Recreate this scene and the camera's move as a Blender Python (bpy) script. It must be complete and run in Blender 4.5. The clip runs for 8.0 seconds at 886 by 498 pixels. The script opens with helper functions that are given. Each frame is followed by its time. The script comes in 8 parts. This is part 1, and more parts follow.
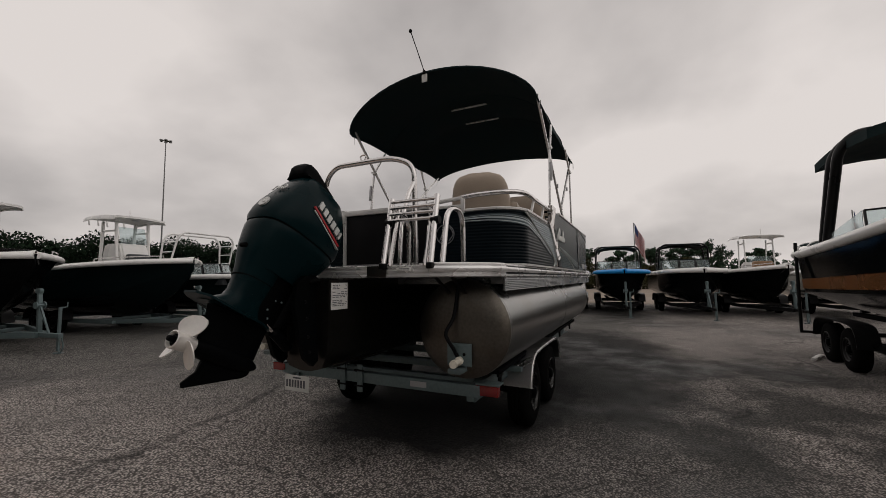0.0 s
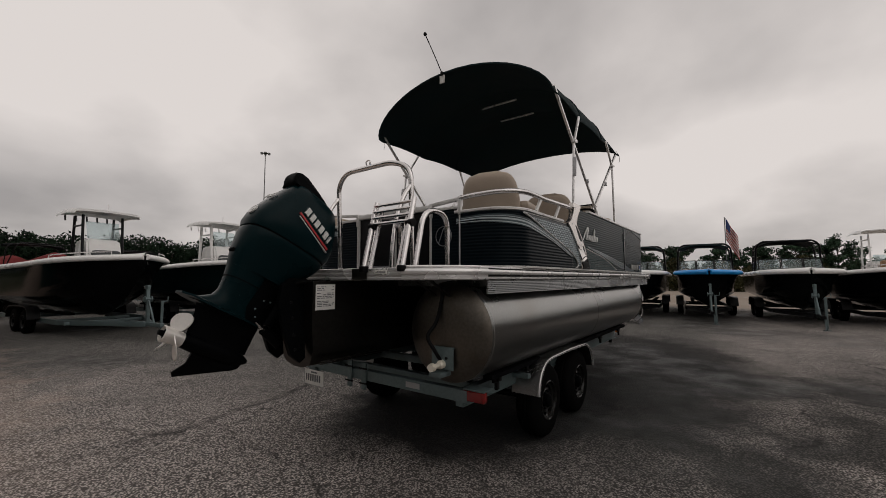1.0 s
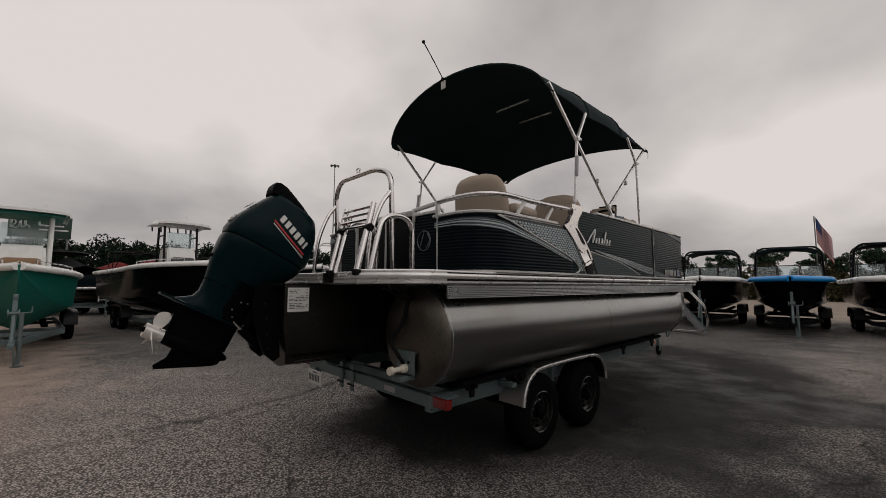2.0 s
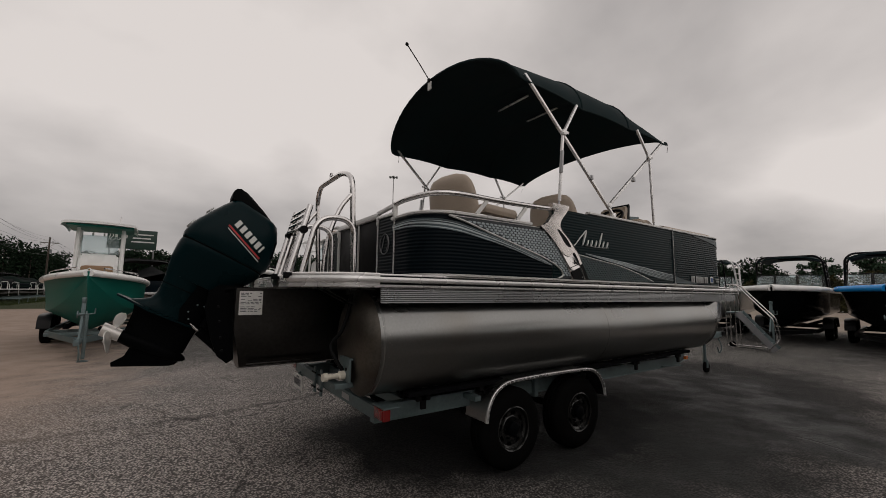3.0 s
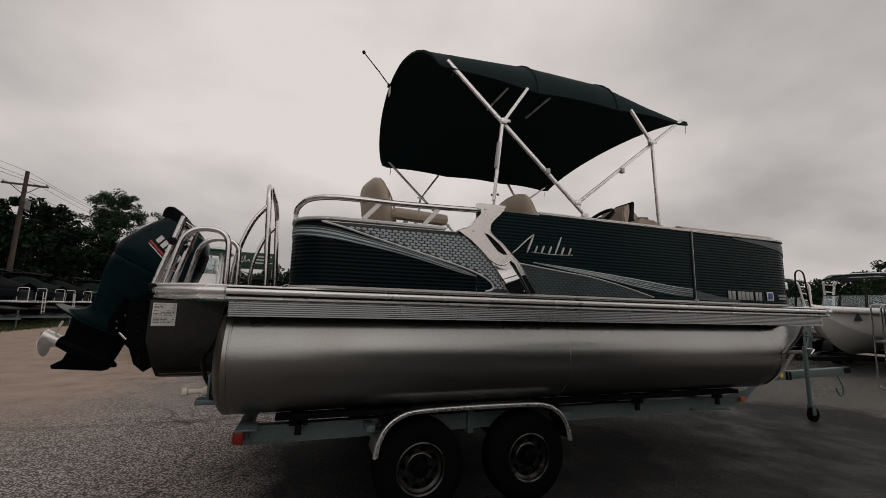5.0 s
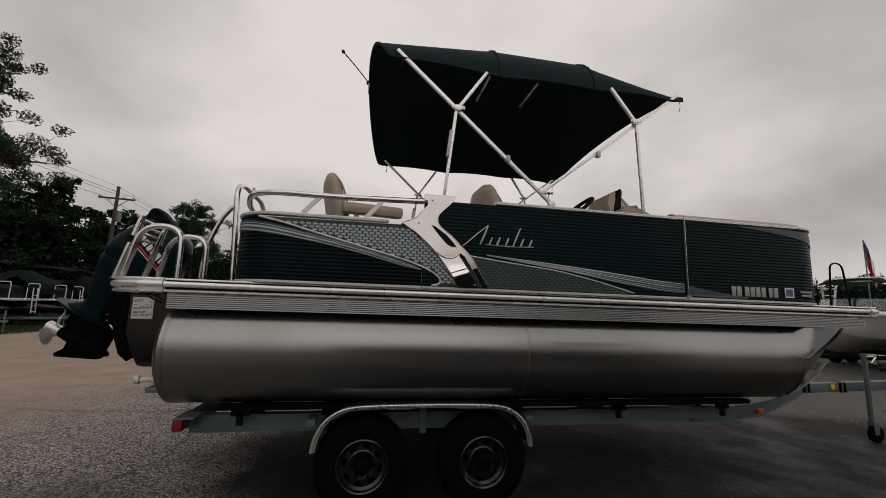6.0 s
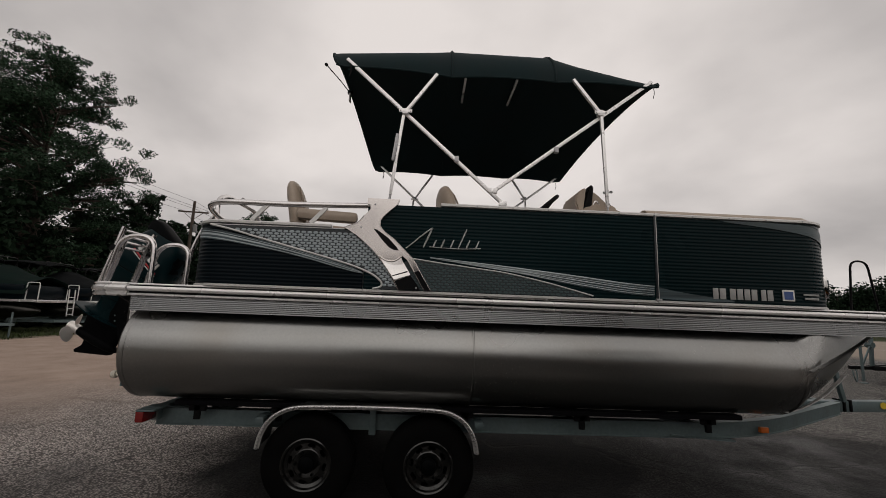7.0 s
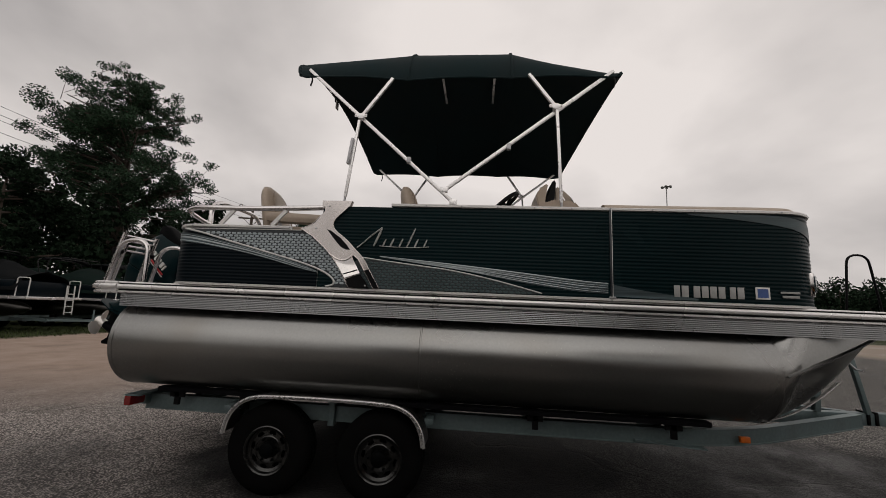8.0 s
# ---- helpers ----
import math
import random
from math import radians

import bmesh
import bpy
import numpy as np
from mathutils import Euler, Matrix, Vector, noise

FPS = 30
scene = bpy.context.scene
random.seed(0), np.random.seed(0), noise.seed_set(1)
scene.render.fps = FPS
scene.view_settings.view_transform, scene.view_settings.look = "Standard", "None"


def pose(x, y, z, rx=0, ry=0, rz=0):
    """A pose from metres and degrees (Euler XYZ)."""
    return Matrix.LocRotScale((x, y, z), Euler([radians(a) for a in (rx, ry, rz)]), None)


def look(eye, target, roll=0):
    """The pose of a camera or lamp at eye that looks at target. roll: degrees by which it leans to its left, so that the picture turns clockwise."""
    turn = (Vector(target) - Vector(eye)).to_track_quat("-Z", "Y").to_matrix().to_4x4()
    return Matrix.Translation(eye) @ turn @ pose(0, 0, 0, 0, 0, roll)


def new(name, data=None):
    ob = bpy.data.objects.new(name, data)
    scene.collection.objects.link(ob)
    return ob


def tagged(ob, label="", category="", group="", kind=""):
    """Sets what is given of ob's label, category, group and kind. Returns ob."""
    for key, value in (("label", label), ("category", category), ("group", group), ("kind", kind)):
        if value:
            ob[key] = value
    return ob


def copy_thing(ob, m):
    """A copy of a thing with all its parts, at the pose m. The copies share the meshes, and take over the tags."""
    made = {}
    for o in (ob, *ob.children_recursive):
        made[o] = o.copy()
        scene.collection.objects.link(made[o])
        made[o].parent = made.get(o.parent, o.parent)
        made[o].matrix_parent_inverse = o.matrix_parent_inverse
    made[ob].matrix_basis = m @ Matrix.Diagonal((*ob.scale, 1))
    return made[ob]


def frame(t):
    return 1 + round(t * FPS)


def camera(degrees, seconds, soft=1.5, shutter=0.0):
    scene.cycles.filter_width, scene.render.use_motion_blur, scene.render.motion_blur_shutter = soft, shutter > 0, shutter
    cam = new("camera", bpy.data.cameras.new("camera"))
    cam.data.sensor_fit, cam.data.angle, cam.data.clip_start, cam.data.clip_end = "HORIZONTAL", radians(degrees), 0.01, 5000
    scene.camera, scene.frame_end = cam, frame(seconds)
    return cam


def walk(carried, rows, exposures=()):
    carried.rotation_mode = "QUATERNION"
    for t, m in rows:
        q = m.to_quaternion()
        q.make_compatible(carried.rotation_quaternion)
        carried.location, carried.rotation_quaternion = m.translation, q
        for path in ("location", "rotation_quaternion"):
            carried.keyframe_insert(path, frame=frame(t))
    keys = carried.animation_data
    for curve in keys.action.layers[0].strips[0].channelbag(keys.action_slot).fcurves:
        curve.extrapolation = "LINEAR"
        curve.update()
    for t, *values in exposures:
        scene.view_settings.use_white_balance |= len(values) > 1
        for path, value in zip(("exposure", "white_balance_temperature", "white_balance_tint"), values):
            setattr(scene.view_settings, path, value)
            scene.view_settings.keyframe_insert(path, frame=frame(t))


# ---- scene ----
cam = camera(96.5, 8.0, soft=0.45)
PATH = [
    (0, (-1.793, -2.063, 1.473), (0.003, -1.194, 1.624), -0.46),
    (0.5, (-1.634, -2.360, 1.479), (0.067, -1.317, 1.619), -0.40),
    (1, (-1.416, -2.643, 1.494), (0.173, -1.438, 1.643), -0.06),
    (1.5, (-1.209, -2.920, 1.500), (0.261, -1.574, 1.666), 0.18),
    (2, (-0.923, -3.181, 1.483), (0.447, -1.735, 1.661), 0.29),
    (2.4, (-0.636, -3.377, 1.467), (0.654, -1.860, 1.653), 0.40),
    (3, (-0.171, -3.594, 1.461), (0.960, -1.959, 1.679), 0.72),
    (3.5, (0.190, -3.714, 1.478), (1.144, -1.975, 1.737), 1.01),
    (4, (0.524, -3.853, 1.481), (1.363, -2.057, 1.746), 0.92),
    (4.5, (0.988, -3.940, 1.482), (1.731, -2.104, 1.761), 1.20),
    (5, (1.441, -3.993, 1.470), (2.075, -2.120, 1.765), 1.52),
    (5.5, (1.860, -4.039, 1.452), (2.366, -2.128, 1.755), 1.74),
    (6, (2.265, -4.096, 1.443), (2.626, -2.152, 1.739), 1.88),
    (6.5, (2.684, -4.165, 1.453), (2.886, -2.195, 1.735), 2.01),
    (7, (3.114, -4.181, 1.465), (3.187, -2.206, 1.771), 2.15),
    (7.5, (3.494, -4.223, 1.473), (3.487, -2.245, 1.769), 2.25),
    (8, (3.895, -4.223, 1.467), (3.710, -2.255, 1.768), 2.50),
]
walk(cam, [(t, look(eye, target, roll)) for t, eye, target, roll in PATH], [(0.0, -0.03), (4.0, -0.05), (6.0, -0.01), (7.0, 0.05), (8.0, 0.11)])

# ---- sky and light ----
SUN_DIR = Vector((-0.15, -0.70, 0.70)).normalized()
world = bpy.data.worlds.new("overcast_sky")
scene.world = world
world.use_nodes = True
wn, wl = world.node_tree.nodes, world.node_tree.links
wn.clear()


def wnode(kind, **values):
    n = wn.new(kind)
    for key, value in values.items():
        n.inputs[key].default_value = value
    return n


w_out, w_bg = wn.new("ShaderNodeOutputWorld"), wn.new("ShaderNodeBackground")
w_sky = wn.new("ShaderNodeTexSky")
w_sky.sky_type = "NISHITA"
w_sky.sun_disc = False
w_sky.sun_elevation = math.asin(SUN_DIR.z)
w_sky.sun_rotation = math.atan2(SUN_DIR.x, SUN_DIR.y)
w_sky.dust_density = 4.0
w_coord = wn.new("ShaderNodeTexCoord")
w_sep = wn.new("ShaderNodeSeparateXYZ")
wl.new(w_coord.outputs["Generated"], w_sep.inputs[0])
w_up = wnode("ShaderNodeMath")
w_up.operation = "MAXIMUM"
w_up.inputs[1].default_value = 0.0
wl.new(w_sep.outputs["Z"], w_up.inputs[0])
w_lift = wnode("ShaderNodeMath")
w_lift.operation = "ADD"
w_lift.inputs[1].default_value = 0.42
wl.new(w_up.outputs[0], w_lift.inputs[0])
w_div = wn.new("ShaderNodeVectorMath")
w_div.operation = "DIVIDE"
wl.new(w_coord.outputs["Generated"], w_div.inputs[0])
wl.new(w_lift.outputs[0], w_div.inputs[1])
w_cloud = wnode("ShaderNodeTexNoise", Scale=1.15, Detail=8.0, Roughness=0.46, Distortion=0.10)
wl.new(w_div.outputs[0], w_cloud.inputs["Vector"])
w_ramp = wn.new("ShaderNodeValToRGB")
w_ramp.color_ramp.elements[0].position, w_ramp.color_ramp.elements[0].color = 0.35, (0.345, 0.322, 0.314, 1)
w_ramp.color_ramp.elements[1].position, w_ramp.color_ramp.elements[1].color = 0.63, (0.735, 0.680, 0.650, 1)
wl.new(w_cloud.outputs["Fac"], w_ramp.inputs[0])
# the sun's glow behind the cloud
w_dot = wn.new("ShaderNodeVectorMath")
w_dot.operation = "DOT_PRODUCT"
w_dot.inputs[1].default_value = SUN_DIR
wl.new(w_coord.outputs["Generated"], w_dot.inputs[0])
w_glow = wn.new("ShaderNodeMapRange")
w_glow.interpolation_type = "SMOOTHERSTEP"
for key, value in (("From Min", -0.15), ("From Max", 1.0), ("To Min", 1.0), ("To Max", 1.05)):
    w_glow.inputs[key].default_value = value
wl.new(w_dot.outputs["Value"], w_glow.inputs["Value"])
w_mul = wn.new("ShaderNodeVectorMath")
w_mul.operation = "SCALE"
wl.new(w_ramp.outputs[0], w_mul.inputs[0])
wl.new(w_glow.outputs[0], w_mul.inputs["Scale"])
w_thin = wn.new("ShaderNodeVectorMath")
w_thin.operation = "SCALE"
w_thin.inputs["Scale"].default_value = 0.0035
wl.new(w_sky.outputs[0], w_thin.inputs[0])
w_add = wn.new("ShaderNodeVectorMath")
w_add.operation = "ADD"
wl.new(w_mul.outputs[0], w_add.inputs[0])
wl.new(w_thin.outputs[0], w_add.inputs[1])
wl.new(w_add.outputs[0], w_bg.inputs["Color"])
w_bg.inputs["Strength"].default_value = 1.0
wl.new(w_bg.outputs[0], w_out.inputs["Surface"])

sun = new("sun", bpy.data.lights.new("sun", "SUN"))
sun.data.energy, sun.data.angle, sun.data.color = 0.25, radians(60), (1.0, 0.97, 0.94)
sun.matrix_basis = look(SUN_DIR * 40, (0, 0, 0))

# ---- mesh helpers ----


def part(name, bm, material, parent=None, label="", smooth=38):
    """One mesh under a thing or a part; its points are in the coordinates in which the thing is built."""
    bmesh.ops.recalc_face_normals(bm, faces=bm.faces)
    me = bpy.data.meshes.new(name)
    bm.to_mesh(me)
    bm.free()
    for m in material if isinstance(material, (list, tuple)) else (material,):
        me.materials.append(m)
    if smooth:
        me.shade_smooth()
        me.set_sharp_from_angle(angle=radians(smooth))
    ob = new(name, me)
    if parent:
        ob.parent = parent
        if parent.parent is None:
            ob.matrix_parent_inverse = parent.matrix_basis.inverted()
    if label:
        ob["label"] = label
    return ob


def thing(name, label, category, at=(0, 0, 0), group="", kind=""):
    ob = new(name)
    ob.empty_display_size = 0.2
    ob.location = at
    ob.matrix_basis = pose(*at)
    return tagged(ob, label, category, group, kind)


def mesh_thing(ob, label, category, group="", kind=""):
    return tagged(ob, label, category, group, kind)


def B():
    return bmesh.new()


def box(bm, lo, hi, bevel=0.0, m=None):
    lo, hi = Vector(lo), Vector(hi)
    made = bmesh.ops.create_cube(bm, size=1.0)["verts"]
    for v in made:
        v.co = Vector([(lo[i] + hi[i]) / 2 + v.co[i] * (hi[i] - lo[i]) for i in range(3)])
    if bevel:
        edges = list({e for v in made for e in v.link_edges})
        got = bmesh.ops.bevel(bm, geom=edges, offset=bevel, segments=2, profile=0.6, affect="EDGES")
        made = list({v for f in got["faces"] for v in f.verts} | {v for v in made if v.is_valid})
    if m:
        bmesh.ops.transform(bm, matrix=m, verts=[v for v in made if v.is_valid])
    return bm


def beam(bm, a, b, w, h, bevel=0.0, up=(0, 0, 1)):
    """A square bar from a to b, w wide and h high."""
    a, b = Vector(a), Vector(b)
    x = (b - a).normalized()
    y = Vector(up).cross(x)
    y = y.normalized() if y.length > 1e-6 else Vector((0, 1, 0))
    z = x.cross(y)
    m = Matrix((x, y, z)).transposed().to_4x4()
    m.translation = (a + b) / 2
    d = (b - a).length
    return box(bm, (-d / 2, -w / 2, -h / 2), (d / 2, w / 2, h / 2), bevel, m)


def spline(points, n=6, closed=False):
    """A smooth line through the points."""
    p = [Vector(q) for q in points]
    out, last = [], len(p) if closed else len(p) - 1
    for i in range(last):
        a, b = p[i], p[(i + 1) % len(p)]
        before = p[i - 1] if closed or i else a * 2 - b
        after = p[(i + 2) % len(p)] if closed or i + 2 < len(p) else b * 2 - a
        for k in range(n):
            t = k / n
            out.append(0.5 * (2 * a + (b - before) * t + (2 * before - 5 * a + 4 * b - after) * t * t + (3 * a - before - 3 * b + after) * t**3))
    return out if closed else out + [p[-1]]


def rounded(points, radius, n=5):
    """A line with its inner corners rounded off."""
    p = [Vector(q) for q in points]
    out = [p[0]]
    for a, b, c in zip(p, p[1:], p[2:]):
        r = min(radius, (a - b).length * 0.48, (c - b).length * 0.48)
        s, e = b + (a - b).normalized() * r, b + (c - b).normalized() * r
        for k in range(n + 1):
            t = k / n
            out.append(s * (1 - t) ** 2 + b * 2 * t * (1 - t) + e * t * t)
    return out + [p[-1]]


def rings(bm, loops, closed=True, caps=True):
    """A skin over loops of equally many points."""
    made = [[bm.verts.new(q) for q in loop] for loop in loops]
    n = len(made[0])
    for a, b in zip(made, made[1:]):
        for i in range(n if closed else n - 1):
            j = (i + 1) % n
            bm.faces.new((a[i], a[j], b[j], b[i]))
    if caps and closed:
        bm.faces.new(made[0][::-1])
        bm.faces.new(made[-1])
    return made


def tube(bm, points, r, n=10, flat=1.0, caps=True):
    """A round bar along a line; r may be a list; flat squashes it upwards."""
    p = [Vector(q) for q in points]
    rs = r if isinstance(r, (list, tuple)) else [r] * len(p)
    t0 = (p[1] - p[0]).normalized()
    side = t0.orthogonal().normalized() if abs(t0.z) > 0.95 else Vector((0, 0, 1)).cross(t0).normalized()
    loops = []
    for i, q in enumerate(p):
        t = (p[min(i + 1, len(p) - 1)] - p[max(i - 1, 0)]).normalized()
        side = (side - t * side.dot(t)).normalized()
        up = t.cross(side)
        loops.append([q + rs[i] * (math.cos(a) * side + flat * math.sin(a) * up) for a in (2 * math.pi * k / n for k in range(n))])
    rings(bm, loops, True, caps)
    return bm


def disc(bm, centre, axis, profile, n=24, caps=True):
    """A turned body: profile is rows of (along the axis, radius)."""
    c, ax = Vector(centre), Vector(axis).normalized()
    u = ax.orthogonal().normalized()
    v = ax.cross(u)
    loops = [[c + ax * d + max(r, 1e-4) * (math.cos(a) * u + math.sin(a) * v) for a in (2 * math.pi * k / n for k in range(n))] for d, r in profile]
    rings(bm, loops, caps=caps)
    return bm


def plate(bm, outline, at, axes="xz", thick=0.004, sign=-1):
    """A flat plate with the outline given in two axes, standing at a place of the third."""
    n = 3 - "xyz".index(axes[0]) - "xyz".index(axes[1])

    def put(q, d):
        v = [0.0, 0.0, 0.0]
        v["xyz".index(axes[0])], v["xyz".index(axes[1])], v[n] = q[0], q[1], d
        return v

    rings(bm, [[put(q, at) for q in outline], [put(q, at + sign * thick) for q in outline]])
    return bm


def sheet(bm, grid, thick, way=None):
    """A skin of given thickness over a grid of points; way: the thickness's direction, or along the skin's own normal."""
    rows, cols = len(grid), len(grid[0])
    g = [[Vector(q) for q in row] for row in grid]
    off = []
    for i in range(rows):
        line = []
        for j in range(cols):
            if way:
                line.append(g[i][j] + Vector(way) * thick)
            else:
                a = g[min(i + 1, rows - 1)][j] - g[max(i - 1, 0)][j]
                b = g[i][min(j + 1, cols - 1)] - g[i][max(j - 1, 0)]
                line.append(g[i][j] + a.cross(b).normalized() * thick)
        off.append(line)
    top = [[bm.verts.new(q) for q in row] for row in g]
    low = [[bm.verts.new(q) for q in row] for row in off]
    for i in range(rows - 1):
        for j in range(cols - 1):
            bm.faces.new((top[i][j], top[i][j + 1], top[i + 1][j + 1], top[i + 1][j]))
            bm.faces.new((low[i][j], low[i + 1][j], low[i + 1][j + 1], low[i][j + 1]))
    rim = [(i, 0) for i in range(rows)] + [(rows - 1, j) for j in range(1, cols)] + [(i, cols - 1) for i in range(rows - 2, -1, -1)] + [(0, j) for j in range(cols - 2, 0, -1)]
    for (i, j), (k, m) in zip(rim, rim[1:] + rim[:1]):
        bm.faces.new((top[i][j], top[k][m], low[k][m], low[i][j]))
    return bm


def from_quads(name, quads, material, parent=None, label=""):
    """Loose four-sided pieces as one mesh, from an array n x 4 x 3."""
    q = np.asarray(quads, float).reshape(-1, 3)
    me = bpy.data.meshes.new(name)
    me.from_pydata(q.tolist(), [], np.arange(len(q)).reshape(-1, 4).tolist())
    me.materials.append(material)
    ob = new(name, me)
    if parent:
        ob.parent = parent
        if parent.parent is None:
            ob.matrix_parent_inverse = parent.matrix_basis.inverted()
    if label:
        ob["label"] = label
    return ob


# ---- materials ----


def material(name, colour, rough=0.5, metal=0.0, vary=0.15, scale=3.0, grain=60.0, bump=0.0, coat=0.0, stain=None, stain_scale=0.8, stain_amount=0.4, stretch=(1, 1, 1), rough_vary=0.1, island=0.0, spec=0.5):
    """Base colour with variation at two sizes, stains, uneven gloss and fine relief."""
    m = bpy.data.materials.new(name)
    m.use_nodes = True
    n, link = m.node_tree.nodes, m.node_tree.links
    bsdf = n["Principled BSDF"]
    coord, mapping = n.new("ShaderNodeTexCoord"), n.new("ShaderNodeMapping")
    mapping.inputs["Scale"].default_value = stretch
    link.new(coord.outputs["Object"], mapping.inputs[0])

    def tex(size, detail=4.0):
        t = n.new("ShaderNodeTexNoise")
        t.inputs["Scale"].default_value, t.inputs["Detail"].default_value = size, detail
        link.new(mapping.outputs[0], t.inputs["Vector"])
        return t.outputs["Fac"]

    def shift(value, lo, hi):
        r = n.new("ShaderNodeMapRange")
        for key, v in (("From Min", 0.25), ("From Max", 0.75), ("To Min", lo), ("To Max", hi)):
            r.inputs[key].default_value = v
        link.new(value, r.inputs["Value"])
        return r.outputs[0]

    large, small = tex(scale), tex(grain, 2.0)
    product = n.new("ShaderNodeMath")
    product.operation = "MULTIPLY"
    link.new(shift(large, 1 - vary, 1 + vary), product.inputs[0])
    link.new(shift(small, 1 - vary * 0.6, 1 + vary * 0.6), product.inputs[1])
    value = product.outputs[0]
    if island:
        geo, times = n.new("ShaderNodeNewGeometry"), n.new("ShaderNodeMath")
        times.operation = "MULTIPLY"
        r = n.new("ShaderNodeMapRange")
        r.inputs["To Min"].default_value, r.inputs["To Max"].default_value = 1 - island, 1 + island
        link.new(geo.outputs["Random Per Island"], r.inputs["Value"])
        link.new(value, times.inputs[0])
        link.new(r.outputs[0], times.inputs[1])
        value = times.outputs[0]
    tint = n.new("ShaderNodeVectorMath")
    tint.operation = "SCALE"
    tint.inputs[0].default_value = colour
    link.new(value, tint.inputs["Scale"])
    col = tint.outputs[0]
    if stain:
        mix = n.new("ShaderNodeMix")
        mix.data_type = "RGBA"
        mix.inputs["B"].default_value = (*stain, 1)
        ramp = n.new("ShaderNodeMapRange")
        for key, v in (("From Min", 0.52), ("From Max", 0.72), ("To Min", 0.0), ("To Max", stain_amount)):
            ramp.inputs[key].default_value = v
        link.new(tex(stain_scale, 7.0), ramp.inputs["Value"])
        link.new(ramp.outputs[0], mix.inputs["Factor"])
        link.new(col, mix.inputs["A"])
        col = mix.outputs["Result"]
    link.new(col, bsdf.inputs["Base Color"])
    link.new(shift(large, max(rough - rough_vary, 0.02), min(rough + rough_vary, 1)), bsdf.inputs["Roughness"])
    bsdf.inputs["Metallic"].default_value = metal
    bsdf.inputs["Specular IOR Level"].default_value = spec
    bsdf.inputs["Coat Weight"].default_value = coat
    bsdf.inputs["Coat Roughness"].default_value = 0.08
    if bump:
        b = n.new("ShaderNodeBump")
        b.inputs["Strength"].default_value, b.inputs["Distance"].default_value = 1.0, bump
        link.new(small, b.inputs["Height"])
        link.new(b.outputs[0], bsdf.inputs["Normal"])
    return m


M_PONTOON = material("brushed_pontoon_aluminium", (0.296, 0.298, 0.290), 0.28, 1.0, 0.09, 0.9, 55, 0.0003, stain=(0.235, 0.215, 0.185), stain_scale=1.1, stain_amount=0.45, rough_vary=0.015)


def dried_splashes(m):
    """Small pale water marks in drifts over a metal."""
    n, link = m.node_tree.nodes, m.node_tree.links
    bsdf = n["Principled BSDF"]
    old = bsdf.inputs["Base Color"].links[0].from_socket
    coord = n.new("ShaderNodeTexCoord")
    dots, drift = n.new("ShaderNodeTexVoronoi"), n.new("ShaderNodeTexNoise")
    dots.inputs["Scale"].default_value, drift.inputs["Scale"].default_value, drift.inputs["Detail"].default_value = 34.0, 1.7, 5.0
    for t in (dots, drift):
        link.new(coord.outputs["Object"], t.inputs["Vector"])
    spot, where, both = n.new("ShaderNodeMapRange"), n.new("ShaderNodeMapRange"), n.new("ShaderNodeMath")
    for r, a, b, lo, hi in ((spot, 0.10, 0.17, 1.0, 0.0), (where, 0.53, 0.63, 0.0, 0.8)):
        for key, v in (("From Min", a), ("From Max", b), ("To Min", lo), ("To Max", hi)):
            r.inputs[key].default_value = v
    link.new(dots.outputs["Distance"], spot.inputs["Value"])
    link.new(drift.outputs["Fac"], where.inputs["Value"])
    both.operation = "MULTIPLY"
    link.new(spot.outputs[0], both.inputs[0])
    link.new(where.outputs[0], both.inputs[1])
    mix, dull = n.new("ShaderNodeMix"), n.new("ShaderNodeMath")
    mix.data_type = "RGBA"
    mix.inputs["B"].default_value = (0.52, 0.50, 0.47, 1)
    link.new(both.outputs[0], mix.inputs["Factor"])
    link.new(old, mix.inputs["A"])
    link.new(mix.outputs["Result"], bsdf.inputs["Base Color"])
    dull.operation = "SUBTRACT"
    dull.inputs[0].default_value = 1.0
    link.new(both.outputs[0], dull.inputs[1])
    link.new(dull.outputs[0], bsdf.inputs["Metallic"])


dried_splashes(M_PONTOON)
M_RAIL = material("extruded_aluminium_rail", (0.80, 0.79, 0.78), 0.26, 0.6, 0.06, 2, 80, 0.0002)
M_SKIRT = material("ribbed_aluminium_skirt", (0.200, 0.205, 0.206), 0.27, 0.85, 0.08, 2, 60, 0.0002)
M_STEEL = material("polished_stainless_tube", (0.72, 0.70, 0.69), 0.14, 1.0, 0.05, 6, 90, rough_vary=0.05)
M_ANOD = material("anodised_bimini_tube", (0.86, 0.85, 0.84), 0.30, 0.6, 0.05, 6, 90)
M_CASTING = material("grey_cast_fitting", (0.42, 0.42, 0.43), 0.45, 0.6, 0.1, 10, 90)
M_NAVY = material("navy_black_fence_skin", (0.0022, 0.0055, 0.008), 0.30, 0.0, 0.15, 1.0, 50, rough_vary=0.05, spec=0.07)
M_TEAL = material("dark_teal_fence_skin", (0.0022, 0.0108, 0.0125), 0.28, 0.0, 0.25, 1.0, 50, rough_vary=0.06, spec=0.075)
M_SCALE = material("grey_scale_pattern_insert", (0.39, 0.445, 0.465), 0.36, 0.0, 0.12, 3, 90, spec=0.3)
M_SCALE_DIM = material("dim_scale_pattern_wedge", (0.062, 0.090, 0.092), 0.36, 0.0, 0.15, 3, 90, spec=0.2)
M_SCALE_BASE = material("dark_insert_ground", (0.030, 0.036, 0.040), 0.4, 0.2, 0.12, 3, 90)
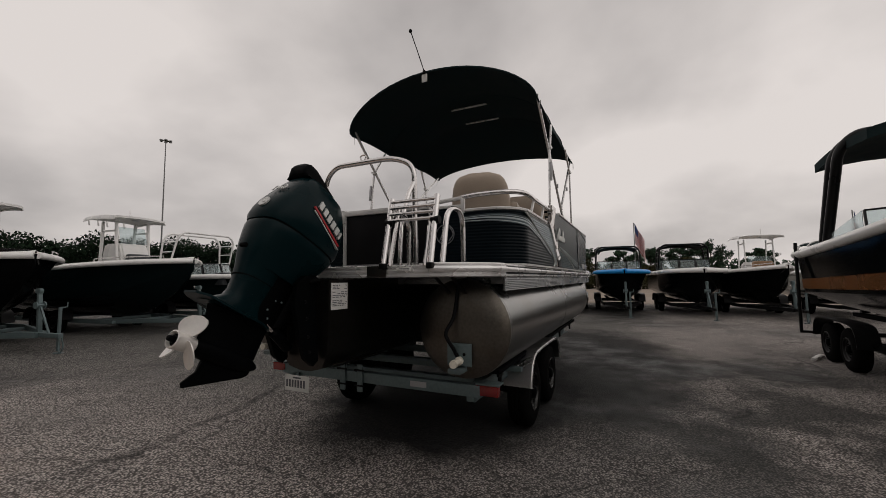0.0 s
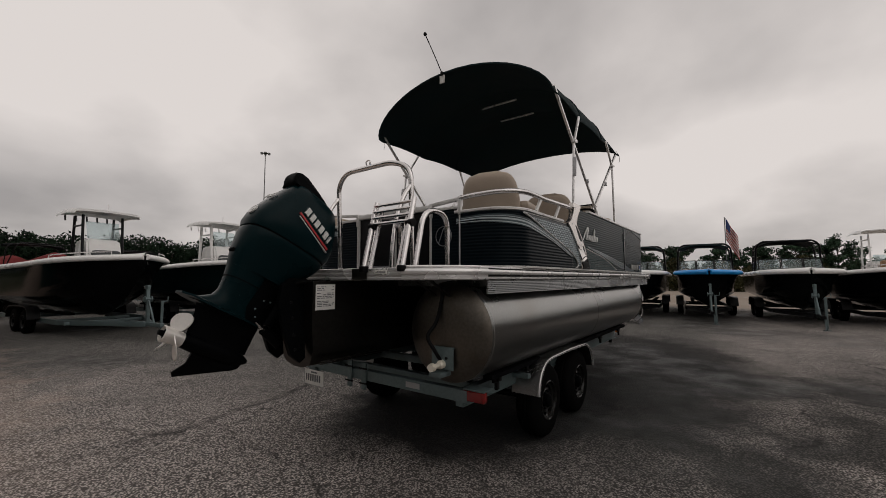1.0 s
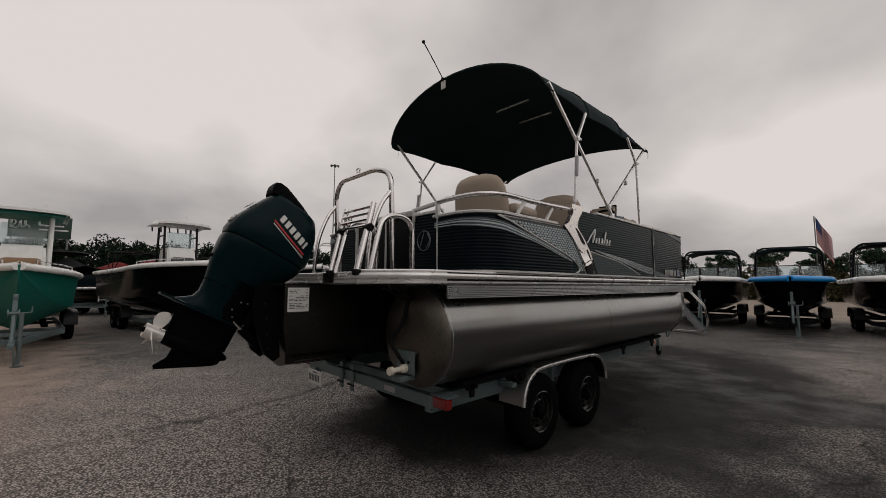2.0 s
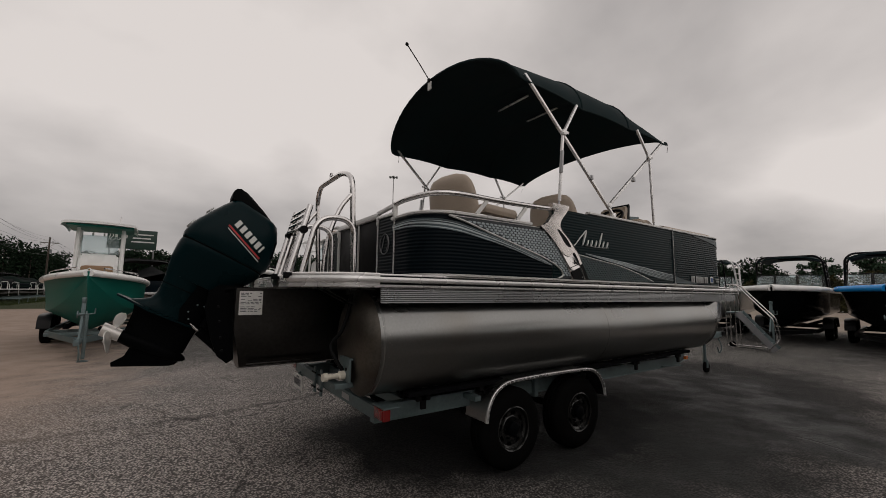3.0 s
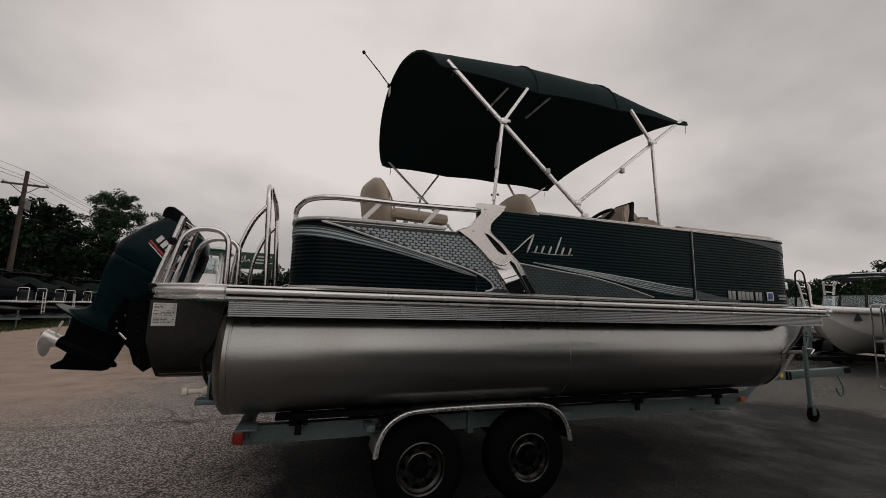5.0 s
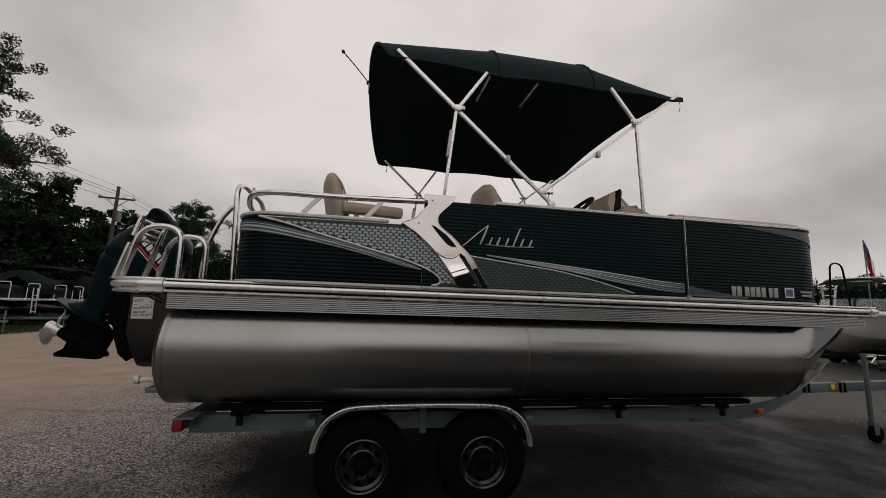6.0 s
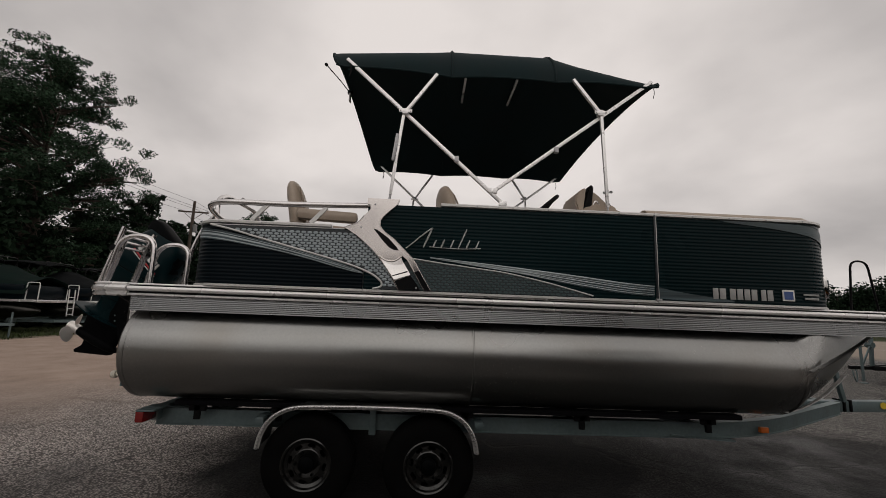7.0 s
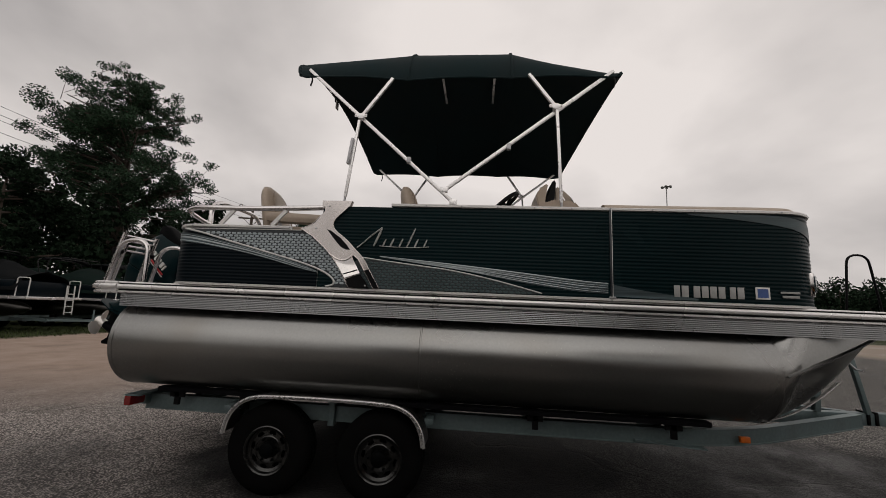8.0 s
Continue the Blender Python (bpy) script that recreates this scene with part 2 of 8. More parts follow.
M_SILVER = material("silver_grey_swoosh", (0.40, 0.45, 0.46), 0.35, 0.1, 0.25, 2, 12, stretch=(0.5, 1, 6))
M_BRACKET = material("satin_silver_bracket", (0.74, 0.70, 0.67), 0.16, 0.9, 0.05, 3, 60)
M_CHROME = material("chrome_badge", (0.72, 0.70, 0.68), 0.10, 1.0, 0.03, 6, 60, rough_vary=0.03)
M_TRIM = material("light_fence_trim", (0.66, 0.65, 0.63), 0.35, 0.4, 0.06, 3, 60)
M_LETTER = material("pale_grey_lettering", (0.62, 0.62, 0.60), 0.4, 0.3, 0.05, 6, 60)
M_DECAL = material("worn_grey_registration_film", (0.34, 0.34, 0.33), 0.45, 0.1, 0.1, 6, 60)
M_WHITE = material("white_gelcoat", (0.86, 0.85, 0.83), 0.28, 0.0, 0.05, 1.2, 50, coat=0.3)
M_PAPER = material("white_paper_label", (0.70, 0.69, 0.66), 0.6, 0.0, 0.08, 8, 80)
M_INK = material("grey_print", (0.12, 0.12, 0.13), 0.6)
M_CANVAS = material("black_marine_canvas", (0.007, 0.018, 0.020), 0.85, 0.0, 0.25, 2.5, 160, 0.0008, spec=0.2)
M_VINYL = material("tan_vinyl_upholstery", (0.40, 0.325, 0.255), 0.48, 0.0, 0.10, 4, 90, 0.0006)
M_VINYL_DARK = material("brown_vinyl_piping", (0.26, 0.20, 0.15), 0.5)
M_BLACK = material("black_plastic", (0.006, 0.006, 0.0065), 0.42, 0.0, 0.15, 6, 80, 0.0002, spec=0.08)
M_RUBBER = material("black_rubber", (0.0045, 0.0045, 0.0045), 0.8, 0.0, 0.2, 8, 120, 0.0006, spec=0.02)
M_ENGINE = material("black_blue_engine_paint", (0.0018, 0.0115, 0.0138), 0.28, 0.0, 0.10, 3, 60, rough_vary=0.05, spec=0.09)
M_ENGINE_DULL = material("matt_black_engine_castings", (0.0022, 0.0026, 0.003), 0.5, 0.0, 0.2, 5, 60, 0.0003, spec=0.03)
M_RED = material("red_decal", (0.42, 0.025, 0.03), 0.35)
M_TAIL = material("red_lamp_lens", (0.17, 0.008, 0.008), 0.2, 0.0, 0.1, 10, 60, coat=0.6)
M_AMBER = material("amber_lamp_lens", (0.6, 0.13, 0.01), 0.25, coat=0.5)
M_GALV = material("galvanised_trailer_steel", (0.135, 0.180, 0.185), 0.48, 0.45, 0.18, 3, 40, 0.0003, stain=(0.10, 0.11, 0.11), stain_scale=3, stain_amount=0.5)
M_BUNK = material("dark_bunk_carpet", (0.006, 0.006, 0.007), 0.95, 0.0, 0.3, 6, 140, 0.002, spec=0.03)
M_DIAMOND = material("diamond_plate_aluminium", (0.36, 0.36, 0.36), 0.32, 1.0, 0.1, 4, 60)
M_EDGE = material("polished_fender_edge", (0.62, 0.61, 0.60), 0.28, 0.8, 0.1, 5, 60)
# silver rims: the fender's shade is put into this dark base colour
M_RIM = material("silver_rim_painted_shade", (0.055, 0.056, 0.055), 0.22, 0.9, 0.15, 5, 60, stain=(0.06, 0.058, 0.055), stain_scale=9)
M_PROP = material("satin_steel_propeller", (0.80, 0.77, 0.73), 0.34, 0.45, 0.06, 8, 60)
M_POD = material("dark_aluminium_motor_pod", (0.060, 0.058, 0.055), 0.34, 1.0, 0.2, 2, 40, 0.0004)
M_YELLOW = material("yellow_plastic", (0.65, 0.46, 0.03), 0.45)
M_BRASS = material("ivory_drain_fitting", (0.66, 0.62, 0.52), 0.4)
M_CHROMIUM_GREY = material("grey_console_plastic", (0.20, 0.20, 0.21), 0.5)


def glass(name, colour, alpha_rough=0.03):
    m = bpy.data.materials.new(name)
    m.use_nodes = True
    b = m.node_tree.nodes["Principled BSDF"]
    b.inputs["Base Color"].default_value = (*colour, 1)
    b.inputs["Roughness"].default_value = alpha_rough
    b.inputs["Transmission Weight"].default_value = 0.9
    b.inputs["IOR"].default_value = 1.33
    return m


M_GLASS = glass("tinted_windscreen", (0.70, 0.80, 0.81))
M_DARKGLASS = glass("smoked_windscreen", (0.20, 0.24, 0.25))

# ---- ground ----


def ground_material():
    m = bpy.data.materials.new("worn_asphalt_sand_and_grass")
    m.use_nodes = True
    n, link = m.node_tree.nodes, m.node_tree.links
    bsdf = n["Principled BSDF"]
    coord = n.new("ShaderNodeTexCoord")
    sep = n.new("ShaderNodeSeparateXYZ")
    link.new(coord.outputs["Object"], sep.inputs[0])

    def tex(size, detail=5.0, rough=0.55, kind="ShaderNodeTexNoise"):
        t = n.new(kind)
        t.inputs["Scale"].default_value = size
        if kind == "ShaderNodeTexNoise":
            t.inputs["Detail"].default_value, t.inputs["Roughness"].default_value = detail, rough
        link.new(coord.outputs["Object"], t.inputs["Vector"])
        return t

    def span(value, a, b, lo=0.0, hi=1.0):
        r = n.new("ShaderNodeMapRange")
        for key, v in (("From Min", a), ("From Max", b), ("To Min", lo), ("To Max", hi)):
            r.inputs[key].default_value = v
        link.new(value, r.inputs["Value"])
        return r.outputs[0]

    def calc(op, a, b):
        c = n.new("ShaderNodeMath")
        c.operation = op
        for i, v in enumerate((a, b)):
            if isinstance(v, (int, float)):
                c.inputs[i].default_value = v
            else:
                link.new(v, c.inputs[i])
        return c.outputs[0]

    def mix(f, a, b):
        x = n.new("ShaderNodeMix")
        x.data_type = "RGBA"
        link.new(f, x.inputs["Factor"])
        for key, v in (("A", a), ("B", b)):
            if isinstance(v, tuple):
                x.inputs[key].default_value = (*v, 1)
            else:
                link.new(v, x.inputs[key])
        return x.outputs["Result"]

    large, mid, fine = tex(0.22, 6).outputs["Fac"], tex(1.6, 6, 0.6).outputs["Fac"], tex(70, 3).outputs["Fac"]
    stones = tex(62, kind="ShaderNodeTexVoronoi")
    speck = tex(120, 3, 0.7).outputs["Fac"]
    # paler asphalt aft and to starboard, darker around the boat and by the far boats
    wander = calc("MULTIPLY", tex(0.5, 6).outputs["Fac"], 3.0)
    pale_area = calc("MAXIMUM", span(calc("SUBTRACT", sep.outputs["X"], wander), -1.0, 1.6, 1.0, 0.0), span(calc("SUBTRACT", sep.outputs["Y"], wander), -4.5, -3.0, 1.0, 0.0))
    pale_area = calc("MULTIPLY", pale_area, span(calc("SUBTRACT", sep.outputs["Y"], wander), 3.2, 5.6, 1.0, 0.12))
    pale = mix(span(mid, 0.35, 0.7), (0.225, 0.205, 0.191), (0.420, 0.380, 0.352))
    pale = mix(span(calc("ADD", calc("MULTIPLY", stones.outputs["Color"], 0.7), calc("MULTIPLY", speck, 0.6)), 0.38, 1.0, 0.0, 1.0), pale, (0.76, 0.69, 0.64))
    dark_asphalt = mix(span(mid, 0.35, 0.7), (0.070, 0.068, 0.065), (0.165, 0.157, 0.148))
    dark_asphalt = mix(span(calc("ADD", calc("MULTIPLY", stones.outputs["Color"], 0.7), calc("MULTIPLY", speck, 0.6)), 0.40, 1.0, 0.0, 0.95), dark_asphalt, (0.48, 0.455, 0.42))
    asphalt = mix(pale_area, dark_asphalt, pale)
    damp = span(large, 0.50, 0.60)
    oil = span(tex(0.55, 7, 0.62).outputs["Fac"], 0.58, 0.72, 0.0, 0.6)
    gaps = span(stones.outputs["Distance"], 0.30, 0.62, 0.0, 0.92)
    asphalt = mix(gaps, asphalt, mix(pale_area, (0.016, 0.0155, 0.015), (0.050, 0.046, 0.043)))
    asphalt = mix(calc("MULTIPLY", damp, 0.45), asphalt, (0.024, 0.024, 0.024))
    asphalt = mix(oil, asphalt, (0.022, 0.022, 0.022))
    # damp run out from under the boat, with the boat's shade painted in
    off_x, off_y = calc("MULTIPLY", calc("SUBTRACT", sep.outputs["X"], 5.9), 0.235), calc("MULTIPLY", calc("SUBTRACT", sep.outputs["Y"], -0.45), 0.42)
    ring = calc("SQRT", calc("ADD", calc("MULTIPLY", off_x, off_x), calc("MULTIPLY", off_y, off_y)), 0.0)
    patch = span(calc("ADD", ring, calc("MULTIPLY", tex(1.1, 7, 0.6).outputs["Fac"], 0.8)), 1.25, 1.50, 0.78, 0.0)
    # a second dark oval paints the shade under the stern and trailer
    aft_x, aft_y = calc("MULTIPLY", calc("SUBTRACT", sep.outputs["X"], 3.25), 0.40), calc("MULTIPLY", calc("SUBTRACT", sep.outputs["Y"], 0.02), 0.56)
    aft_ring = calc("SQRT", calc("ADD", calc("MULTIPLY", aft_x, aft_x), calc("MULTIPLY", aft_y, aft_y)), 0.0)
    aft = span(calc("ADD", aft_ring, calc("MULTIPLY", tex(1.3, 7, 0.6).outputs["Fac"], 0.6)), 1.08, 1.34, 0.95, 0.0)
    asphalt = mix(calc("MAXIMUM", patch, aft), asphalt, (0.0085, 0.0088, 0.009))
    # smooth tarred patches, streaked across the lane
    tar_x, tar_y = calc("MULTIPLY", calc("SUBTRACT", sep.outputs["X"], 4.3), 0.34), calc("MULTIPLY", calc("SUBTRACT", sep.outputs["Y"], -3.1), 0.46)
    tar_ring = calc("SQRT", calc("ADD", calc("MULTIPLY", tar_x, tar_x), calc("MULTIPLY", tar_y, tar_y)), 0.0)
    tar = calc("MULTIPLY", span(tar_ring, 0.75, 1.15, 1.0, 0.0), span(tex(0.95, 7, 0.62).outputs["Fac"], 0.42, 0.56, 0.0, 0.78))
    asphalt = mix(tar, asphalt, (0.034, 0.036, 0.034))
    # an old seam filled with bitumen, worn through in places
    arc = calc("SUBTRACT", sep.outputs["Y"], calc("ADD", calc("MULTIPLY", calc("MULTIPLY", calc("ADD", sep.outputs["X"], 0.4), calc("ADD", sep.outputs["X"], 0.4)), 0.08), calc("ADD", calc("MULTIPLY", mid, 0.22), 1.78)))
    seam = calc("MULTIPLY", span(calc("ABSOLUTE", arc, 0.0), 0.03, 0.10, 0.75, 0.0), span(tex(2.4, 6, 0.65).outputs["Fac"], 0.36, 0.60))
    seam = calc("MULTIPLY", seam, span(calc("ABSOLUTE", sep.outputs["X"], 0.0), 2.0, 3.2, 1.0, 0.0))
    asphalt = mix(seam, asphalt, (0.030, 0.029, 0.028))
    # long wandering cracks
    bend = n.new("ShaderNodeVectorMath")
    bend.operation = "ADD"
    link.new(coord.outputs["Object"], bend.inputs[0])
    wob = n.new("ShaderNodeVectorMath")
    wob.operation = "SCALE"
    wob.inputs["Scale"].default_value = 0.9
    link.new(tex(0.9, 5).outputs["Color"], wob.inputs[0])
    link.new(wob.outputs[0], bend.inputs[1])
    cells = n.new("ShaderNodeTexVoronoi")
    cells.feature = "DISTANCE_TO_EDGE"
    cells.inputs["Scale"].default_value = 0.28
    link.new(bend.outputs[0], cells.inputs["Vector"])
    crack = calc("MULTIPLY", span(cells.outputs["Distance"], 0.0, 0.008, 1.0, 0.0), span(mid, 0.38, 0.62))
    asphalt = mix(crack, asphalt, (0.028, 0.027, 0.026))
    # sand and fine gravel to one side, a pale lot beyond the far row, grass under the stored boats
    sandy = span(calc("ADD", calc("MULTIPLY", sep.outputs["X"], -1.0), calc("MULTIPLY", mid, 3.0)), 1.6, 3.6)
    sandy = calc("MULTIPLY", sandy, span(calc("ADD", sep.outputs["Y"], calc("MULTIPLY", large, 6.0)), 3.0, 7.0))
    sand = mix(span(mid, 0.35, 0.68), (0.270, 0.200, 0.158), (0.390, 0.300, 0.245))
    sand = mix(span(fine, 0.35, 0.7, 0.0, 0.5), sand, (0.46, 0.37, 0.31))
    sand = mix(calc("MULTIPLY", oil, 0.55), sand, (0.12, 0.10, 0.085))
    base = mix(sandy, asphalt, sand)
    far_lot = span(calc("ADD", sep.outputs["X"], mid), 22.5, 25.0)
    base = mix(far_lot, base, (0.30, 0.25, 0.205))
    grass = mix(span(tex(9, 5).outputs["Fac"], 0.35, 0.7), (0.018, 0.028, 0.009), (0.050, 0.058, 0.020))
    left_green = span(calc("ADD", calc("MULTIPLY", sep.outputs["X"], -1.0), calc("MULTIPLY", mid, 1.2)), 10.9, 11.5)
    back_green = span(calc("ADD", sep.outputs["Y"], calc("MULTIPLY", mid, 1.5)), 34.0, 36.0)
    grassy = calc("MAXIMUM", left_green, back_green)
    base = mix(grassy, base, grass)
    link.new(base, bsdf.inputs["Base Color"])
    wet = calc("MULTIPLY", calc("MULTIPLY", damp, span(mid, 0.3, 0.6)), calc("SUBTRACT", 1.0, sandy))
    link.new(span(wet, 0.0, 1.0, 0.90, 0.42), bsdf.inputs["Roughness"])
    bsdf.inputs["Specular IOR Level"].default_value = 0.18
    height = calc("ADD", calc("MULTIPLY", stones.outputs["Distance"], -0.7), calc("ADD", calc("MULTIPLY", mid, 1.5), calc("MULTIPLY", crack, -1.2)))
    b = n.new("ShaderNodeBump")
    b.inputs["Strength"].default_value, b.inputs["Distance"].default_value = 1.0, 0.010
    link.new(height, b.inputs["Height"])
    link.new(b.outputs[0], bsdf.inputs["Normal"])
    return m


bm = B()
bmesh.ops.create_grid(bm, x_segments=60, y_segments=60, size=900)
mesh_thing(part("ground", bm, ground_material()), "worn grey asphalt, damp stains, painted boat shade, sandy patches, grass edge", "ground", kind="structure")

# tufts along the grass edge
rng = np.random.default_rng(41)
n = 16000
x = -10.5 - 3.2 * rng.random(n) ** 1.6 + 0.25 * np.sin(rng.random(n) * 6)
y = -8 + 82 * rng.random(n)
h = rng.uniform(0.03, 0.10, n)
a = rng.random(n) * 6.283
dx, dy = 0.012 * np.cos(a), 0.012 * np.sin(a)
lx, ly = rng.normal(size=n) * 0.03, rng.normal(size=n) * 0.03
z = np.zeros(n)
blades = np.stack([np.stack([x - dx, y - dy, z], 1), np.stack([x + dx, y + dy, z], 1), np.stack([x + dx * 0.3 + lx, y + dy * 0.3 + ly, h], 1), np.stack([x - dx * 0.3 + lx, y - dy * 0.3 + ly, h], 1)], 1)
tagged(from_quads("grass", blades, material("dull_green_grass", (0.040, 0.055, 0.018), 0.8, 0.0, 0.3, 0.6, 8, island=0.5, spec=0.1)), "short dull green grass along the yard's edge", "grass", kind="stuff")

# ---- the pontoon boat ----
YC = 0.045  # the boat's centre line
SIDE = 1.29  # from the centre line to the fence's outer skin
boat = thing("pontoon_boat", "black and teal pontoon boat with silver tubes on its trailer", "boat", (3.9, YC, 0.79))


def stbd(y):
    return YC - y


# matte stained tube ends, darkened to carry the deck's shade in the colour
M_CAP = material("dull_tube_end_painted_shade", (0.135, 0.122, 0.105), 0.42, 1.0, 0.25, 4, 50, 0.0004, stain=(0.10, 0.08, 0.06), stain_scale=5)


def nose_section(t, zc, r):
    """Half width, top, chine and keel heights of a tube's nose, t from its root to its tip."""
    return r * (0.985 - 0.76 * t**1.5), zc + r - 0.012 * t, zc + 0.01 + (r - 0.075) * t**0.9, zc - r + 1.70 * r * t**1.7


# tubes with their nose cones
def pontoon(name, yc, x0, x1, nose, zc, r, parent, label):
    bm = B()
    n = 40
    circle = [(math.sin(2 * math.pi * i / n), math.cos(2 * math.pi * i / n)) for i in range(n)]
    loops = [[(x0 + (x1 - x0) * k / 24, yc + r * u, zc + r * v) for u, v in circle] for k in range(25)]
    # the nose: a flat upper face above a hard chine, the bottom sweeping up to the tip
    for k in range(1, 13):
        t = k / 12
        side, top, chine, keel = nose_section(t, zc, r)
        blend = min(1.0, t / 0.22)
        blend = blend * blend * (3 - 2 * blend)
        loop = []
        for i, (u, v) in enumerate(circle):
            j, s = (i, 1) if i <= 20 else (40 - i, -1)
            if j <= 5:
                q = (side * 0.9 * j / 5, top - 0.012 * j / 5)
            elif j <= 10:
                f = (j - 5) / 5
                q = (side * (0.9 + 0.1 * f), top - 0.012 + (chine - top + 0.012) * f)
            else:
                f = (j - 10) / 10
                q = ((side - 0.022) * (1 - f) ** 0.85, keel + (chine - 0.012 - keel) * (1 - f) ** 1.25)
            loop.append((x1 + nose * t, yc + (r * u) * (1 - blend) + s * q[0] * blend, (zc + r * v) * (1 - blend) + q[1] * blend))
        loops.append(loop)
    rings(bm, loops)
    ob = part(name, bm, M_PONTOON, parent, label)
    bm = B()
    disc(bm, (x0, yc, zc), (1, 0, 0), [(-0.082, 0.001), (-0.080, r * 0.30), (-0.068, r * 0.62), (-0.046, r * 0.83), (-0.02, r * 0.95), (-0.001, r * 0.998)], 40)
    part("end_cap", bm, M_CAP, ob, "dull domed tube end cap with deck shade painted in", smooth=60)
    for x in (x0 + 0.03, x0 + (x1 - x0) * 0.5, x1):
        bm = B()
        rings(bm, [[(x + d, yc + (r + h) * math.sin(a), zc + (r + h) * math.cos(a)) for a in (2 * math.pi * i / n for i in range(n))] for d, h in ((-0.009, -0.001), (-0.004, 0.003), (0.004, 0.003), (0.009, -0.001))], caps=False)
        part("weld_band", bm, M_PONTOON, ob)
    return ob


TUBE_Z, TUBE_R = 1.102, 0.370
TUBE_X, NOSE = 5.97, 0.86
for yc in (stbd(0.93), YC + 0.93):
    tube_ob = pontoon("pontoon", yc, 0.98, TUBE_X, NOSE, TUBE_Z, TUBE_R, boat, "brushed aluminium flotation tube with tapered nose")
    # lifting strake on the outer side of the nose, and the keel strip
    s = -1 if yc < 0 else 1
    bm = B()
    grid = []
    for k in range(13):
        t = 0.03 + 0.97 * k / 12
        side, top, chine, keel = nose_section(t, TUBE_Z, TUBE_R)
        x = TUBE_X + NOSE * t
        grid.append([(x, yc + s * (side - 0.02), chine + 0.004), (x, yc + s * (side + 0.022), chine - 0.010)])
    sheet(bm, grid, 0.010, (0, 0, -1))
    part("spray_strake", bm, M_PONTOON, tube_ob, "bright edge along the nose chine")
    bm = B()
    grid = []
    for k in range(9):
        t = 0.62 * k / 8
        side, top, chine, keel = nose_section(t, TUBE_Z, TUBE_R)
        x = TUBE_X - 0.04 + NOSE * t
        z = keel + (chine - keel) * (0.10 + 0.10 * k / 8)
        y = 0.15 + 0.02 * math.sin(math.pi * k / 8)
        grid.append([(x, yc + s * y, z), (x + 0.01, yc + s * (y + 0.035), z + 0.014)])
    sheet(bm, grid, 0.008, (0, 0, -1))
    part("keel_strip", bm, M_RAIL, tube_ob, "bright strip under the nose")
    for x in (1.2, 2.3, 3.4, 4.5, 5.6):
        bm = B()
        box(bm, (x - 0.09, yc - 0.13, TUBE_Z + TUBE_R - 0.05), (x + 0.09, yc + 0.13, 1.475), 0.006)
        part("riser_bracket", bm, M_SKIRT, tube_ob)
# aft end fittings of the starboard and port tubes
for yc in (stbd(0.93), YC + 0.93):
    bm = B()
    box(bm, (0.80, yc - 0.05, 0.80), (0.99, yc + 0.05, 0.835), 0.006)
    box(bm, (0.875, yc - 0.105, 0.845), (0.89, yc + 0.085, 1.005), 0.004)
    box(bm, (0.88, yc - 0.10, 0.99), (0.96, yc + 0.08, 1.004), 0.004)
    bracket = part("tube_end_bracket", bm, M_GALV, boat, "grey bent plate at the tube's end")
    for dy in (-0.05, 0.02):
        bm = B()
        disc(bm, (0.875, yc + dy, 0.93), (-1, 0, 0), [(0, 0.011), (0.006, 0.011), (0.007, 0.004)], 10)
        part("bracket_bolt", bm, M_BLACK, bracket)
    bm = B()
    disc(bm, (0.72, yc - 0.03, 0.885), (1, 0.1, 0), [(0, 0.0), (0, 0.027), (0.03, 0.029), (0.035, 0.018), (0.11, 0.018), (0.12, 0.030), (0.17, 0.030)], 16)
    part("drain_fitting", bm, M_BRASS, boat, "ivory coloured drain fitting")
    bm = B()
    tube(bm, spline([(0.92, yc + 0.01, 1.44), (0.90, yc + 0.02, 1.30), (0.86, yc + 0.03, 1.18), (0.80, yc + 0.06, 1.08), (0.83, yc + 0.02, 0.98), (0.88, yc, 0.90)], 6), 0.014, 8)
    part("cable_loom", bm, M_BLACK, boat, "black cable loom at the tube's end")

# deck, cross members, rub rail, skirt
bm = B()
outline = rounded([(0.60, stbd(0.93)), (0.78, stbd(1.22)), (0.98, stbd(1.255)), (6.80, stbd(1.255)), (6.90, stbd(1.14)), (6.90, YC + 1.14), (6.80, YC + 1.255), (0.98, YC + 1.255), (0.78, YC + 1.22), (0.60, YC + 0.93)], 0.06, 3)
rings(bm, [[(p.x, p.y, z) for p in (Vector((*q.to_2d(), 0)) for q in [Vector((a[0], a[1], 0)) for a in outline])] for z in (1.515, 1.553)])
part("deck", bm, M_CHROMIUM_GREY, boat, "grey carpeted deck")
for k in range(14):
    x = 1.15 + 0.42 * k
    bm = B()
    box(bm, (x - 0.025, stbd(1.2), 1.43), (x + 0.025, YC + 1.2, 1.514), 0.003)
    part("cross_member", bm, M_SKIRT, boat)

RAIL_PROFILE = [(0.0, 1.490), (0.012, 1.487), (0.020, 1.493), (0.020, 1.503), (0.012, 1.508), (0.012, 1.520), (0.026, 1.524), (0.032, 1.534), (0.032, 1.546), (0.026, 1.556), (0.014, 1.559), (0.014, 1.566), (0.020, 1.572), (0.014, 1.579), (-0.012, 1.580), (-0.030, 1.578), (-0.030, 1.490)]


def rail_along(bm, line, profile):
    """Sweeps a profile (outward, height) along a plan line; outward is to the right of the way."""
    loops = []
    for i, q in enumerate(line):
        a, b = Vector(line[max(i - 1, 0)]), Vector(line[min(i + 1, len(line) - 1)])
        d = (b - a).normalized()
        out = Vector((d.y, -d.x))
        loops.append([(q[0] + out.x * o, q[1] + out.y * o, z) for o, z in profile])
    rings(bm, loops)


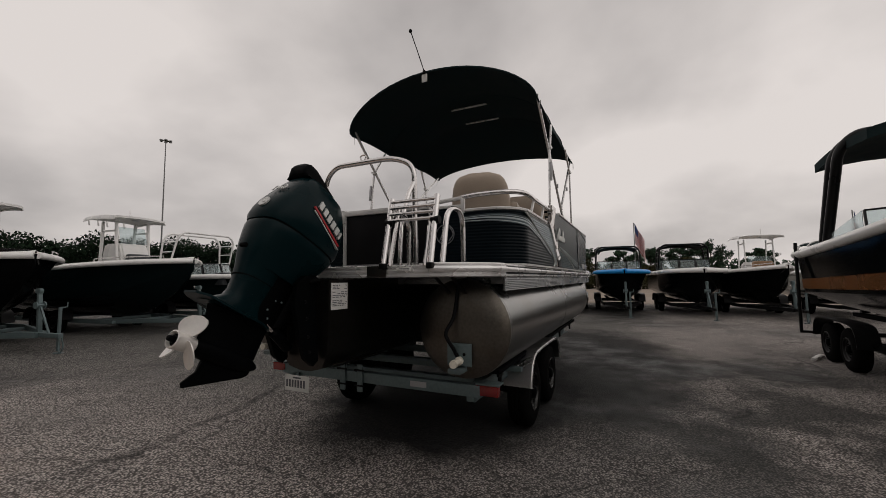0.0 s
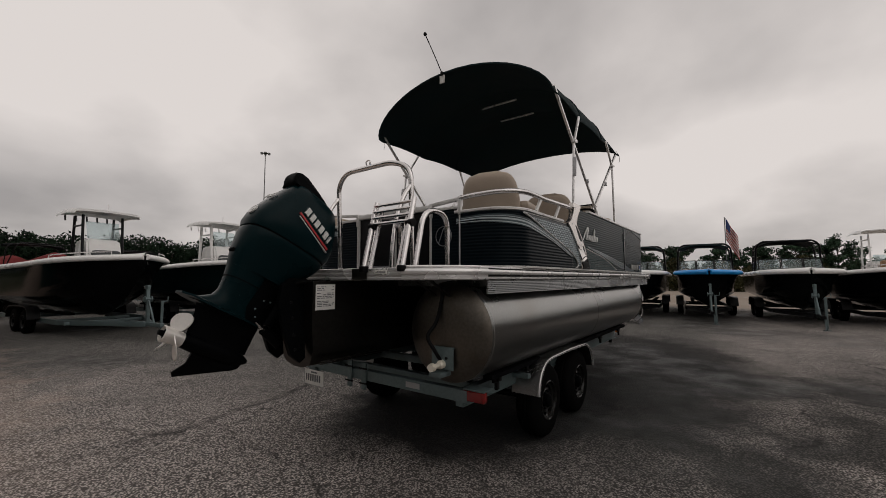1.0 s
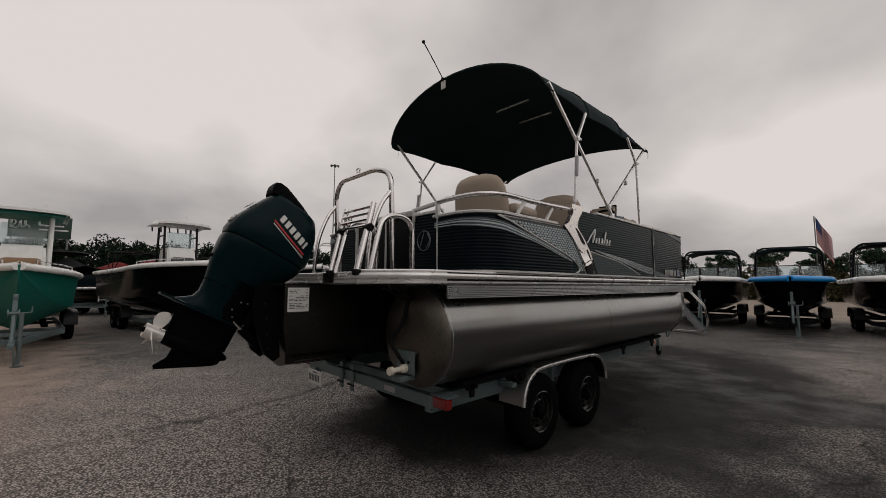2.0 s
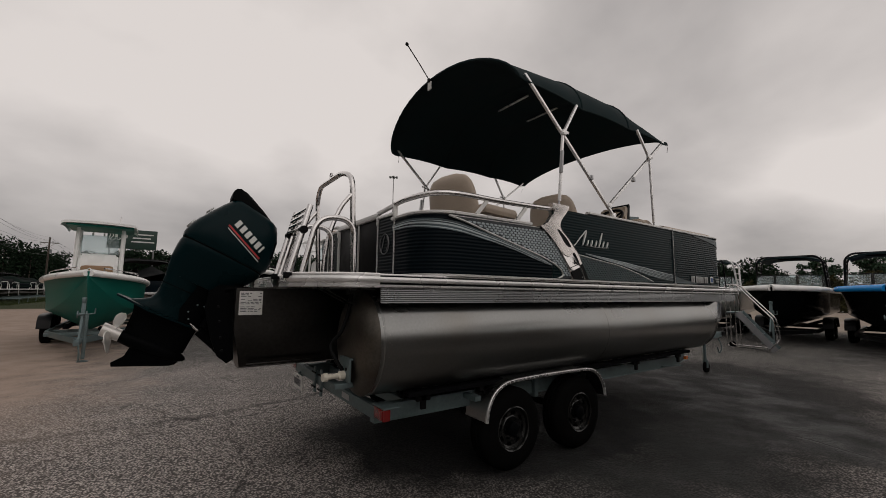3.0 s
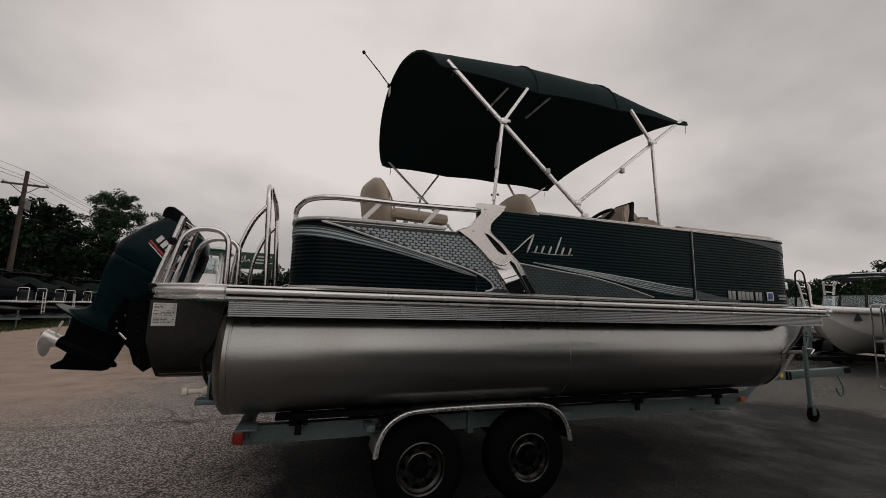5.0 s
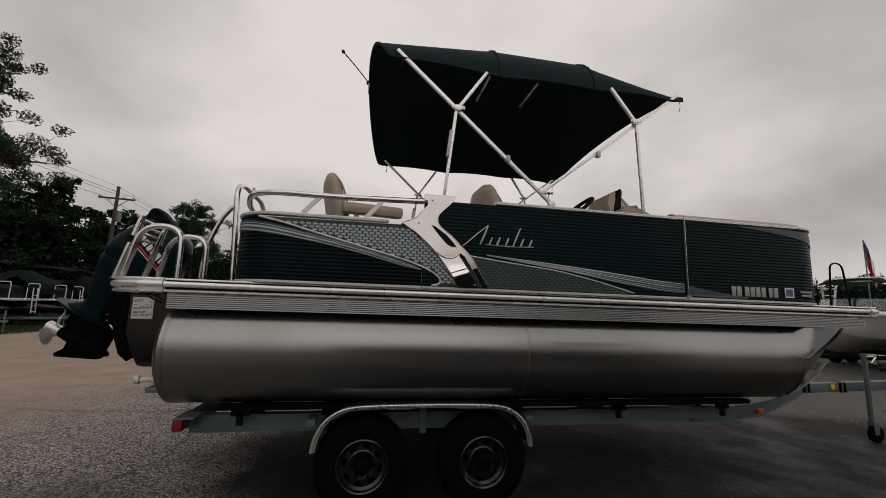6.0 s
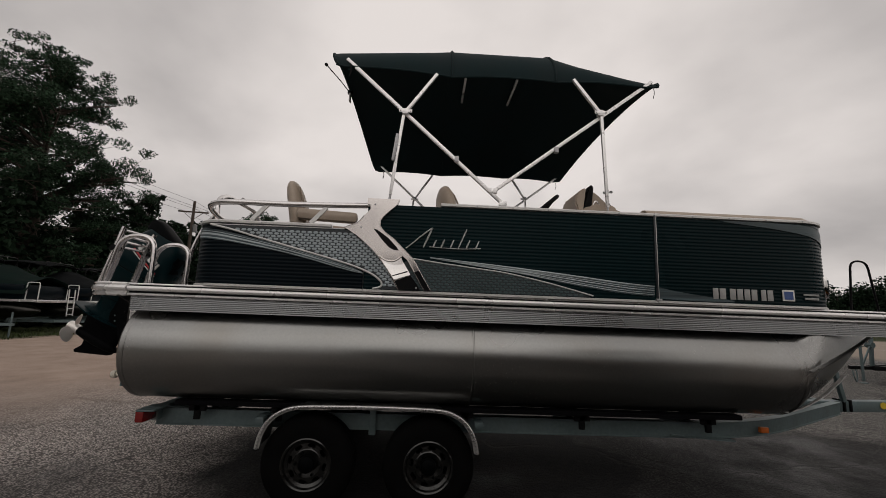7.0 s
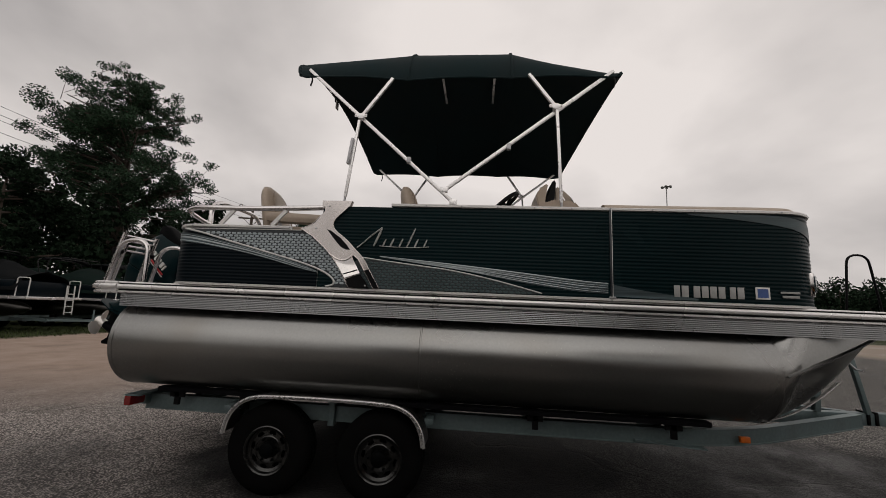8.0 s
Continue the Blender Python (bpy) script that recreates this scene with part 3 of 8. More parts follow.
for s in (-1, 1):
    line = [(0.965, YC + s * 1.258), (6.78, YC + s * 1.258)]
    bm = B()
    rail_along(bm, line if s < 0 else line[::-1], RAIL_PROFILE)
    rub = part("rub_rail", bm, M_RAIL, boat, "ribbed bright aluminium rub rail")
    # black strips over the shallow grooves paint the shade inside them
    for z0, z1, out in ((1.507, 1.521, 0.0135), (1.558, 1.567, 0.0152)):
        bm = B()
        box(bm, (0.97, min(YC + s * 1.25, YC + s * (1.258 + out)), z0), (6.775, max(YC + s * 1.25, YC + s * (1.258 + out)), z1))
        part("groove_shade_strip", bm, M_BLACK, rub, "black strip painting the shade in the rail groove")
    fat = [(o * 1.12 + 0.004, 1.535 + (z - 1.535) * 1.06) for o, z in RAIL_PROFILE]
    for name, plan in (("aft_corner_rail", [(0.50, YC + s * 0.90), (0.56, YC + s * 1.02), (0.68, YC + s * 1.17), (0.80, YC + s * 1.25), (0.962, YC + s * 1.26)]), ("bow_corner_rail", [(6.783, YC + s * 1.26), (6.85, YC + s * 1.255), (6.91, YC + s * 1.20), (6.925, YC + s * 1.10)])):
        q = [v.to_2d() for v in spline([(a, b, 0) for a, b in plan], 5)]
        bm = B()
        rail_along(bm, q if s < 0 else q[::-1], fat)
        part(name, bm, M_RAIL, boat)
    bm = B()
    prof = []
    for k in range(8):
        z = 1.385 + 0.0135 * k
        prof += [(0.002, z), (0.0, z + 0.0075), (-0.007, z + 0.008), (-0.007, z + 0.0132)]
    prof = [(o - 0.004, z) for o, z in prof] + [(-0.016, 1.49), (-0.016, 1.385)]
    rail_along(bm, [(0.985, YC + s * 1.262), (6.74, YC + s * 1.262)][:: -s], prof)
    part("skirt", bm, M_SKIRT, boat, "finely ribbed grey aluminium skirt")
bm = B()
rail_along(bm, [(6.925, stbd(1.10)), (6.925, YC + 1.10)], RAIL_PROFILE)
part("bow_rail_strip", bm, M_RAIL, boat)
# swim platform's aft edge
bm = B()
rail_along(bm, [(0.50, YC + 0.90), (0.50, stbd(0.90))], [(0.0, 1.485), (0.006, 1.487), (0.006, 1.500), (0.0, 1.503), (0.0, 1.515), (0.006, 1.518), (0.006, 1.531), (0.0, 1.534), (0.0, 1.546), (0.006, 1.55), (0.006, 1.563), (-0.02, 1.57), (-0.12, 1.57), (-0.12, 1.485)])
part("platform_edge", bm, M_RAIL, boat, "ribbed aluminium swim platform edge")
for y0, y1 in ((-0.52, -0.36), (0.50, 0.66)):
    bm = B()
    box(bm, (0.488, y0, 1.487), (0.496, y1, 1.566), 0.002)
    part("platform_splice", bm, M_POD, boat)
bm = B()
box(bm, (0.487, -0.72, 1.527), (0.4925, -0.60, 1.552), 0.001)
maker = part("maker_plate", bm, M_PAPER, boat, "small white maker's plate")
bm = B()
for k in range(2):
    box(bm, (0.4855, -0.71, 1.533 + 0.009 * k), (0.4865, -0.61 - 0.015 * k, 1.537 + 0.009 * k))
part("print_bars", bm, M_INK, maker)
bm = B()
for y in (-0.93, -0.80):
    beam(bm, (0.66, y, 1.50), (0.97, y, 1.34), 0.03, 0.006)
part("platform_brace", bm, M_POD, boat)

# motor pod under the stern
bm = B()
half = [(0.262, 1.475), (0.262, 1.16), (0.225, 0.98), (0.15, 0.865), (0.05, 0.838)]
loops = []
for x, k in ((0.262, 0.0), (0.30, 0.33), (0.345, 0.75), (0.40, 1.0), (0.9, 1.0), (1.6, 1.0), (3.0, 0.95)):
    loop = []
    for y, z in half + [(-y, z) for y, z in half[::-1]]:
        xx = x
        if x < 0.41:
            xx = 0.262 + max(0.0, (1.16 - z)) * 0.22 if k < 0.1 else 0.262 + max(0.0, (1.16 - z)) * 0.22 + (x - 0.262)
        loop.append((xx, YC + y, z))
    loops.append(loop)
rings(bm, loops)
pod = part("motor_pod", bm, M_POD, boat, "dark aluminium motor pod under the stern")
bm = B()
box(bm, (0.285, YC - 0.2675, 1.27), (0.45, YC - 0.263, 1.452))
label_ob = part("notice_label", bm, M_PAPER, pod, "white printed notice label")
bm = B()
random.seed(4)
for k in range(13):
    z = 1.435 - 0.0115 * k
    x = 0.295
    while x < 0.43:
        w = random.uniform(0.012, 0.045)
        if k not in (3, 8) and random.random() < 0.8:
            box(bm, (x, YC - 0.2685, z - 0.0028), (min(x + w, 0.44), YC - 0.2677, z + 0.0028))
        x += w + 0.008
part("print_bars", bm, M_INK, label_ob)
bm = B()
for z, h in ((0.885, 0.012), (0.872, 0.006)):
    box(bm, (0.37, YC - 0.226, z), (0.98, YC - 0.205, z + h), 0.002)
part("pod_spray_rail", bm, M_POD, pod)

# ---- fence round the deck ----
Z0, ZLOW, ZHIGH = 1.598, 2.045, 2.245
RIB = 0.0265


def ribbed(bm, line, top, z0=Z0, amp=0.0032):
    """A skin with level ribs along a plan line; outward is to the right of the way; top is a height, or one for each point."""
    n = len(line)
    tops = top if isinstance(top, list) else [top] * n
    steps = int((max(tops) - z0) / RIB * 4)
    grid = []
    for k in range(steps + 1):
        row = []
        for i, q in enumerate(line):
            a, b = line[max(i - 1, 0)], line[min(i + 1, n - 1)]
            d = Vector((b[0] - a[0], b[1] - a[1])).normalized()
            z = z0 + k * RIB / 4
            o = amp * (0.0, 0.8, 1.0, 0.8)[k % 4]
            row.append((q[0] + d.y * o, q[1] - d.x * o, min(z, tops[i])))
        grid.append(row)
    verts = [[bm.verts.new(p) for p in row] for row in grid]
    for r0, r1 in zip(verts, verts[1:]):
        for j in range(n - 1):
            if (r0[j].co - r1[j].co).length > 1e-6 or (r0[j + 1].co - r1[j + 1].co).length > 1e-6:
                bm.faces.new((r0[j], r0[j + 1], r1[j + 1], r1[j]))
    return bm


def arc(cx, cy, r, a0, a1, n=9):
    return [(cx + r * math.cos(radians(a0 + (a1 - a0) * k / n)), cy + r * math.sin(radians(a0 + (a1 - a0) * k / n))) for k in range(n + 1)]


def run(*points, step=0.25):
    out = [points[0]]
    for a, b in zip(points, points[1:]):
        k = max(1, int(math.dist(a, b) / step))
        out += [(a[0] + (b[0] - a[0]) * i / k, a[1] + (b[1] - a[1]) * i / k) for i in range(1, k + 1)]
    return out


YS = YC - SIDE  # starboard skin
RA, RF = 0.30, 0.34
AFT_X, FRONT_X = 1.315, 6.385


def mirror(line):
    return [(x, 2 * YC - y) for x, y in line][::-1]


aft_corner = arc(AFT_X + RA, YS + RA, RA, 180, 270)
fore_corner = arc(FRONT_X - RF, YS + RF, RF, 270, 360)
panels = {
    "aft_panel": (run((AFT_X, -0.70), (AFT_X, YS + RA))[:-1] + aft_corner + run((AFT_X + RA, YS), (2.64, YS))[1:], ZLOW, M_NAVY),
    "side_panel": (run((2.645, YS), (4.850, YS)), ZHIGH, M_TEAL),
    "bow_panel": (run((4.858, YS), (FRONT_X - RF, YS))[:-1] + fore_corner + run((FRONT_X, YS + RF), (FRONT_X, YC - 0.45))[1:], ZHIGH, M_TEAL),
}
for name, (line, top, m) in panels.items():
    for side, way in (("starboard", line), ("port", mirror(line))):
        bm = B()
        ribbed(bm, way, top)
        face = part(name, bm, m, boat, "ribbed glossy dark fence panel", smooth=60)
        bm = B()
        inner = []
        for i, q in enumerate(way):
            a, b = way[max(i - 1, 0)], way[min(i + 1, len(way) - 1)]
            d = Vector((b[0] - a[0], b[1] - a[1])).normalized()
            inner.append((q[0] - d.y * 0.03, q[1] + d.x * 0.03))
        rings(bm, [[(*q, Z0) for q in inner], [(*q, top - 0.005) for q in inner]], closed=False, caps=False)
        part("inner_skin", bm, M_TRIM, face, smooth=60)
# the aft wall: badge panel, gate and the panel beyond it
for y0, y1, m, top in ((-0.70, -0.44, M_NAVY, 2.10), (0.53, 0.79, M_NAVY, 2.10)):
    bm = B()
    ribbed(bm, [(AFT_X, y1), (AFT_X, (y0 + y1) / 2), (AFT_X, y0)], top)
    box(bm, (AFT_X + 0.02, y0, Z0), (AFT_X + 0.03, y1, top))
    part("transom_panel", bm, m, boat, "ribbed dark aft fence panel", smooth=60)
bm = B()
box(bm, (AFT_X + 0.012, -0.44, Z0 + 0.02), (AFT_X + 0.03, 0.53, 2.10), 0.004)
gate = part("aft_gate", bm, M_BLACK, boat, "black panelled aft boarding gate")
for y in (-0.43, 0.0, 0.52):
    bm = B()
    beam(bm, (AFT_X + 0.004, y, Z0), (AFT_X + 0.004, y, 2.10), 0.014, 0.014)
    part("gate_stile", bm, M_TRIM, gate)
bm = B()
box(bm, (AFT_X - 0.012, -0.44, 2.10), (AFT_X + 0.028, 0.53, 2.15), 0.006)
part("gate_top_rail", bm, M_TRIM, gate)
M_STREAK_FAINT = material("faint_grey_badge", (0.15, 0.155, 0.16), 0.4, 0.3)
# round monogram badge drawn as a plain ring with two strokes
bm = B()
ring_pts = [(AFT_X - 0.008, -0.585 + 0.085 * math.cos(a), 1.86 + 0.085 * math.sin(a)) for a in (2 * math.pi * k / 28 for k in range(29))]
tube(bm, ring_pts, 0.004, 6)
tube(bm, [(AFT_X - 0.008, -0.53, 1.80), (AFT_X - 0.008, -0.585, 1.93)], 0.004, 6)
tube(bm, spline([(AFT_X - 0.008, -0.63, 1.92), (AFT_X - 0.008, -0.66, 1.86), (AFT_X - 0.008, -0.62, 1.80)], 5), 0.004, 6)
part("round_badge", bm, M_STREAK_FAINT, boat, "thin round silver badge outline")

# trims: bottom channel and top cap with screws
TRIM_PROFILE = [(0.008, 0.002), (0.013, 0.005), (0.014, 0.019), (0.009, 0.026), (-0.026, 0.028), (-0.034, 0.020), (-0.034, 0.0)]


def trim(name, line, z, profile=TRIM_PROFILE, screws=0.0):
    for way in (line, mirror(line)):
        bm = B()
        rail_along(bm, way, [(o, z + h) for o, h in profile])
        ob = part(name, bm, M_TRIM, boat, "bright aluminium fence trim")
        if screws:
            bm = B()
            total = 0.0
            for a, b in zip(way, way[1:]):
                d = Vector((b[0] - a[0], b[1] - a[1]))
                total += d.length
                if total > screws:
                    total = 0.0
                    out = Vector((d.y, -d.x)).normalized()
                    disc(bm, (b[0] + out.x * 0.014, b[1] + out.y * 0.014, z + 0.012), (out.x, out.y, 0), [(0, 0.006), (0.002, 0.006), (0.003, 0.003)], 8)
            if len(bm.verts):
                tagged(part("screw", bm, M_CASTING, ob), kind="stuff")
            else:
                bm.free()


low_line = panels["aft_panel"][0]
trim("aft_top_trim", [q for q in low_line if q[0] < 2.64], ZLOW, screws=0.3)
trim("side_top_trim", panels["side_panel"][0][2:], ZHIGH, screws=0.24)
trim("bow_top_trim", panels["bow_panel"][0], ZHIGH, screws=0.24)
base_profile = [(0.012, 0.0), (0.012, 0.014), (0.004, 0.018), (-0.03, 0.018), (-0.03, 0.0)]
trim("aft_base_trim", low_line, Z0 - 0.018, base_profile)
trim("side_base_trim", panels["side_panel"][0], Z0 - 0.018, base_profile)
trim("bow_base_trim", panels["bow_panel"][0], Z0 - 0.018, base_profile)
bm = B()
box(bm, (4.847, YS - 0.012, Z0), (4.861, YS + 0.03, ZHIGH + 0.02), 0.002)
part("panel_seam", bm, M_SCALE_BASE, boat)
bm = B()
box(bm, (4.8615, YS - 0.0135, Z0), (4.8655, YS + 0.02, ZHIGH + 0.015), 0.001)
part("seam_edge", bm, M_TRIM, boat)
bm = B()
box(bm, (4.837, YS - 0.022, Z0 - 0.004), (4.882, YS, Z0 + 0.012), 0.003)
part("seam_hinge", bm, M_CASTING, boat)

# ---- side graphics ----
S1 = YS - 0.0045
M_STREAK = material("grey_streaked_swoosh_film", (0.055, 0.080, 0.088), 0.35, 0.2, 0.75, 2.0, 10, stretch=(0.35, 0.35, 14))


def xz(points, n=6, closed=False):
    return [(p.x, p.z) for p in spline([(x, 0, z) for x, z in points], n, closed)]


# aft insert of raised scales between a thin border line
insert_low = xz([(1.50, 2.030), (1.66, 1.998), (1.835, 1.952), (2.20, 1.860), (2.53, 1.775), (2.70, 1.712), (2.775, 1.655), (2.770, 1.618), (2.715, 1.602)], 5)
insert_right = xz([(2.945, 1.602), (2.930, 1.65), (2.84, 1.787), (2.675, 1.927), (2.54, 2.030)], 5)
for y, s in ((S1, -1), (2 * YC - S1, 1)):
    bm = B()
    plate(bm, insert_low + insert_right, y + 0.006 * -s, thick=0.008, sign=s)
    ins = part("scale_insert", bm, M_SCALE_BASE, boat, "grey insert with fish-scale pattern")
    bm = B()

    def inside(x, z):
        hit_low = max((zz for (xa, za), (xb, zb) in zip(insert_low, insert_low[1:]) if min(xa, xb) <= x <= max(xa, xb) and abs(xb - xa) > 1e-6 for zz in [za + (zb - za) * (x - xa) / (xb - xa)]), default=None)
        hit_high = min((zz for (xa, za), (xb, zb) in zip(insert_right, insert_right[1:]) if min(xa, xb) <= x <= max(xa, xb) and abs(xb - xa) > 1e-6 for zz in [za + (zb - za) * (x - xa) / (xb - xa)]), default=2.026)
        low = hit_low if hit_low is not None else 1.606
        return low + 0.012 < z < min(hit_high, 2.026) - 0.008

    row = 0
    z = 1.612
    while z < 2.03:
        x = 1.5 + (row % 2) * 0.022
        while x < 2.9:
            if inside(x, z):
                pts = [(x + 0.0205 * math.cos(a), z + 0.0110 * math.sin(a)) for a in (radians(d) for d in (0, 60, 120, 180, 240, 300))]
                a = [bm.verts.new((px, y + s * 0.0022, pz)) for px, pz in pts]
                b = [bm.verts.new((x + (px - x) * 0.80, y + s * 0.0052, z + 0.0015 + (pz - z) * 0.72)) for px, pz in pts]
                for i in range(6):
                    bm.faces.new((a[i], a[(i + 1) % 6], b[(i + 1) % 6], b[i]))
                bm.faces.new(b)
            x += 0.044
        z += 0.0205
        row += 1
    tagged(part("scale_relief", bm, M_SCALE, ins, smooth=20), kind="stuff")
    bm = B()
    tube(bm, [(x, y + s * 0.003, z) for x, z in insert_low], 0.008, 6)
    tube(bm, [(x, y + s * 0.003, z) for x, z in [(1.50, 2.032), (2.0, 2.036), (2.48, 2.038)]], 0.004, 6)
    part("insert_border", bm, M_LETTER, ins)
    # wedge with scales between bracket and the thin line, and the two long swooshes
    thin = xz([(2.985, 1.838), (3.2, 1.812), (3.45, 1.785), (3.70, 1.757), (4.0, 1.700), (4.25, 1.640), (4.36, 1.612)], 5)
    bm = B()
    plate(bm, thin + [(4.30, 1.602), (2.93, 1.602), (2.93, 1.80)], y + 0.006 * -s, thick=0.0072, sign=s)
    wedge = part("scale_wedge", bm, M_SCALE_BASE, boat, "dark wedge with scale pattern")
    bm = B()
    row, z = 0, 1.612
    while z < 1.84:
        x = 2.95 + (row % 2) * 0.022
        while x < 4.3:
            lim = next((za + (zb - za) * (x - xa) / (xb - xa) for (xa, za), (xb, zb) in zip(thin, thin[1:]) if xa <= x <= xb and xb > xa), 1.6)
            if z < lim - 0.012 and x > 2.94:
                pts = [(x + 0.0205 * math.cos(a), z + 0.0110 * math.sin(a)) for a in (radians(d) for d in (0, 60, 120, 180, 240, 300))]
                a = [bm.verts.new((px, y + s * 0.0014, pz)) for px, pz in pts]
                b = [bm.verts.new((x + (px - x) * 0.80, y + s * 0.0044, z + 0.0015 + (pz - z) * 0.72)) for px, pz in pts]
                for i in range(6):
                    bm.faces.new((a[i], a[(i + 1) % 6], b[(i + 1) % 6], b[i]))
                bm.faces.new(b)
            x += 0.044
        z += 0.0205
        row += 1
    tagged(part("scale_relief", bm, M_SCALE_DIM, wedge, smooth=20), kind="stuff")
    bm = B()
    tube(bm, [(x, y + s * 0.003, z) for x, z in thin], 0.0055, 6)
    part("thin_line", bm, M_LETTER, boat)
    up = xz([(3.13, 1.849), (3.45, 1.823), (3.70, 1.802), (4.20, 1.756), (4.60, 1.716), (4.832, 1.702)], 5)
    dn = xz([(4.832, 1.628), (4.60, 1.640), (4.20, 1.690), (3.80, 1.757), (3.5, 1.797), (3.13, 1.846)], 5)
    bm = B()
    plate(bm, up + dn, y + 0.006 * -s, thick=0.0075, sign=s)
    part("long_swoosh", bm, M_STREAK, boat, "long dim grey swoosh graphic with bright upper edge")
    bm = B()
    tube(bm, [(x, y + s * 0.003, z) for x, z in up], [0.004 + 0.004 * math.sin(math.pi * k / (len(up) - 1)) for k in range(len(up))], 6)
    part("swoosh_edge", bm, M_SILVER, boat)
    back = dn[::-1]
    for f, r in ((0.22, 0.0030), (0.42, 0.0045), (0.66, 0.0025), (0.85, 0.0035)):
        bm = B()
        mid_ = [(a[0] + (b[0] - a[0]) * f, a[1] + (b[1] - a[1]) * f) for a, b in zip(up, back)]
        tube(bm, [(x, y + s * 0.0025, z) for x, z in mid_], [0.001 + r * math.sin(math.pi * (0.15 + 0.8 * k / (len(mid_) - 1))) for k in range(len(mid_))], 6)
        part("swoosh_streak", bm, M_SILVER, boat)
    up = xz([(4.864, 1.698), (5.0, 1.672), (5.25, 1.640), (5.45, 1.618)], 5)
    dn = xz([(5.45, 1.606), (5.2, 1.604), (4.864, 1.612)], 5)
    bm = B()
    plate(bm, up + dn, y + 0.006 * -s, thick=0.0075, sign=s)
    part("long_swoosh", bm, M_STREAK, boat)
    # bracket between the low and the high fence
    outer = [(2.640, 2.282), (2.640, 2.236), (2.664, 2.232), (2.666, 2.196)] + xz([(2.620, 2.145), (2.575, 2.090), (2.480, 2.052)], 3) + xz([(2.58, 1.992), (2.685, 1.904), (2.755, 1.830), (2.812, 1.752), (2.866, 1.662), (2.905, 1.600)], 4)
    crease = [(3.010, 1.610), (2.985, 1.690), (2.938, 1.772), (2.912, 1.838), (2.925, 1.850), (2.958, 1.826), (2.996, 1.768), (3.040, 1.696), (3.095, 1.600)]
    inner = [(3.142, 1.600)] + xz([(3.120, 1.634), (3.060, 1.732), (3.015, 1.812), (2.975, 1.858), (2.943, 1.888), (2.854, 1.974), (2.772, 2.036), (2.745, 2.085), (2.764, 2.142), (2.866, 2.243)], 4) + [(2.880, 2.282)]
    bm = B()
    plate(bm, outer + crease + inner, y + 0.03 * -s, thick=0.046, sign=s)
    br = part("fence_bracket", bm, M_BRACKET, boat, "satin silver fork-shaped fence bracket")
    bm = B()
    rim_line = [(x, y + s * 0.0155, z) for x, z in outer[4:] + crease + inner[:-2]]
    tube(bm, rim_line, 0.0035, 6)
    part("bracket_edge", bm, M_BRACKET, br)
    bm = B()
    plate(bm, [(2.697, 2.048), (2.728, 2.040), (2.812, 1.982), (2.868, 1.926), (2.893, 1.892), (2.858, 1.893), (2.817, 1.912), (2.757, 1.976)], y + s * 0.0165, thick=0.002, sign=s)
    part("bracket_slot", bm, M_BLACK, br)
    # mirror plate, bent out from a soft fold, over a black foot
    fold = xz([(2.748, 1.846), (2.778, 1.826), (2.808, 1.813), (2.845, 1.808), (2.880, 1.818), (2.908, 1.842)], 3)
    bm = B()
    tube(bm, [(x, y + s * 0.016, z) for x, z in fold], 0.007, 8)
    part("bracket_fold", bm, M_BRACKET, br)
    bm = B()
    low_edge = [(2.872, 1.672), (2.990, 1.712)]
    sheet(bm, [[(fold[k][0] + (low_edge[0][0] + (low_edge[1][0] - low_edge[0][0]) * k / (len(fold) - 1) - fold[k][0]) * f, y + s * (0.017 + 0.020 * f * f), fold[k][1] + (low_edge[0][1] + (low_edge[1][1] - low_edge[0][1]) * k / (len(fold) - 1) - fold[k][1]) * f) for f in (0.0, 0.2, 0.4, 0.6, 0.8, 1.0)] for k in range(len(fold))], 0.004, (0, -s, 0))
    chrome = part("bracket_chrome", bm, M_CHROME, br, "mirror chrome plate", smooth=60)
    bm = B()
    tube(bm, [(2.856, y + s * 0.034, 1.700), (2.968, y + s * 0.034, 1.738)], 0.003, 6)
    part("chrome_groove", bm, M_BLACK, chrome)
    bm = B()
    plate(bm, [(2.876, 1.664), (2.990, 1.706), (3.010, 1.680), (3.044, 1.640), (3.060, 1.601), (2.908, 1.601)], y + s * 0.0165, thick=0.010, sign=s)
    part("bracket_foot", bm, M_BLACK, br, "black foot of the bracket")
    bm = B()
    plate(bm, [(3.018, 1.735), (3.052, 1.745), (3.118, 1.640), (3.140, 1.602), (3.098, 1.602)], y + s * 0.0165, thick=0.004, sign=s)
    part("strand_foot", bm, M_BLACK, br)
    for x, out, z in ((3.035, 0.027, 1.618), (2.700, 0.0165, 2.235), (2.605, 0.0165, 2.055)):
        bm = B()
        disc(bm, (x, y + s * out, z), (0, s, 0), [(0, 0.0065), (0.003, 0.0065), (0.0045, 0.003)], 8)
        part("bracket_screw", bm, M_CASTING, br)



def along(line):
    """Places and outward directions by length along a plan line."""
    out, total = [], 0.0
    for i, q in enumerate(line):
        if i:
            total += math.dist(line[i - 1], q)
        c, d = line[max(i - 1, 0)], line[min(i + 1, len(line) - 1)]
        v = Vector((d[0] - c[0], d[1] - c[1])).normalized()
        out.append((total, Vector((q[0], q[1], 0)), Vector((v.y, -v.x, 0))))
    return out


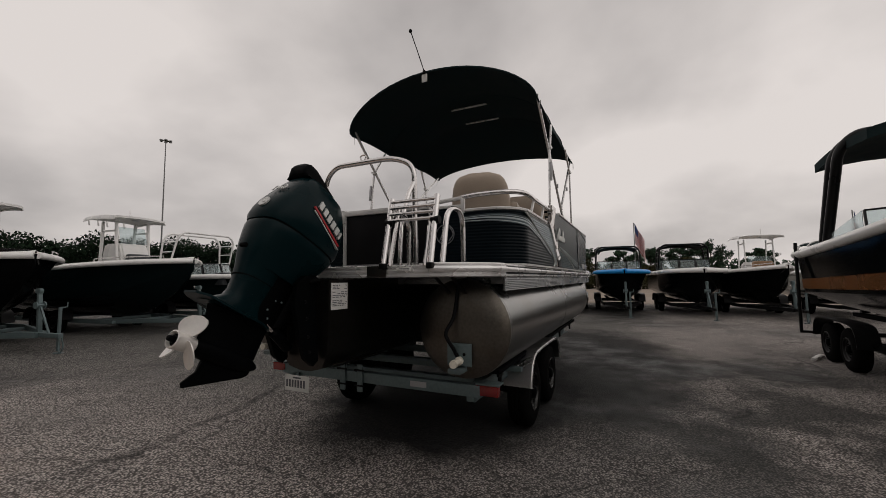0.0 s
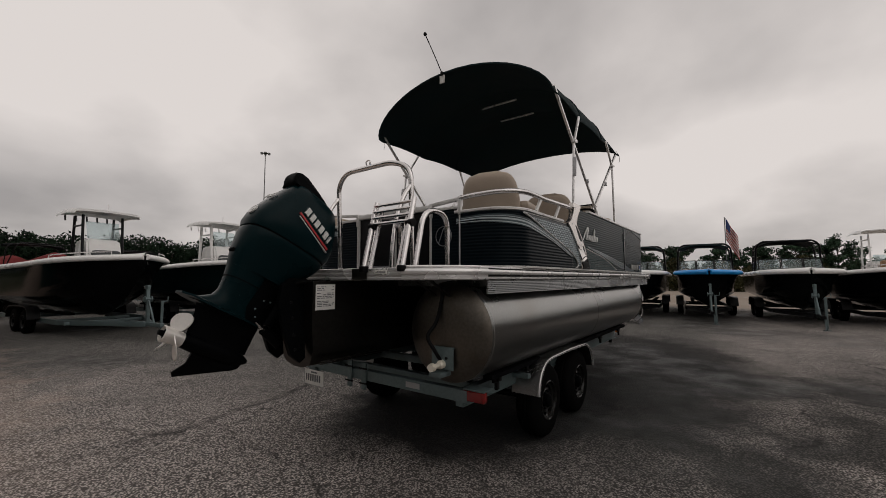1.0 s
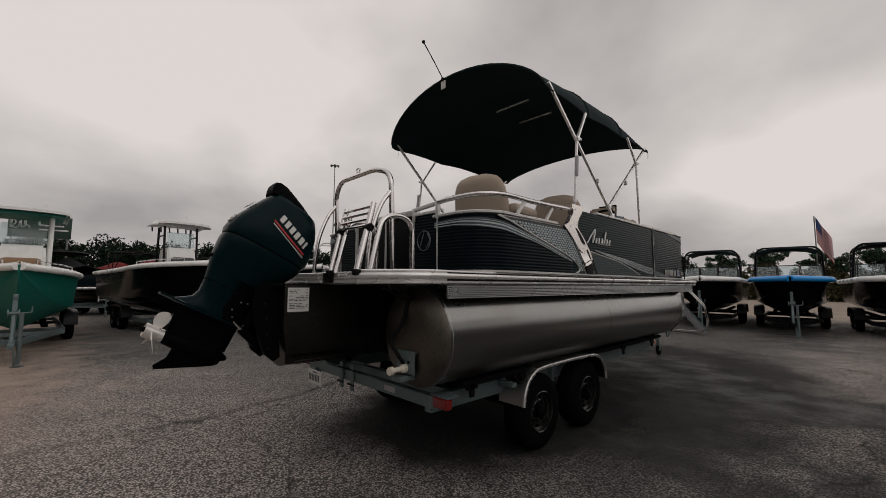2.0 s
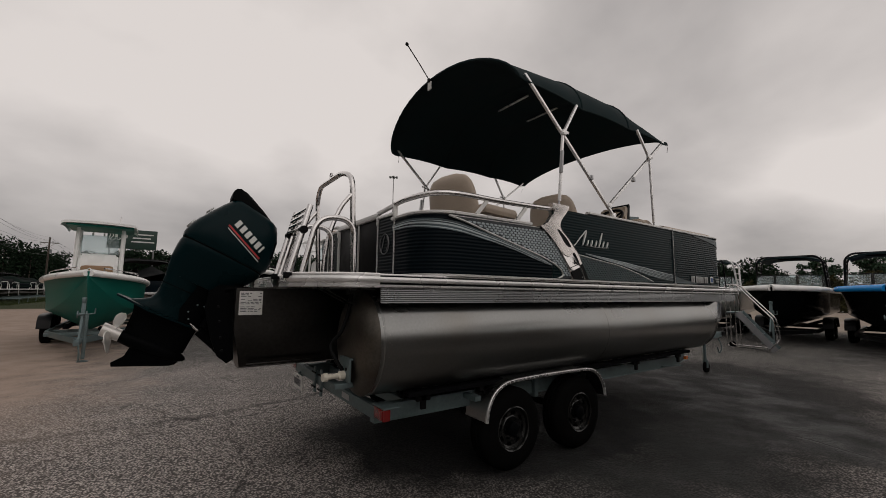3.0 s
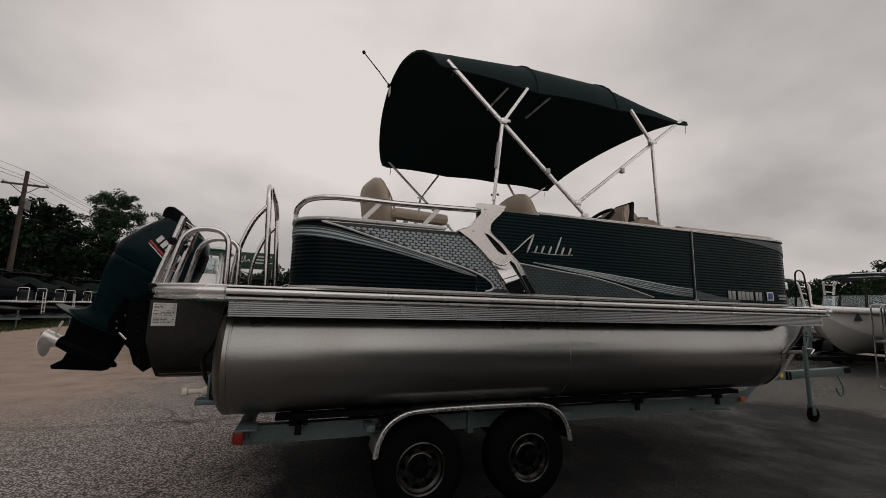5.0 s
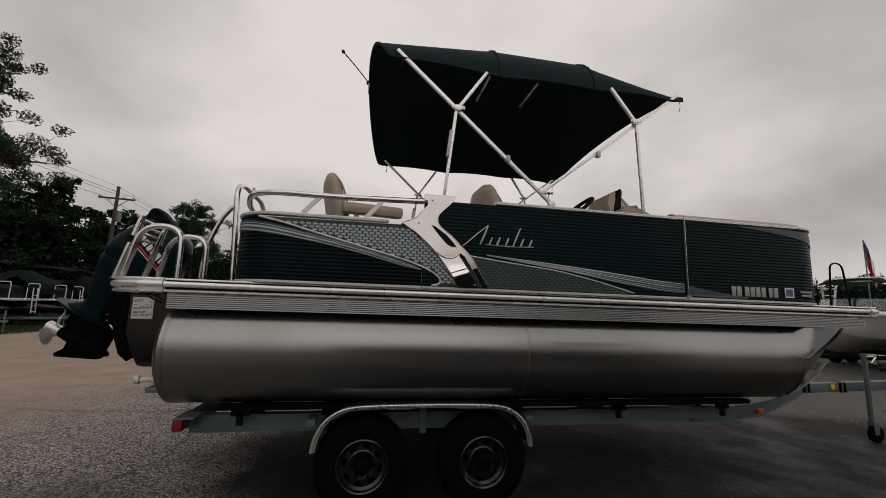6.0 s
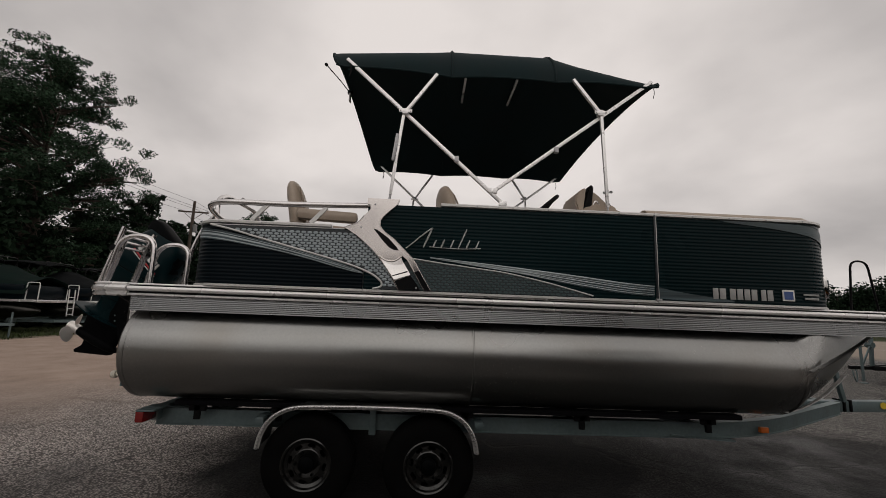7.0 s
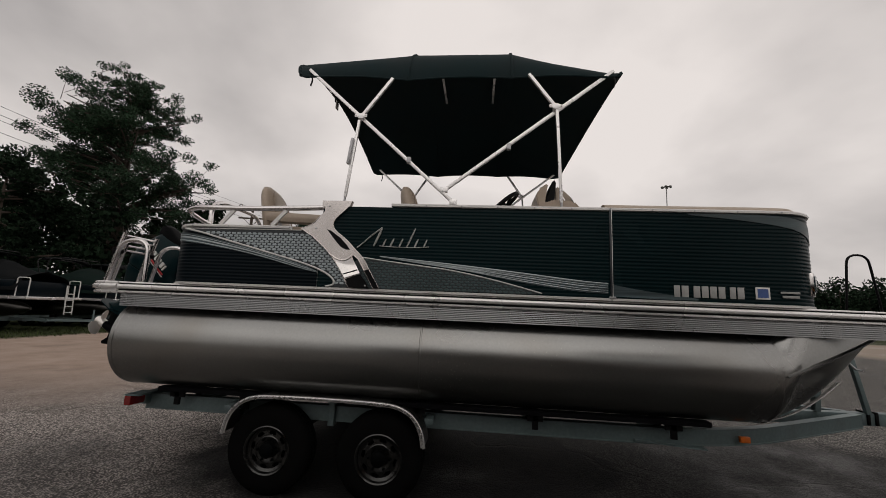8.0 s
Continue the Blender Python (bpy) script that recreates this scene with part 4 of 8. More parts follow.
def band(name, line, rows, m, label="", lift=0.005, steps=44):
    """A flat streak laid on the fence: rows of (length along the line, lower edge, upper edge)."""
    track = along(line)

    def at(s):
        for (s0, p0, n0), (s1, p1, n1) in zip(track, track[1:]):
            if s <= s1:
                f = (s - s0) / (s1 - s0)
                return p0.lerp(p1, f), n0.lerp(n1, f).normalized()
        return track[-1][1:]

    knots = spline([(a, b, c) for a, b, c in rows], 8)
    grid = []
    for k in knots:
        q, nrm = at(k.x)
        grid.append([q + nrm * lift + Vector((0, 0, k.y)), q + nrm * lift + Vector((0, 0, max(k.z, k.y + 0.001)))])
    bm = B()
    sheet(bm, grid, 0.003)
    return part(name, bm, m, boat, label, smooth=60)


M_STREAK_DIM = material("dim_blue_grey_streak", (0.035, 0.052, 0.056), 0.35, 0.3, 0.35, 2, 14, stretch=(0.5, 1, 8))
for line in (low_line, mirror(low_line)):
    flip = line is not low_line
    total = along(line)[-1][0]

    def sides(rows):
        return [(total - a, b, c) for a, b, c in rows][::-1] if flip else rows

    band("aft_swoosh", line, sides([(0.02, 1.955, 2.005), (0.30, 1.950, 2.015), (0.60, 1.925, 2.000), (0.90, 1.885, 1.945), (1.25, 1.820, 1.868), (1.60, 1.735, 1.772), (1.76, 1.705, 1.713)]), M_STREAK, "dim silver grey swoosh graphic")
    edges = [(0.02, 1.955, 2.005), (0.30, 1.950, 2.015), (0.60, 1.925, 2.000), (0.90, 1.885, 1.945), (1.25, 1.820, 1.868), (1.60, 1.735, 1.772), (1.76, 1.705, 1.713)]
    for f0, f1 in ((0.10, 0.20), (0.42, 0.60), (0.74, 0.80)):
        band("swoosh_streak", line, sides([(a, b + (c - b) * f0, b + (c - b) * f1) for a, b, c in edges]), M_SILVER, lift=0.0066)
bow_line = panels["bow_panel"][0]
for line in (bow_line, mirror(bow_line)):
    flip = line is not bow_line
    total = along(line)[-1][0]
    band("bow_swoosh", line, sides([(0.55, 2.228, 2.238), (0.95, 2.190, 2.238), (1.25, 2.140, 2.222), (1.50, 2.060, 2.165), (1.70, 1.965, 2.075), (1.80, 1.91, 2.0)]), M_STREAK_DIM, "soft grey swoosh round the bow corner")

# maker's badge as plain slanted strokes, registration as bars
bm = B()
yb = S1 - 0.006
base_z, lean = 1.925, 0.42
for k, (x, h, r) in enumerate(((3.075, 0.150, 0.011), (3.145, 0.060, 0.009), (3.205, 0.066, 0.010), (3.275, 0.066, 0.010), (3.335, 0.150, 0.009), (3.395, 0.066, 0.010), (3.465, 0.064, 0.009))):
    tube(bm, [(x + lean * h * f, yb, base_z + h * f) for f in (0.0, 0.25, 0.5, 0.75, 1.0)], [1.35 * r * q for q in (0.6, 1.0, 1.0, 0.95, 0.55)], 6, flat=0.5)
tube(bm, spline([(2.945, yb, 1.912), (2.985, yb, 1.945), (3.05, yb, 2.005), (3.135, yb, 2.075)], 5), [0.010] * 16, 6, flat=0.5)
tube(bm, spline([(3.12, yb, 1.930), (3.25, yb, 1.924), (3.38, yb, 1.924), (3.505, yb, 1.932)], 5), 0.007, 6, flat=0.5)
part("script_badge", bm, M_LETTER, boat, "pale badge of slanted strokes on a thin line")
x = 5.285
for w, gap in ((0.040, 0.012), (0.046, 0.034), (0.044, 0.012), (0.044, 0.012), (0.044, 0.012), (0.044, 0.032), (0.038, 0.012), (0.044, 0.02)):
    bm = B()
    box(bm, (x, S1 - 0.008, 1.626), (x + w, S1 - 0.003, 1.708), 0.001)
    part("registration_bar", bm, M_DECAL, boat, "pale registration bar")
    x += w + gap
bm = B()
box(bm, (5.83, S1 - 0.007, 1.630), (5.925, S1 - 0.003, 1.715), 0.001)
sticker = part("licence_sticker", bm, M_PAPER, boat, "white and blue sticker")
bm = B()
box(bm, (5.842, S1 - 0.008, 1.642), (5.913, S1 - 0.0071, 1.703))
part("sticker_field", bm, material("blue_print", (0.05, 0.10, 0.28), 0.5), sticker)
bm = B()
box(bm, (5.995, S1 - 0.008, 1.676), (6.12, S1 - 0.004, 1.690), 0.001)
box(bm, (6.005, S1 - 0.008, 1.645), (6.115, S1 - 0.004, 1.662), 0.001)
part("model_bars", bm, M_DECAL, boat, "pale model lettering as bars")
# docking light in the bow corner
a = radians(318)
cx, cy = FRONT_X - RF + RF * math.cos(a), YS + RF + RF * math.sin(a)
for s in (-1, 1):
    yy = cy if s < 0 else 2 * YC - cy
    m = pose(cx, yy, 1.76, 0, 0, -42 if s < 0 else 42)
    bm = B()
    box(bm, (-0.02, -0.07, -0.09), (0.018, 0.07, 0.08), 0.014, m)
    lamp = part("docking_light", bm, M_CHROME, boat, "chrome docking light")
    bm = B()
    box(bm, (0.016, -0.05, -0.06), (0.024, 0.045, 0.055), 0.008, m)
    part("lens", bm, M_DARKGLASS, lamp)
# cleats on the deck edge
for x in (2.02, 5.9):
    for s in (-1, 1):
        y = YC + s * 1.262
        bm = B()
        tube(bm, spline([(x - 0.055, y, 1.585), (x - 0.045, y, 1.592), (x - 0.025, y, 1.61), (x, y, 1.635), (x + 0.025, y, 1.61), (x + 0.045, y, 1.592), (x + 0.055, y, 1.585)], 4), 0.006, 8)
        box(bm, (x - 0.05, y - 0.012, 1.579), (x + 0.05, y + 0.012, 1.588), 0.003)
        part("cleat", bm, M_STEEL, boat)

# ---- grab rails over the low fence ----
for s in (-1, 1):
    y = YC + s * (SIDE - 0.012)
    corner = [(AFT_X + 0.0, YC + s * 0.798, 2.175), (AFT_X + 0.02, YC + s * 0.95, 2.19), (AFT_X + 0.10, YC + s * 1.17, 2.205), (AFT_X + 0.28, y, 2.21), (2.0, y, 2.212), (2.40, y, 2.222), (2.68, y, 2.232)]
    bm = B()
    tube(bm, spline(corner, 7), 0.021, 10)
    part("grab_rail", bm, M_STEEL, boat, "polished tubular grab rail")
    for x in (1.78, 2.22):
        bm = B()
        beam(bm, (x, y, ZLOW + 0.03), (x + 0.11, y, 2.20), 0.016, 0.03)
        part("rail_strut", bm, M_TRIM, boat)
    for yy, h in ((0.798, 2.19), (0.49, 2.16)):
        bm = B()
        beam(bm, (AFT_X, YC + s * yy, ZLOW - 0.01), (AFT_X, YC + s * yy, h), 0.032, 0.032, 0.004)
        beam(bm, (AFT_X - 0.004, YC + s * yy, Z0), (AFT_X - 0.004, YC + s * yy, ZLOW - 0.01), 0.010, 0.012)
        part("aft_post", bm, M_TRIM, boat)
    bm = B()
    beam(bm, (AFT_X, YC + s * 0.49, 2.145), (AFT_X, YC + s * 0.798, 2.17), 0.03, 0.03, 0.004, up=(1, 0, 0))
    beam(bm, (AFT_X, YC + s * 0.49, 2.10), (AFT_X, YC + s * 0.798, 2.10), 0.026, 0.026, 0.004, up=(1, 0, 0))
    part("aft_rail", bm, M_TRIM, boat)

# ---- boarding ladder, hoops and tow arch on the swim platform ----
ladder = thing("boarding_ladder", "folded stainless boarding ladder on the swim platform", "ladder", (0.47, -0.69, 1.545))
for y in (-0.51, -0.875):
    part("ladder_rail", tube(B(), [(0.47, y, 1.55), (0.60, y + 0.01, 2.05)], 0.021, 10), M_STEEL, ladder)
for k in range(4):
    z = 1.885 + 0.046 * k
    x = 0.47 + 0.13 * (z - 1.55) / 0.5
    bm = B()
    tube(bm, [(x - 0.012, -0.505, z), (x - 0.012, -0.868, z)], 0.012, 8)
    part("rung", bm, M_STEEL, ladder)
for y in (-0.555, -0.825):
    bm = B()
    tube(bm, [(0.49, y, 1.56), (0.60, y, 1.98)], 0.016, 8)
    part("inner_rail", bm, M_STEEL, ladder)
for y in (-0.51, -0.875):
    bm = B()
    box(bm, (0.445, y - 0.022, 1.540), (0.495, y + 0.022, 1.582), 0.008)
    part("ladder_hinge", bm, M_BLACK, ladder)
    bm = B()
    disc(bm, (0.555, y - 0.03, 1.87), (0, 1, 0), [(0, 0.027), (0.06, 0.027)], 12)
    part("rubber_band", bm, M_BLACK, ladder)
for y in (-0.925, -0.46):
    bm = B()
    tube(bm, rounded([(0.545, y, 1.56), (0.635, y, 1.97), (0.90, y, 1.97), (0.905, y, 1.56)], 0.17, 8), 0.020, 10)
    part("grab_hoop", bm, M_STEEL, boat, "polished stainless grab hoop")
bm = B()
tube(bm, rounded([(1.115, -0.405, 1.555), (1.075, -0.405, 2.45), (1.06, -0.20, 2.53), (1.06, 0.43, 2.53), (1.075, 0.56, 2.42), (1.12, 0.56, 1.555)], 0.17, 8), 0.024, 12)
arch = part("tow_arch", bm, M_STEEL, boat, "polished stainless tow arch")
for y in (-0.405, 0.56):
    bm = B()
    tube(bm, spline([(1.082, y, 2.30), (0.98, y + 0.0, 2.16), (0.90, y, 1.95), (0.865, y, 1.75), (0.855, y, 1.555)], 6), 0.019, 10)
    part("arch_brace", bm, M_STEEL, arch)
bm = B()
tube(bm, spline([(1.06, 0.10, 2.545), (1.06, 0.085, 2.585), (1.06, 0.115, 2.60), (1.06, 0.145, 2.585), (1.06, 0.13, 2.545)], 4), 0.007, 8)
part("tow_eye", bm, M_STEEL, arch)

# thin dark hoop on the bow deck
bm = B()
tube(bm, rounded([(6.54, stbd(1.14), 1.56), (6.58, stbd(1.14), 1.99), (6.72, stbd(1.14), 1.99), (6.78, stbd(1.14), 1.56)], 0.12, 7), 0.008, 8)
part("bow_hoop", bm, M_BLACK, boat, "thin black hoop on the bow deck")

# ---- bimini top ----
bimini = thing("bimini_top", "black canvas bimini top on folding aluminium frame", "bimini top", (3.65, YC, 2.28))


def canopy_at(x):
    """Edge height, rise, half width and roundness of the canvas at a place along the boat."""
    knots = [(2.30, 3.42, 0.47, 1.235, 0.64), (2.36, 3.40, 0.52, 1.24, 0.62), (3.25, 3.375, 0.66, 1.215, 0.50), (4.12, 3.385, 0.64, 1.215, 0.50), (4.88, 3.37, 0.29, 1.235, 0.60), (4.99, 3.385, 0.23, 1.235, 0.60)]
    for a, b in zip(knots, knots[1:]):
        if x <= b[0]:
            t = max(0.0, (x - a[0]) / (b[0] - a[0]))
            v = [a[i] + (b[i] - a[i]) * t for i in range(1, 5)]
            v[1] -= 0.035 * math.sin(math.pi * t) if b[0] - a[0] > 0.5 else 0
            v[0] += 0.02 * math.sin(math.pi * t) if b[0] - a[0] > 0.5 else 0
            return v
    return knots[-1][1:]


def canopy_point(x, s):
    edge, rise, half, power = canopy_at(x)
    bow = math.sqrt(max(0.0, 1 - s * s))
    x += bow * (0.13 * max(0.0, (x - 4.12) / 0.87) - 0.16 * max(0.0, (3.25 - x) / 0.95))
    return Vector((x, YC + s * half, edge + rise * max(0.0, 1 - s * s) ** power))


bm = B()
ts = [math.sin(math.pi / 2 * (k / 22 * 2 - 1)) for k in range(23)]
xs = [2.30, 2.33, 2.36] + [2.36 + 0.89 * k / 8 for k in range(1, 9)] + [3.25 + 0.87 * k / 8 for k in range(1, 9)] + [4.12 + 0.76 * k / 8 for k in range(1, 9)] + [4.93, 4.98]
grid = [[canopy_point(x, s) for s in ts] for x in xs]
sheet(bm, grid, 0.006, (0, 0, -1))
canvas = part("canvas", bm, M_CANVAS, bimini, "tightly stretched black canvas", smooth=50)
# hems along the two sides and the sewn ridges over the bows
for s in (-1, 1):
    bm = B()
    tube(bm, [canopy_point(x, s) + Vector((0, 0, -0.004)) for x in xs], 0.009, 6)
    part("hem", bm, M_CANVAS, canvas)
for x in (2.31, 3.25, 4.12, 4.965):
    bm = B()
    tube(bm, [canopy_point(x, s) + Vector((0, 0, 0.001)) for s in ts], 0.012, 6)
    part("bow_pocket", bm, M_CANVAS, canvas)
# clear label and two zipped slots under the canvas
bm = B()
box(bm, (2.138, 0.03, 3.775), (2.150, 0.10, 3.868), 0.002)
part("care_label", bm, M_PAPER, canvas)
for x in (3.44, 4.00):
    bm = B()
    p0, p1 = canopy_point(x, (0.31 - YC) / 1.22), canopy_point(x, (-0.245 - YC) / 1.22)
    beam(bm, p0 + Vector((0, 0, -0.030)), p1 + Vector((0, 0, -0.030)), 0.024, 0.018, 0.003)
    part("bow_tube_end", bm, M_ANOD, canvas)

for s in (-1, 1):
    y = YC + s * 1.258

    def spot(x, z, inn=0.0):
        return Vector((x, YC + s * (1.258 - inn), z))

    hinge_a, hinge_f, foot = spot(2.885, 3.02), spot(4.465, 3.10), spot(3.675, 2.30)
    for name, pts, w in (
        ("main_bow_leg", [foot, spot(2.385, 3.47, 0.03)], 0.027),
        ("main_bow_leg", [spot(3.585, 2.385), spot(4.93, 3.43, 0.04)], 0.027),
        ("short_bow_leg", [hinge_a, spot(3.125, 3.375, 0.02)], 0.026),
        ("short_bow_leg", [hinge_f, spot(4.255, 3.40, 0.02)], 0.026),
        ("support_leg", [spot(2.80, 2.33), spot(2.87, 2.99)], 0.024),
        ("support_leg", [spot(4.508, 2.31), spot(4.475, 3.08)], 0.024),
    ):
        bm = B()
        beam(bm, pts[0], pts[1], w, w, 0.005, up=(0, 1, 0))
        leg = part(name, bm, M_ANOD, bimini)
        if name == "support_leg":
            bm = B()
            d = (pts[1] - pts[0]).normalized()
            tube(bm, [pts[0] - d * 0.05, pts[0] + d * 0.12], 0.009, 8)
            disc(bm, pts[0] - d * 0.055, d, [(-0.015, 0.02), (0.0, 0.022), (0.02, 0.012)], 12)
            part("leg_foot", bm, M_CASTING, leg)
    for c in (hinge_a, hinge_f):
        bm = B()
        box(bm, (c.x - 0.024, c.y - 0.020, c.z - 0.024), (c.x + 0.024, c.y + 0.020, c.z + 0.024), 0.007, None)
        box(bm, (c.x - 0.052, min(c.y + s * 0.014, c.y + s * 0.022), c.z - 0.013), (c.x + 0.052, max(c.y + s * 0.014, c.y + s * 0.022), c.z + 0.013), 0.003)
        hub = part("frame_hinge", bm, M_ANOD, bimini)
        for dx in (-0.04, 0.04):
            bm = B()
            disc(bm, (c.x + dx, c.y + s * 0.022, c.z), (0, s, 0), [(0, 0.008), (0.004, 0.008), (0.006, 0.004)], 8)
            part("hinge_bolt", bm, M_STEEL, hub)
    for c in (foot, spot(3.60, 2.40)):
        bm = B()
        box(bm, (c.x - 0.030, c.y - 0.018, c.z - 0.021), (c.x + 0.030, c.y + 0.018, c.z + 0.021), 0.005)
        part("foot_bracket", bm, M_ANOD, bimini)
    for c in (spot(3.305, 2.665), spot(4.10, 2.785)):
        bm = B()
        box(bm, (c.x - 0.016, c.y - 0.018, c.z - 0.046), (c.x + 0.016, c.y + 0.018, c.z + 0.002), 0.004)
        part("tube_clip", bm, M_CASTING, bimini)
    # gas strut folded against the aft support leg
    bm = B()
    beam(bm, spot(2.808, 2.60, -0.02), spot(2.832, 2.82, -0.02), 0.022, 0.034, 0.006, up=(0, 1, 0))
    part("leg_lock", bm, M_CASTING, bimini)
    # short straps hanging from the canvas ends
    for x, z in ((2.42, 3.40), (4.92, 3.36)):
        bm = B()
        tube(bm, spline([(x, y, z), (x + 0.008, y, z - 0.05), (x - 0.004, y, z - 0.10)], 3), 0.007, 6, flat=0.3)
        part("strap", bm, M_BLACK, bimini)
# stern light pole clipped to the aft bow
bm = B()
tube(bm, [(2.15, 0.06, 3.87), (2.01, 0.068, 4.04), (1.850, 0.075, 4.215)], 0.006, 6)
pole = part("stern_light_pole", bm, M_BLACK, bimini, "thin black telescoping stern light pole")
bm = B()
disc(bm, (1.850, 0.075, 4.215), (-0.6, 0, 0.7), [(-0.005, 0.008), (0.0, 0.017), (0.02, 0.019), (0.03, 0.012), (0.034, 0.0)], 12)
part("lamp_head", bm, M_BLACK, pole)
bm = B()
box(bm, (2.115, 0.045, 3.865), (2.175, 0.075, 3.905), 0.005)
part("clip", bm, M_BLACK, pole)

# ---- seats, helm and couches ----


def helm_seat(at, turn, label, wide):
    ob = thing("swivel_chair", label, "boat seat", (0, 0, 0), "upholstered boat seats")
    bm = B()
    loops = []
    for k in range(19):
        g = k / 18
        z = 0.45 + 0.50 * g
        corner = max(0.0, z - 0.80) / 0.15
        hw = 0.225 + 0.02 * math.sin(math.pi * min(1.0, g * 1.3)) - 0.14 * (1 - math.sqrt(max(0.0, 1 - corner * corner)))
        mid = 0.045 - 0.095 * g
        half = (0.072 - 0.018 * g) * math.sqrt(max(0.03, 1 - corner**3)) * (0.75 + 0.25 * min(1.0, g * 6))
        y0, y1 = mid - half, mid + half
        loops.append([(y0 + (y1 - y0) * (0.5 + 0.5 * math.cos(a)) * 1.0, hw * math.copysign(abs(math.sin(a)) ** 0.7, math.sin(a)), z) for a in (2 * math.pi * q / 32 for q in range(32))])
    rings(bm, loops)
    back = part("backrest", bm, M_VINYL, ob, "rounded tan vinyl backrest", smooth=70)
    bm = B()
    tube(bm, spline([(0.075, -0.20, 0.50), (0.06, -0.20, 0.66), (0.03, -0.175, 0.80), (0.0, -0.12, 0.89), (-0.01, 0.0, 0.91), (0.0, 0.12, 0.89), (0.03, 0.175, 0.80), (0.06, 0.20, 0.66), (0.075, 0.20, 0.50)], 4), 0.006, 6)
    part("piping", bm, M_VINYL_DARK, back)
    bm = B()
    box(bm, (0.0, -0.24, 0.40), (0.46, 0.24, 0.53), 0.05)
    part("seat_cushion", bm, M_VINYL, ob)
    for s in (-1, 1):
        bm = B()
        box(bm, (0.02, s * 0.26 - 0.045, 0.58), (0.42, s * 0.26 + 0.045, 0.67), 0.035)
        part("armrest", bm, M_VINYL, ob)
        bm = B()
        tube(bm, [(0.10, s * 0.26, 0.46), (0.12, s * 0.26, 0.60)], 0.015, 8)
        part("arm_stem", bm, M_CASTING, ob)
    bm = B()
    disc(bm, (0.2, 0, 0), (0, 0, 1), [(0, 0.20), (0.015, 0.20), (0.03, 0.06), (0.38, 0.05), (0.40, 0.12)], 20)
    part("pedestal", bm, M_CASTING, ob)
    ob.matrix_basis = pose(*at, 0, 0, turn) @ Matrix.Diagonal((wide, wide, 1.03, 1))
    return ob


helm_seat((1.95, -0.68, 1.555), 10, "tan vinyl swivel seat with armrests by the aft rail", 1.22)
helm_seat((3.28, -0.74, 1.555), 4, "tan vinyl helm seat facing the console", 1.26)
# helm console
console = thing("helm_console", "tan and black helm console with steering wheel", "console", (4.4, -0.8, 1.553))
bm = B()
plate(bm, [(4.28, 1.553), (4.25, 2.18), (4.34, 2.32), (4.50, 2.36), (4.80, 2.24), (4.86, 1.553)], -0.50, thick=0.66)
bmesh.ops.bevel(bm, geom=list(bm.edges), offset=0.02, segments=2, affect="EDGES")
part("body", bm, M_VINYL, console)
bm = B()
plate(bm, [(4.385, 2.33), (4.355, 2.44), (4.372, 2.50), (4.400, 2.515), (4.412, 2.545), (4.458, 2.562), (4.444, 2.48), (4.426, 2.33)], -0.60, thick=0.33)
bmesh.ops.bevel(bm, geom=list(bm.edges), offset=0.012, segments=2, affect="EDGES")
part("instrument_pod", bm, M_VINYL, console, "tan padded instrument hood", smooth=40)
bm = B()
plate(bm, [(4.430, 2.33), (4.448, 2.43), (4.472, 2.53), (4.500, 2.592), (4.520, 2.585), (4.525, 2.56), (4.500, 2.33)], -0.68, thick=0.24)
bmesh.ops.bevel(bm, geom=list(bm.edges), offset=0.006, segments=1, affect="EDGES")
part("instrument_face", bm, M_BLACK, console, "black instrument panel")
bm = B()
plate(bm, [(4.540, 2.33), (4.528, 2.52), (4.545, 2.578), (4.575, 2.576), (4.615, 2.535), (4.665, 2.465), (4.740, 2.40), (4.800, 2.33)], -0.56, thick=0.24)
bmesh.ops.bevel(bm, geom=list(bm.edges), offset=0.014, segments=2, affect="EDGES")
part("dash_cowl", bm, M_VINYL, console, "rounded tan dash cowl", smooth=40)
bm = B()
plate(bm, [(4.40, 2.30), (4.425, 2.350), (4.470, 2.385), (4.640, 2.372), (4.680, 2.30)], -0.86, thick=0.20)
bmesh.ops.bevel(bm, geom=list(bm.edges), offset=0.012, segments=2, affect="EDGES")
part("side_pad", bm, M_VINYL, console, smooth=40)
bm = B()
tube(bm, spline([(4.56, -0.80, 2.36), (4.575, -0.80, 2.46), (4.60, -0.80, 2.48), (4.625, -0.80, 2.43), (4.63, -0.80, 2.36)], 4), 0.007, 6)
part("grab_loop", bm, M_STEEL, console)
bm = B()
sheet(bm, [[(4.70, -0.98, 2.30), (4.63, -0.96, 2.43)], [(4.80, -0.80, 2.28), (4.68, -0.80, 2.47)], [(4.80, -0.60, 2.28), (4.68, -0.60, 2.47)]], 0.006)
part("windscreen", bm, M_DARKGLASS, console)
bm = B()
c, ax = Vector((4.075, -0.90, 2.358)), Vector((0.66, 0.0, -0.75)).normalized()
u = Vector((0, 1, 0))
v = ax.cross(u)
tube(bm, [c + 0.165 * (math.cos(a) * u + math.sin(a) * v) for a in (2 * math.pi * k / 28 for k in range(29))], 0.017, 8)
for a in (0.4, 2.5, 4.6):
    tube(bm, [c - ax * 0.0 + 0.16 * (math.cos(a) * u + math.sin(a) * v), c + ax * 0.03], 0.011, 8)
disc(bm, c + ax * 0.01, ax, [(-0.02, 0.0), (-0.02, 0.04), (0.03, 0.045), (0.16, 0.03)], 16)
part("steering_wheel", bm, M_BLACK, console, "black steering wheel")
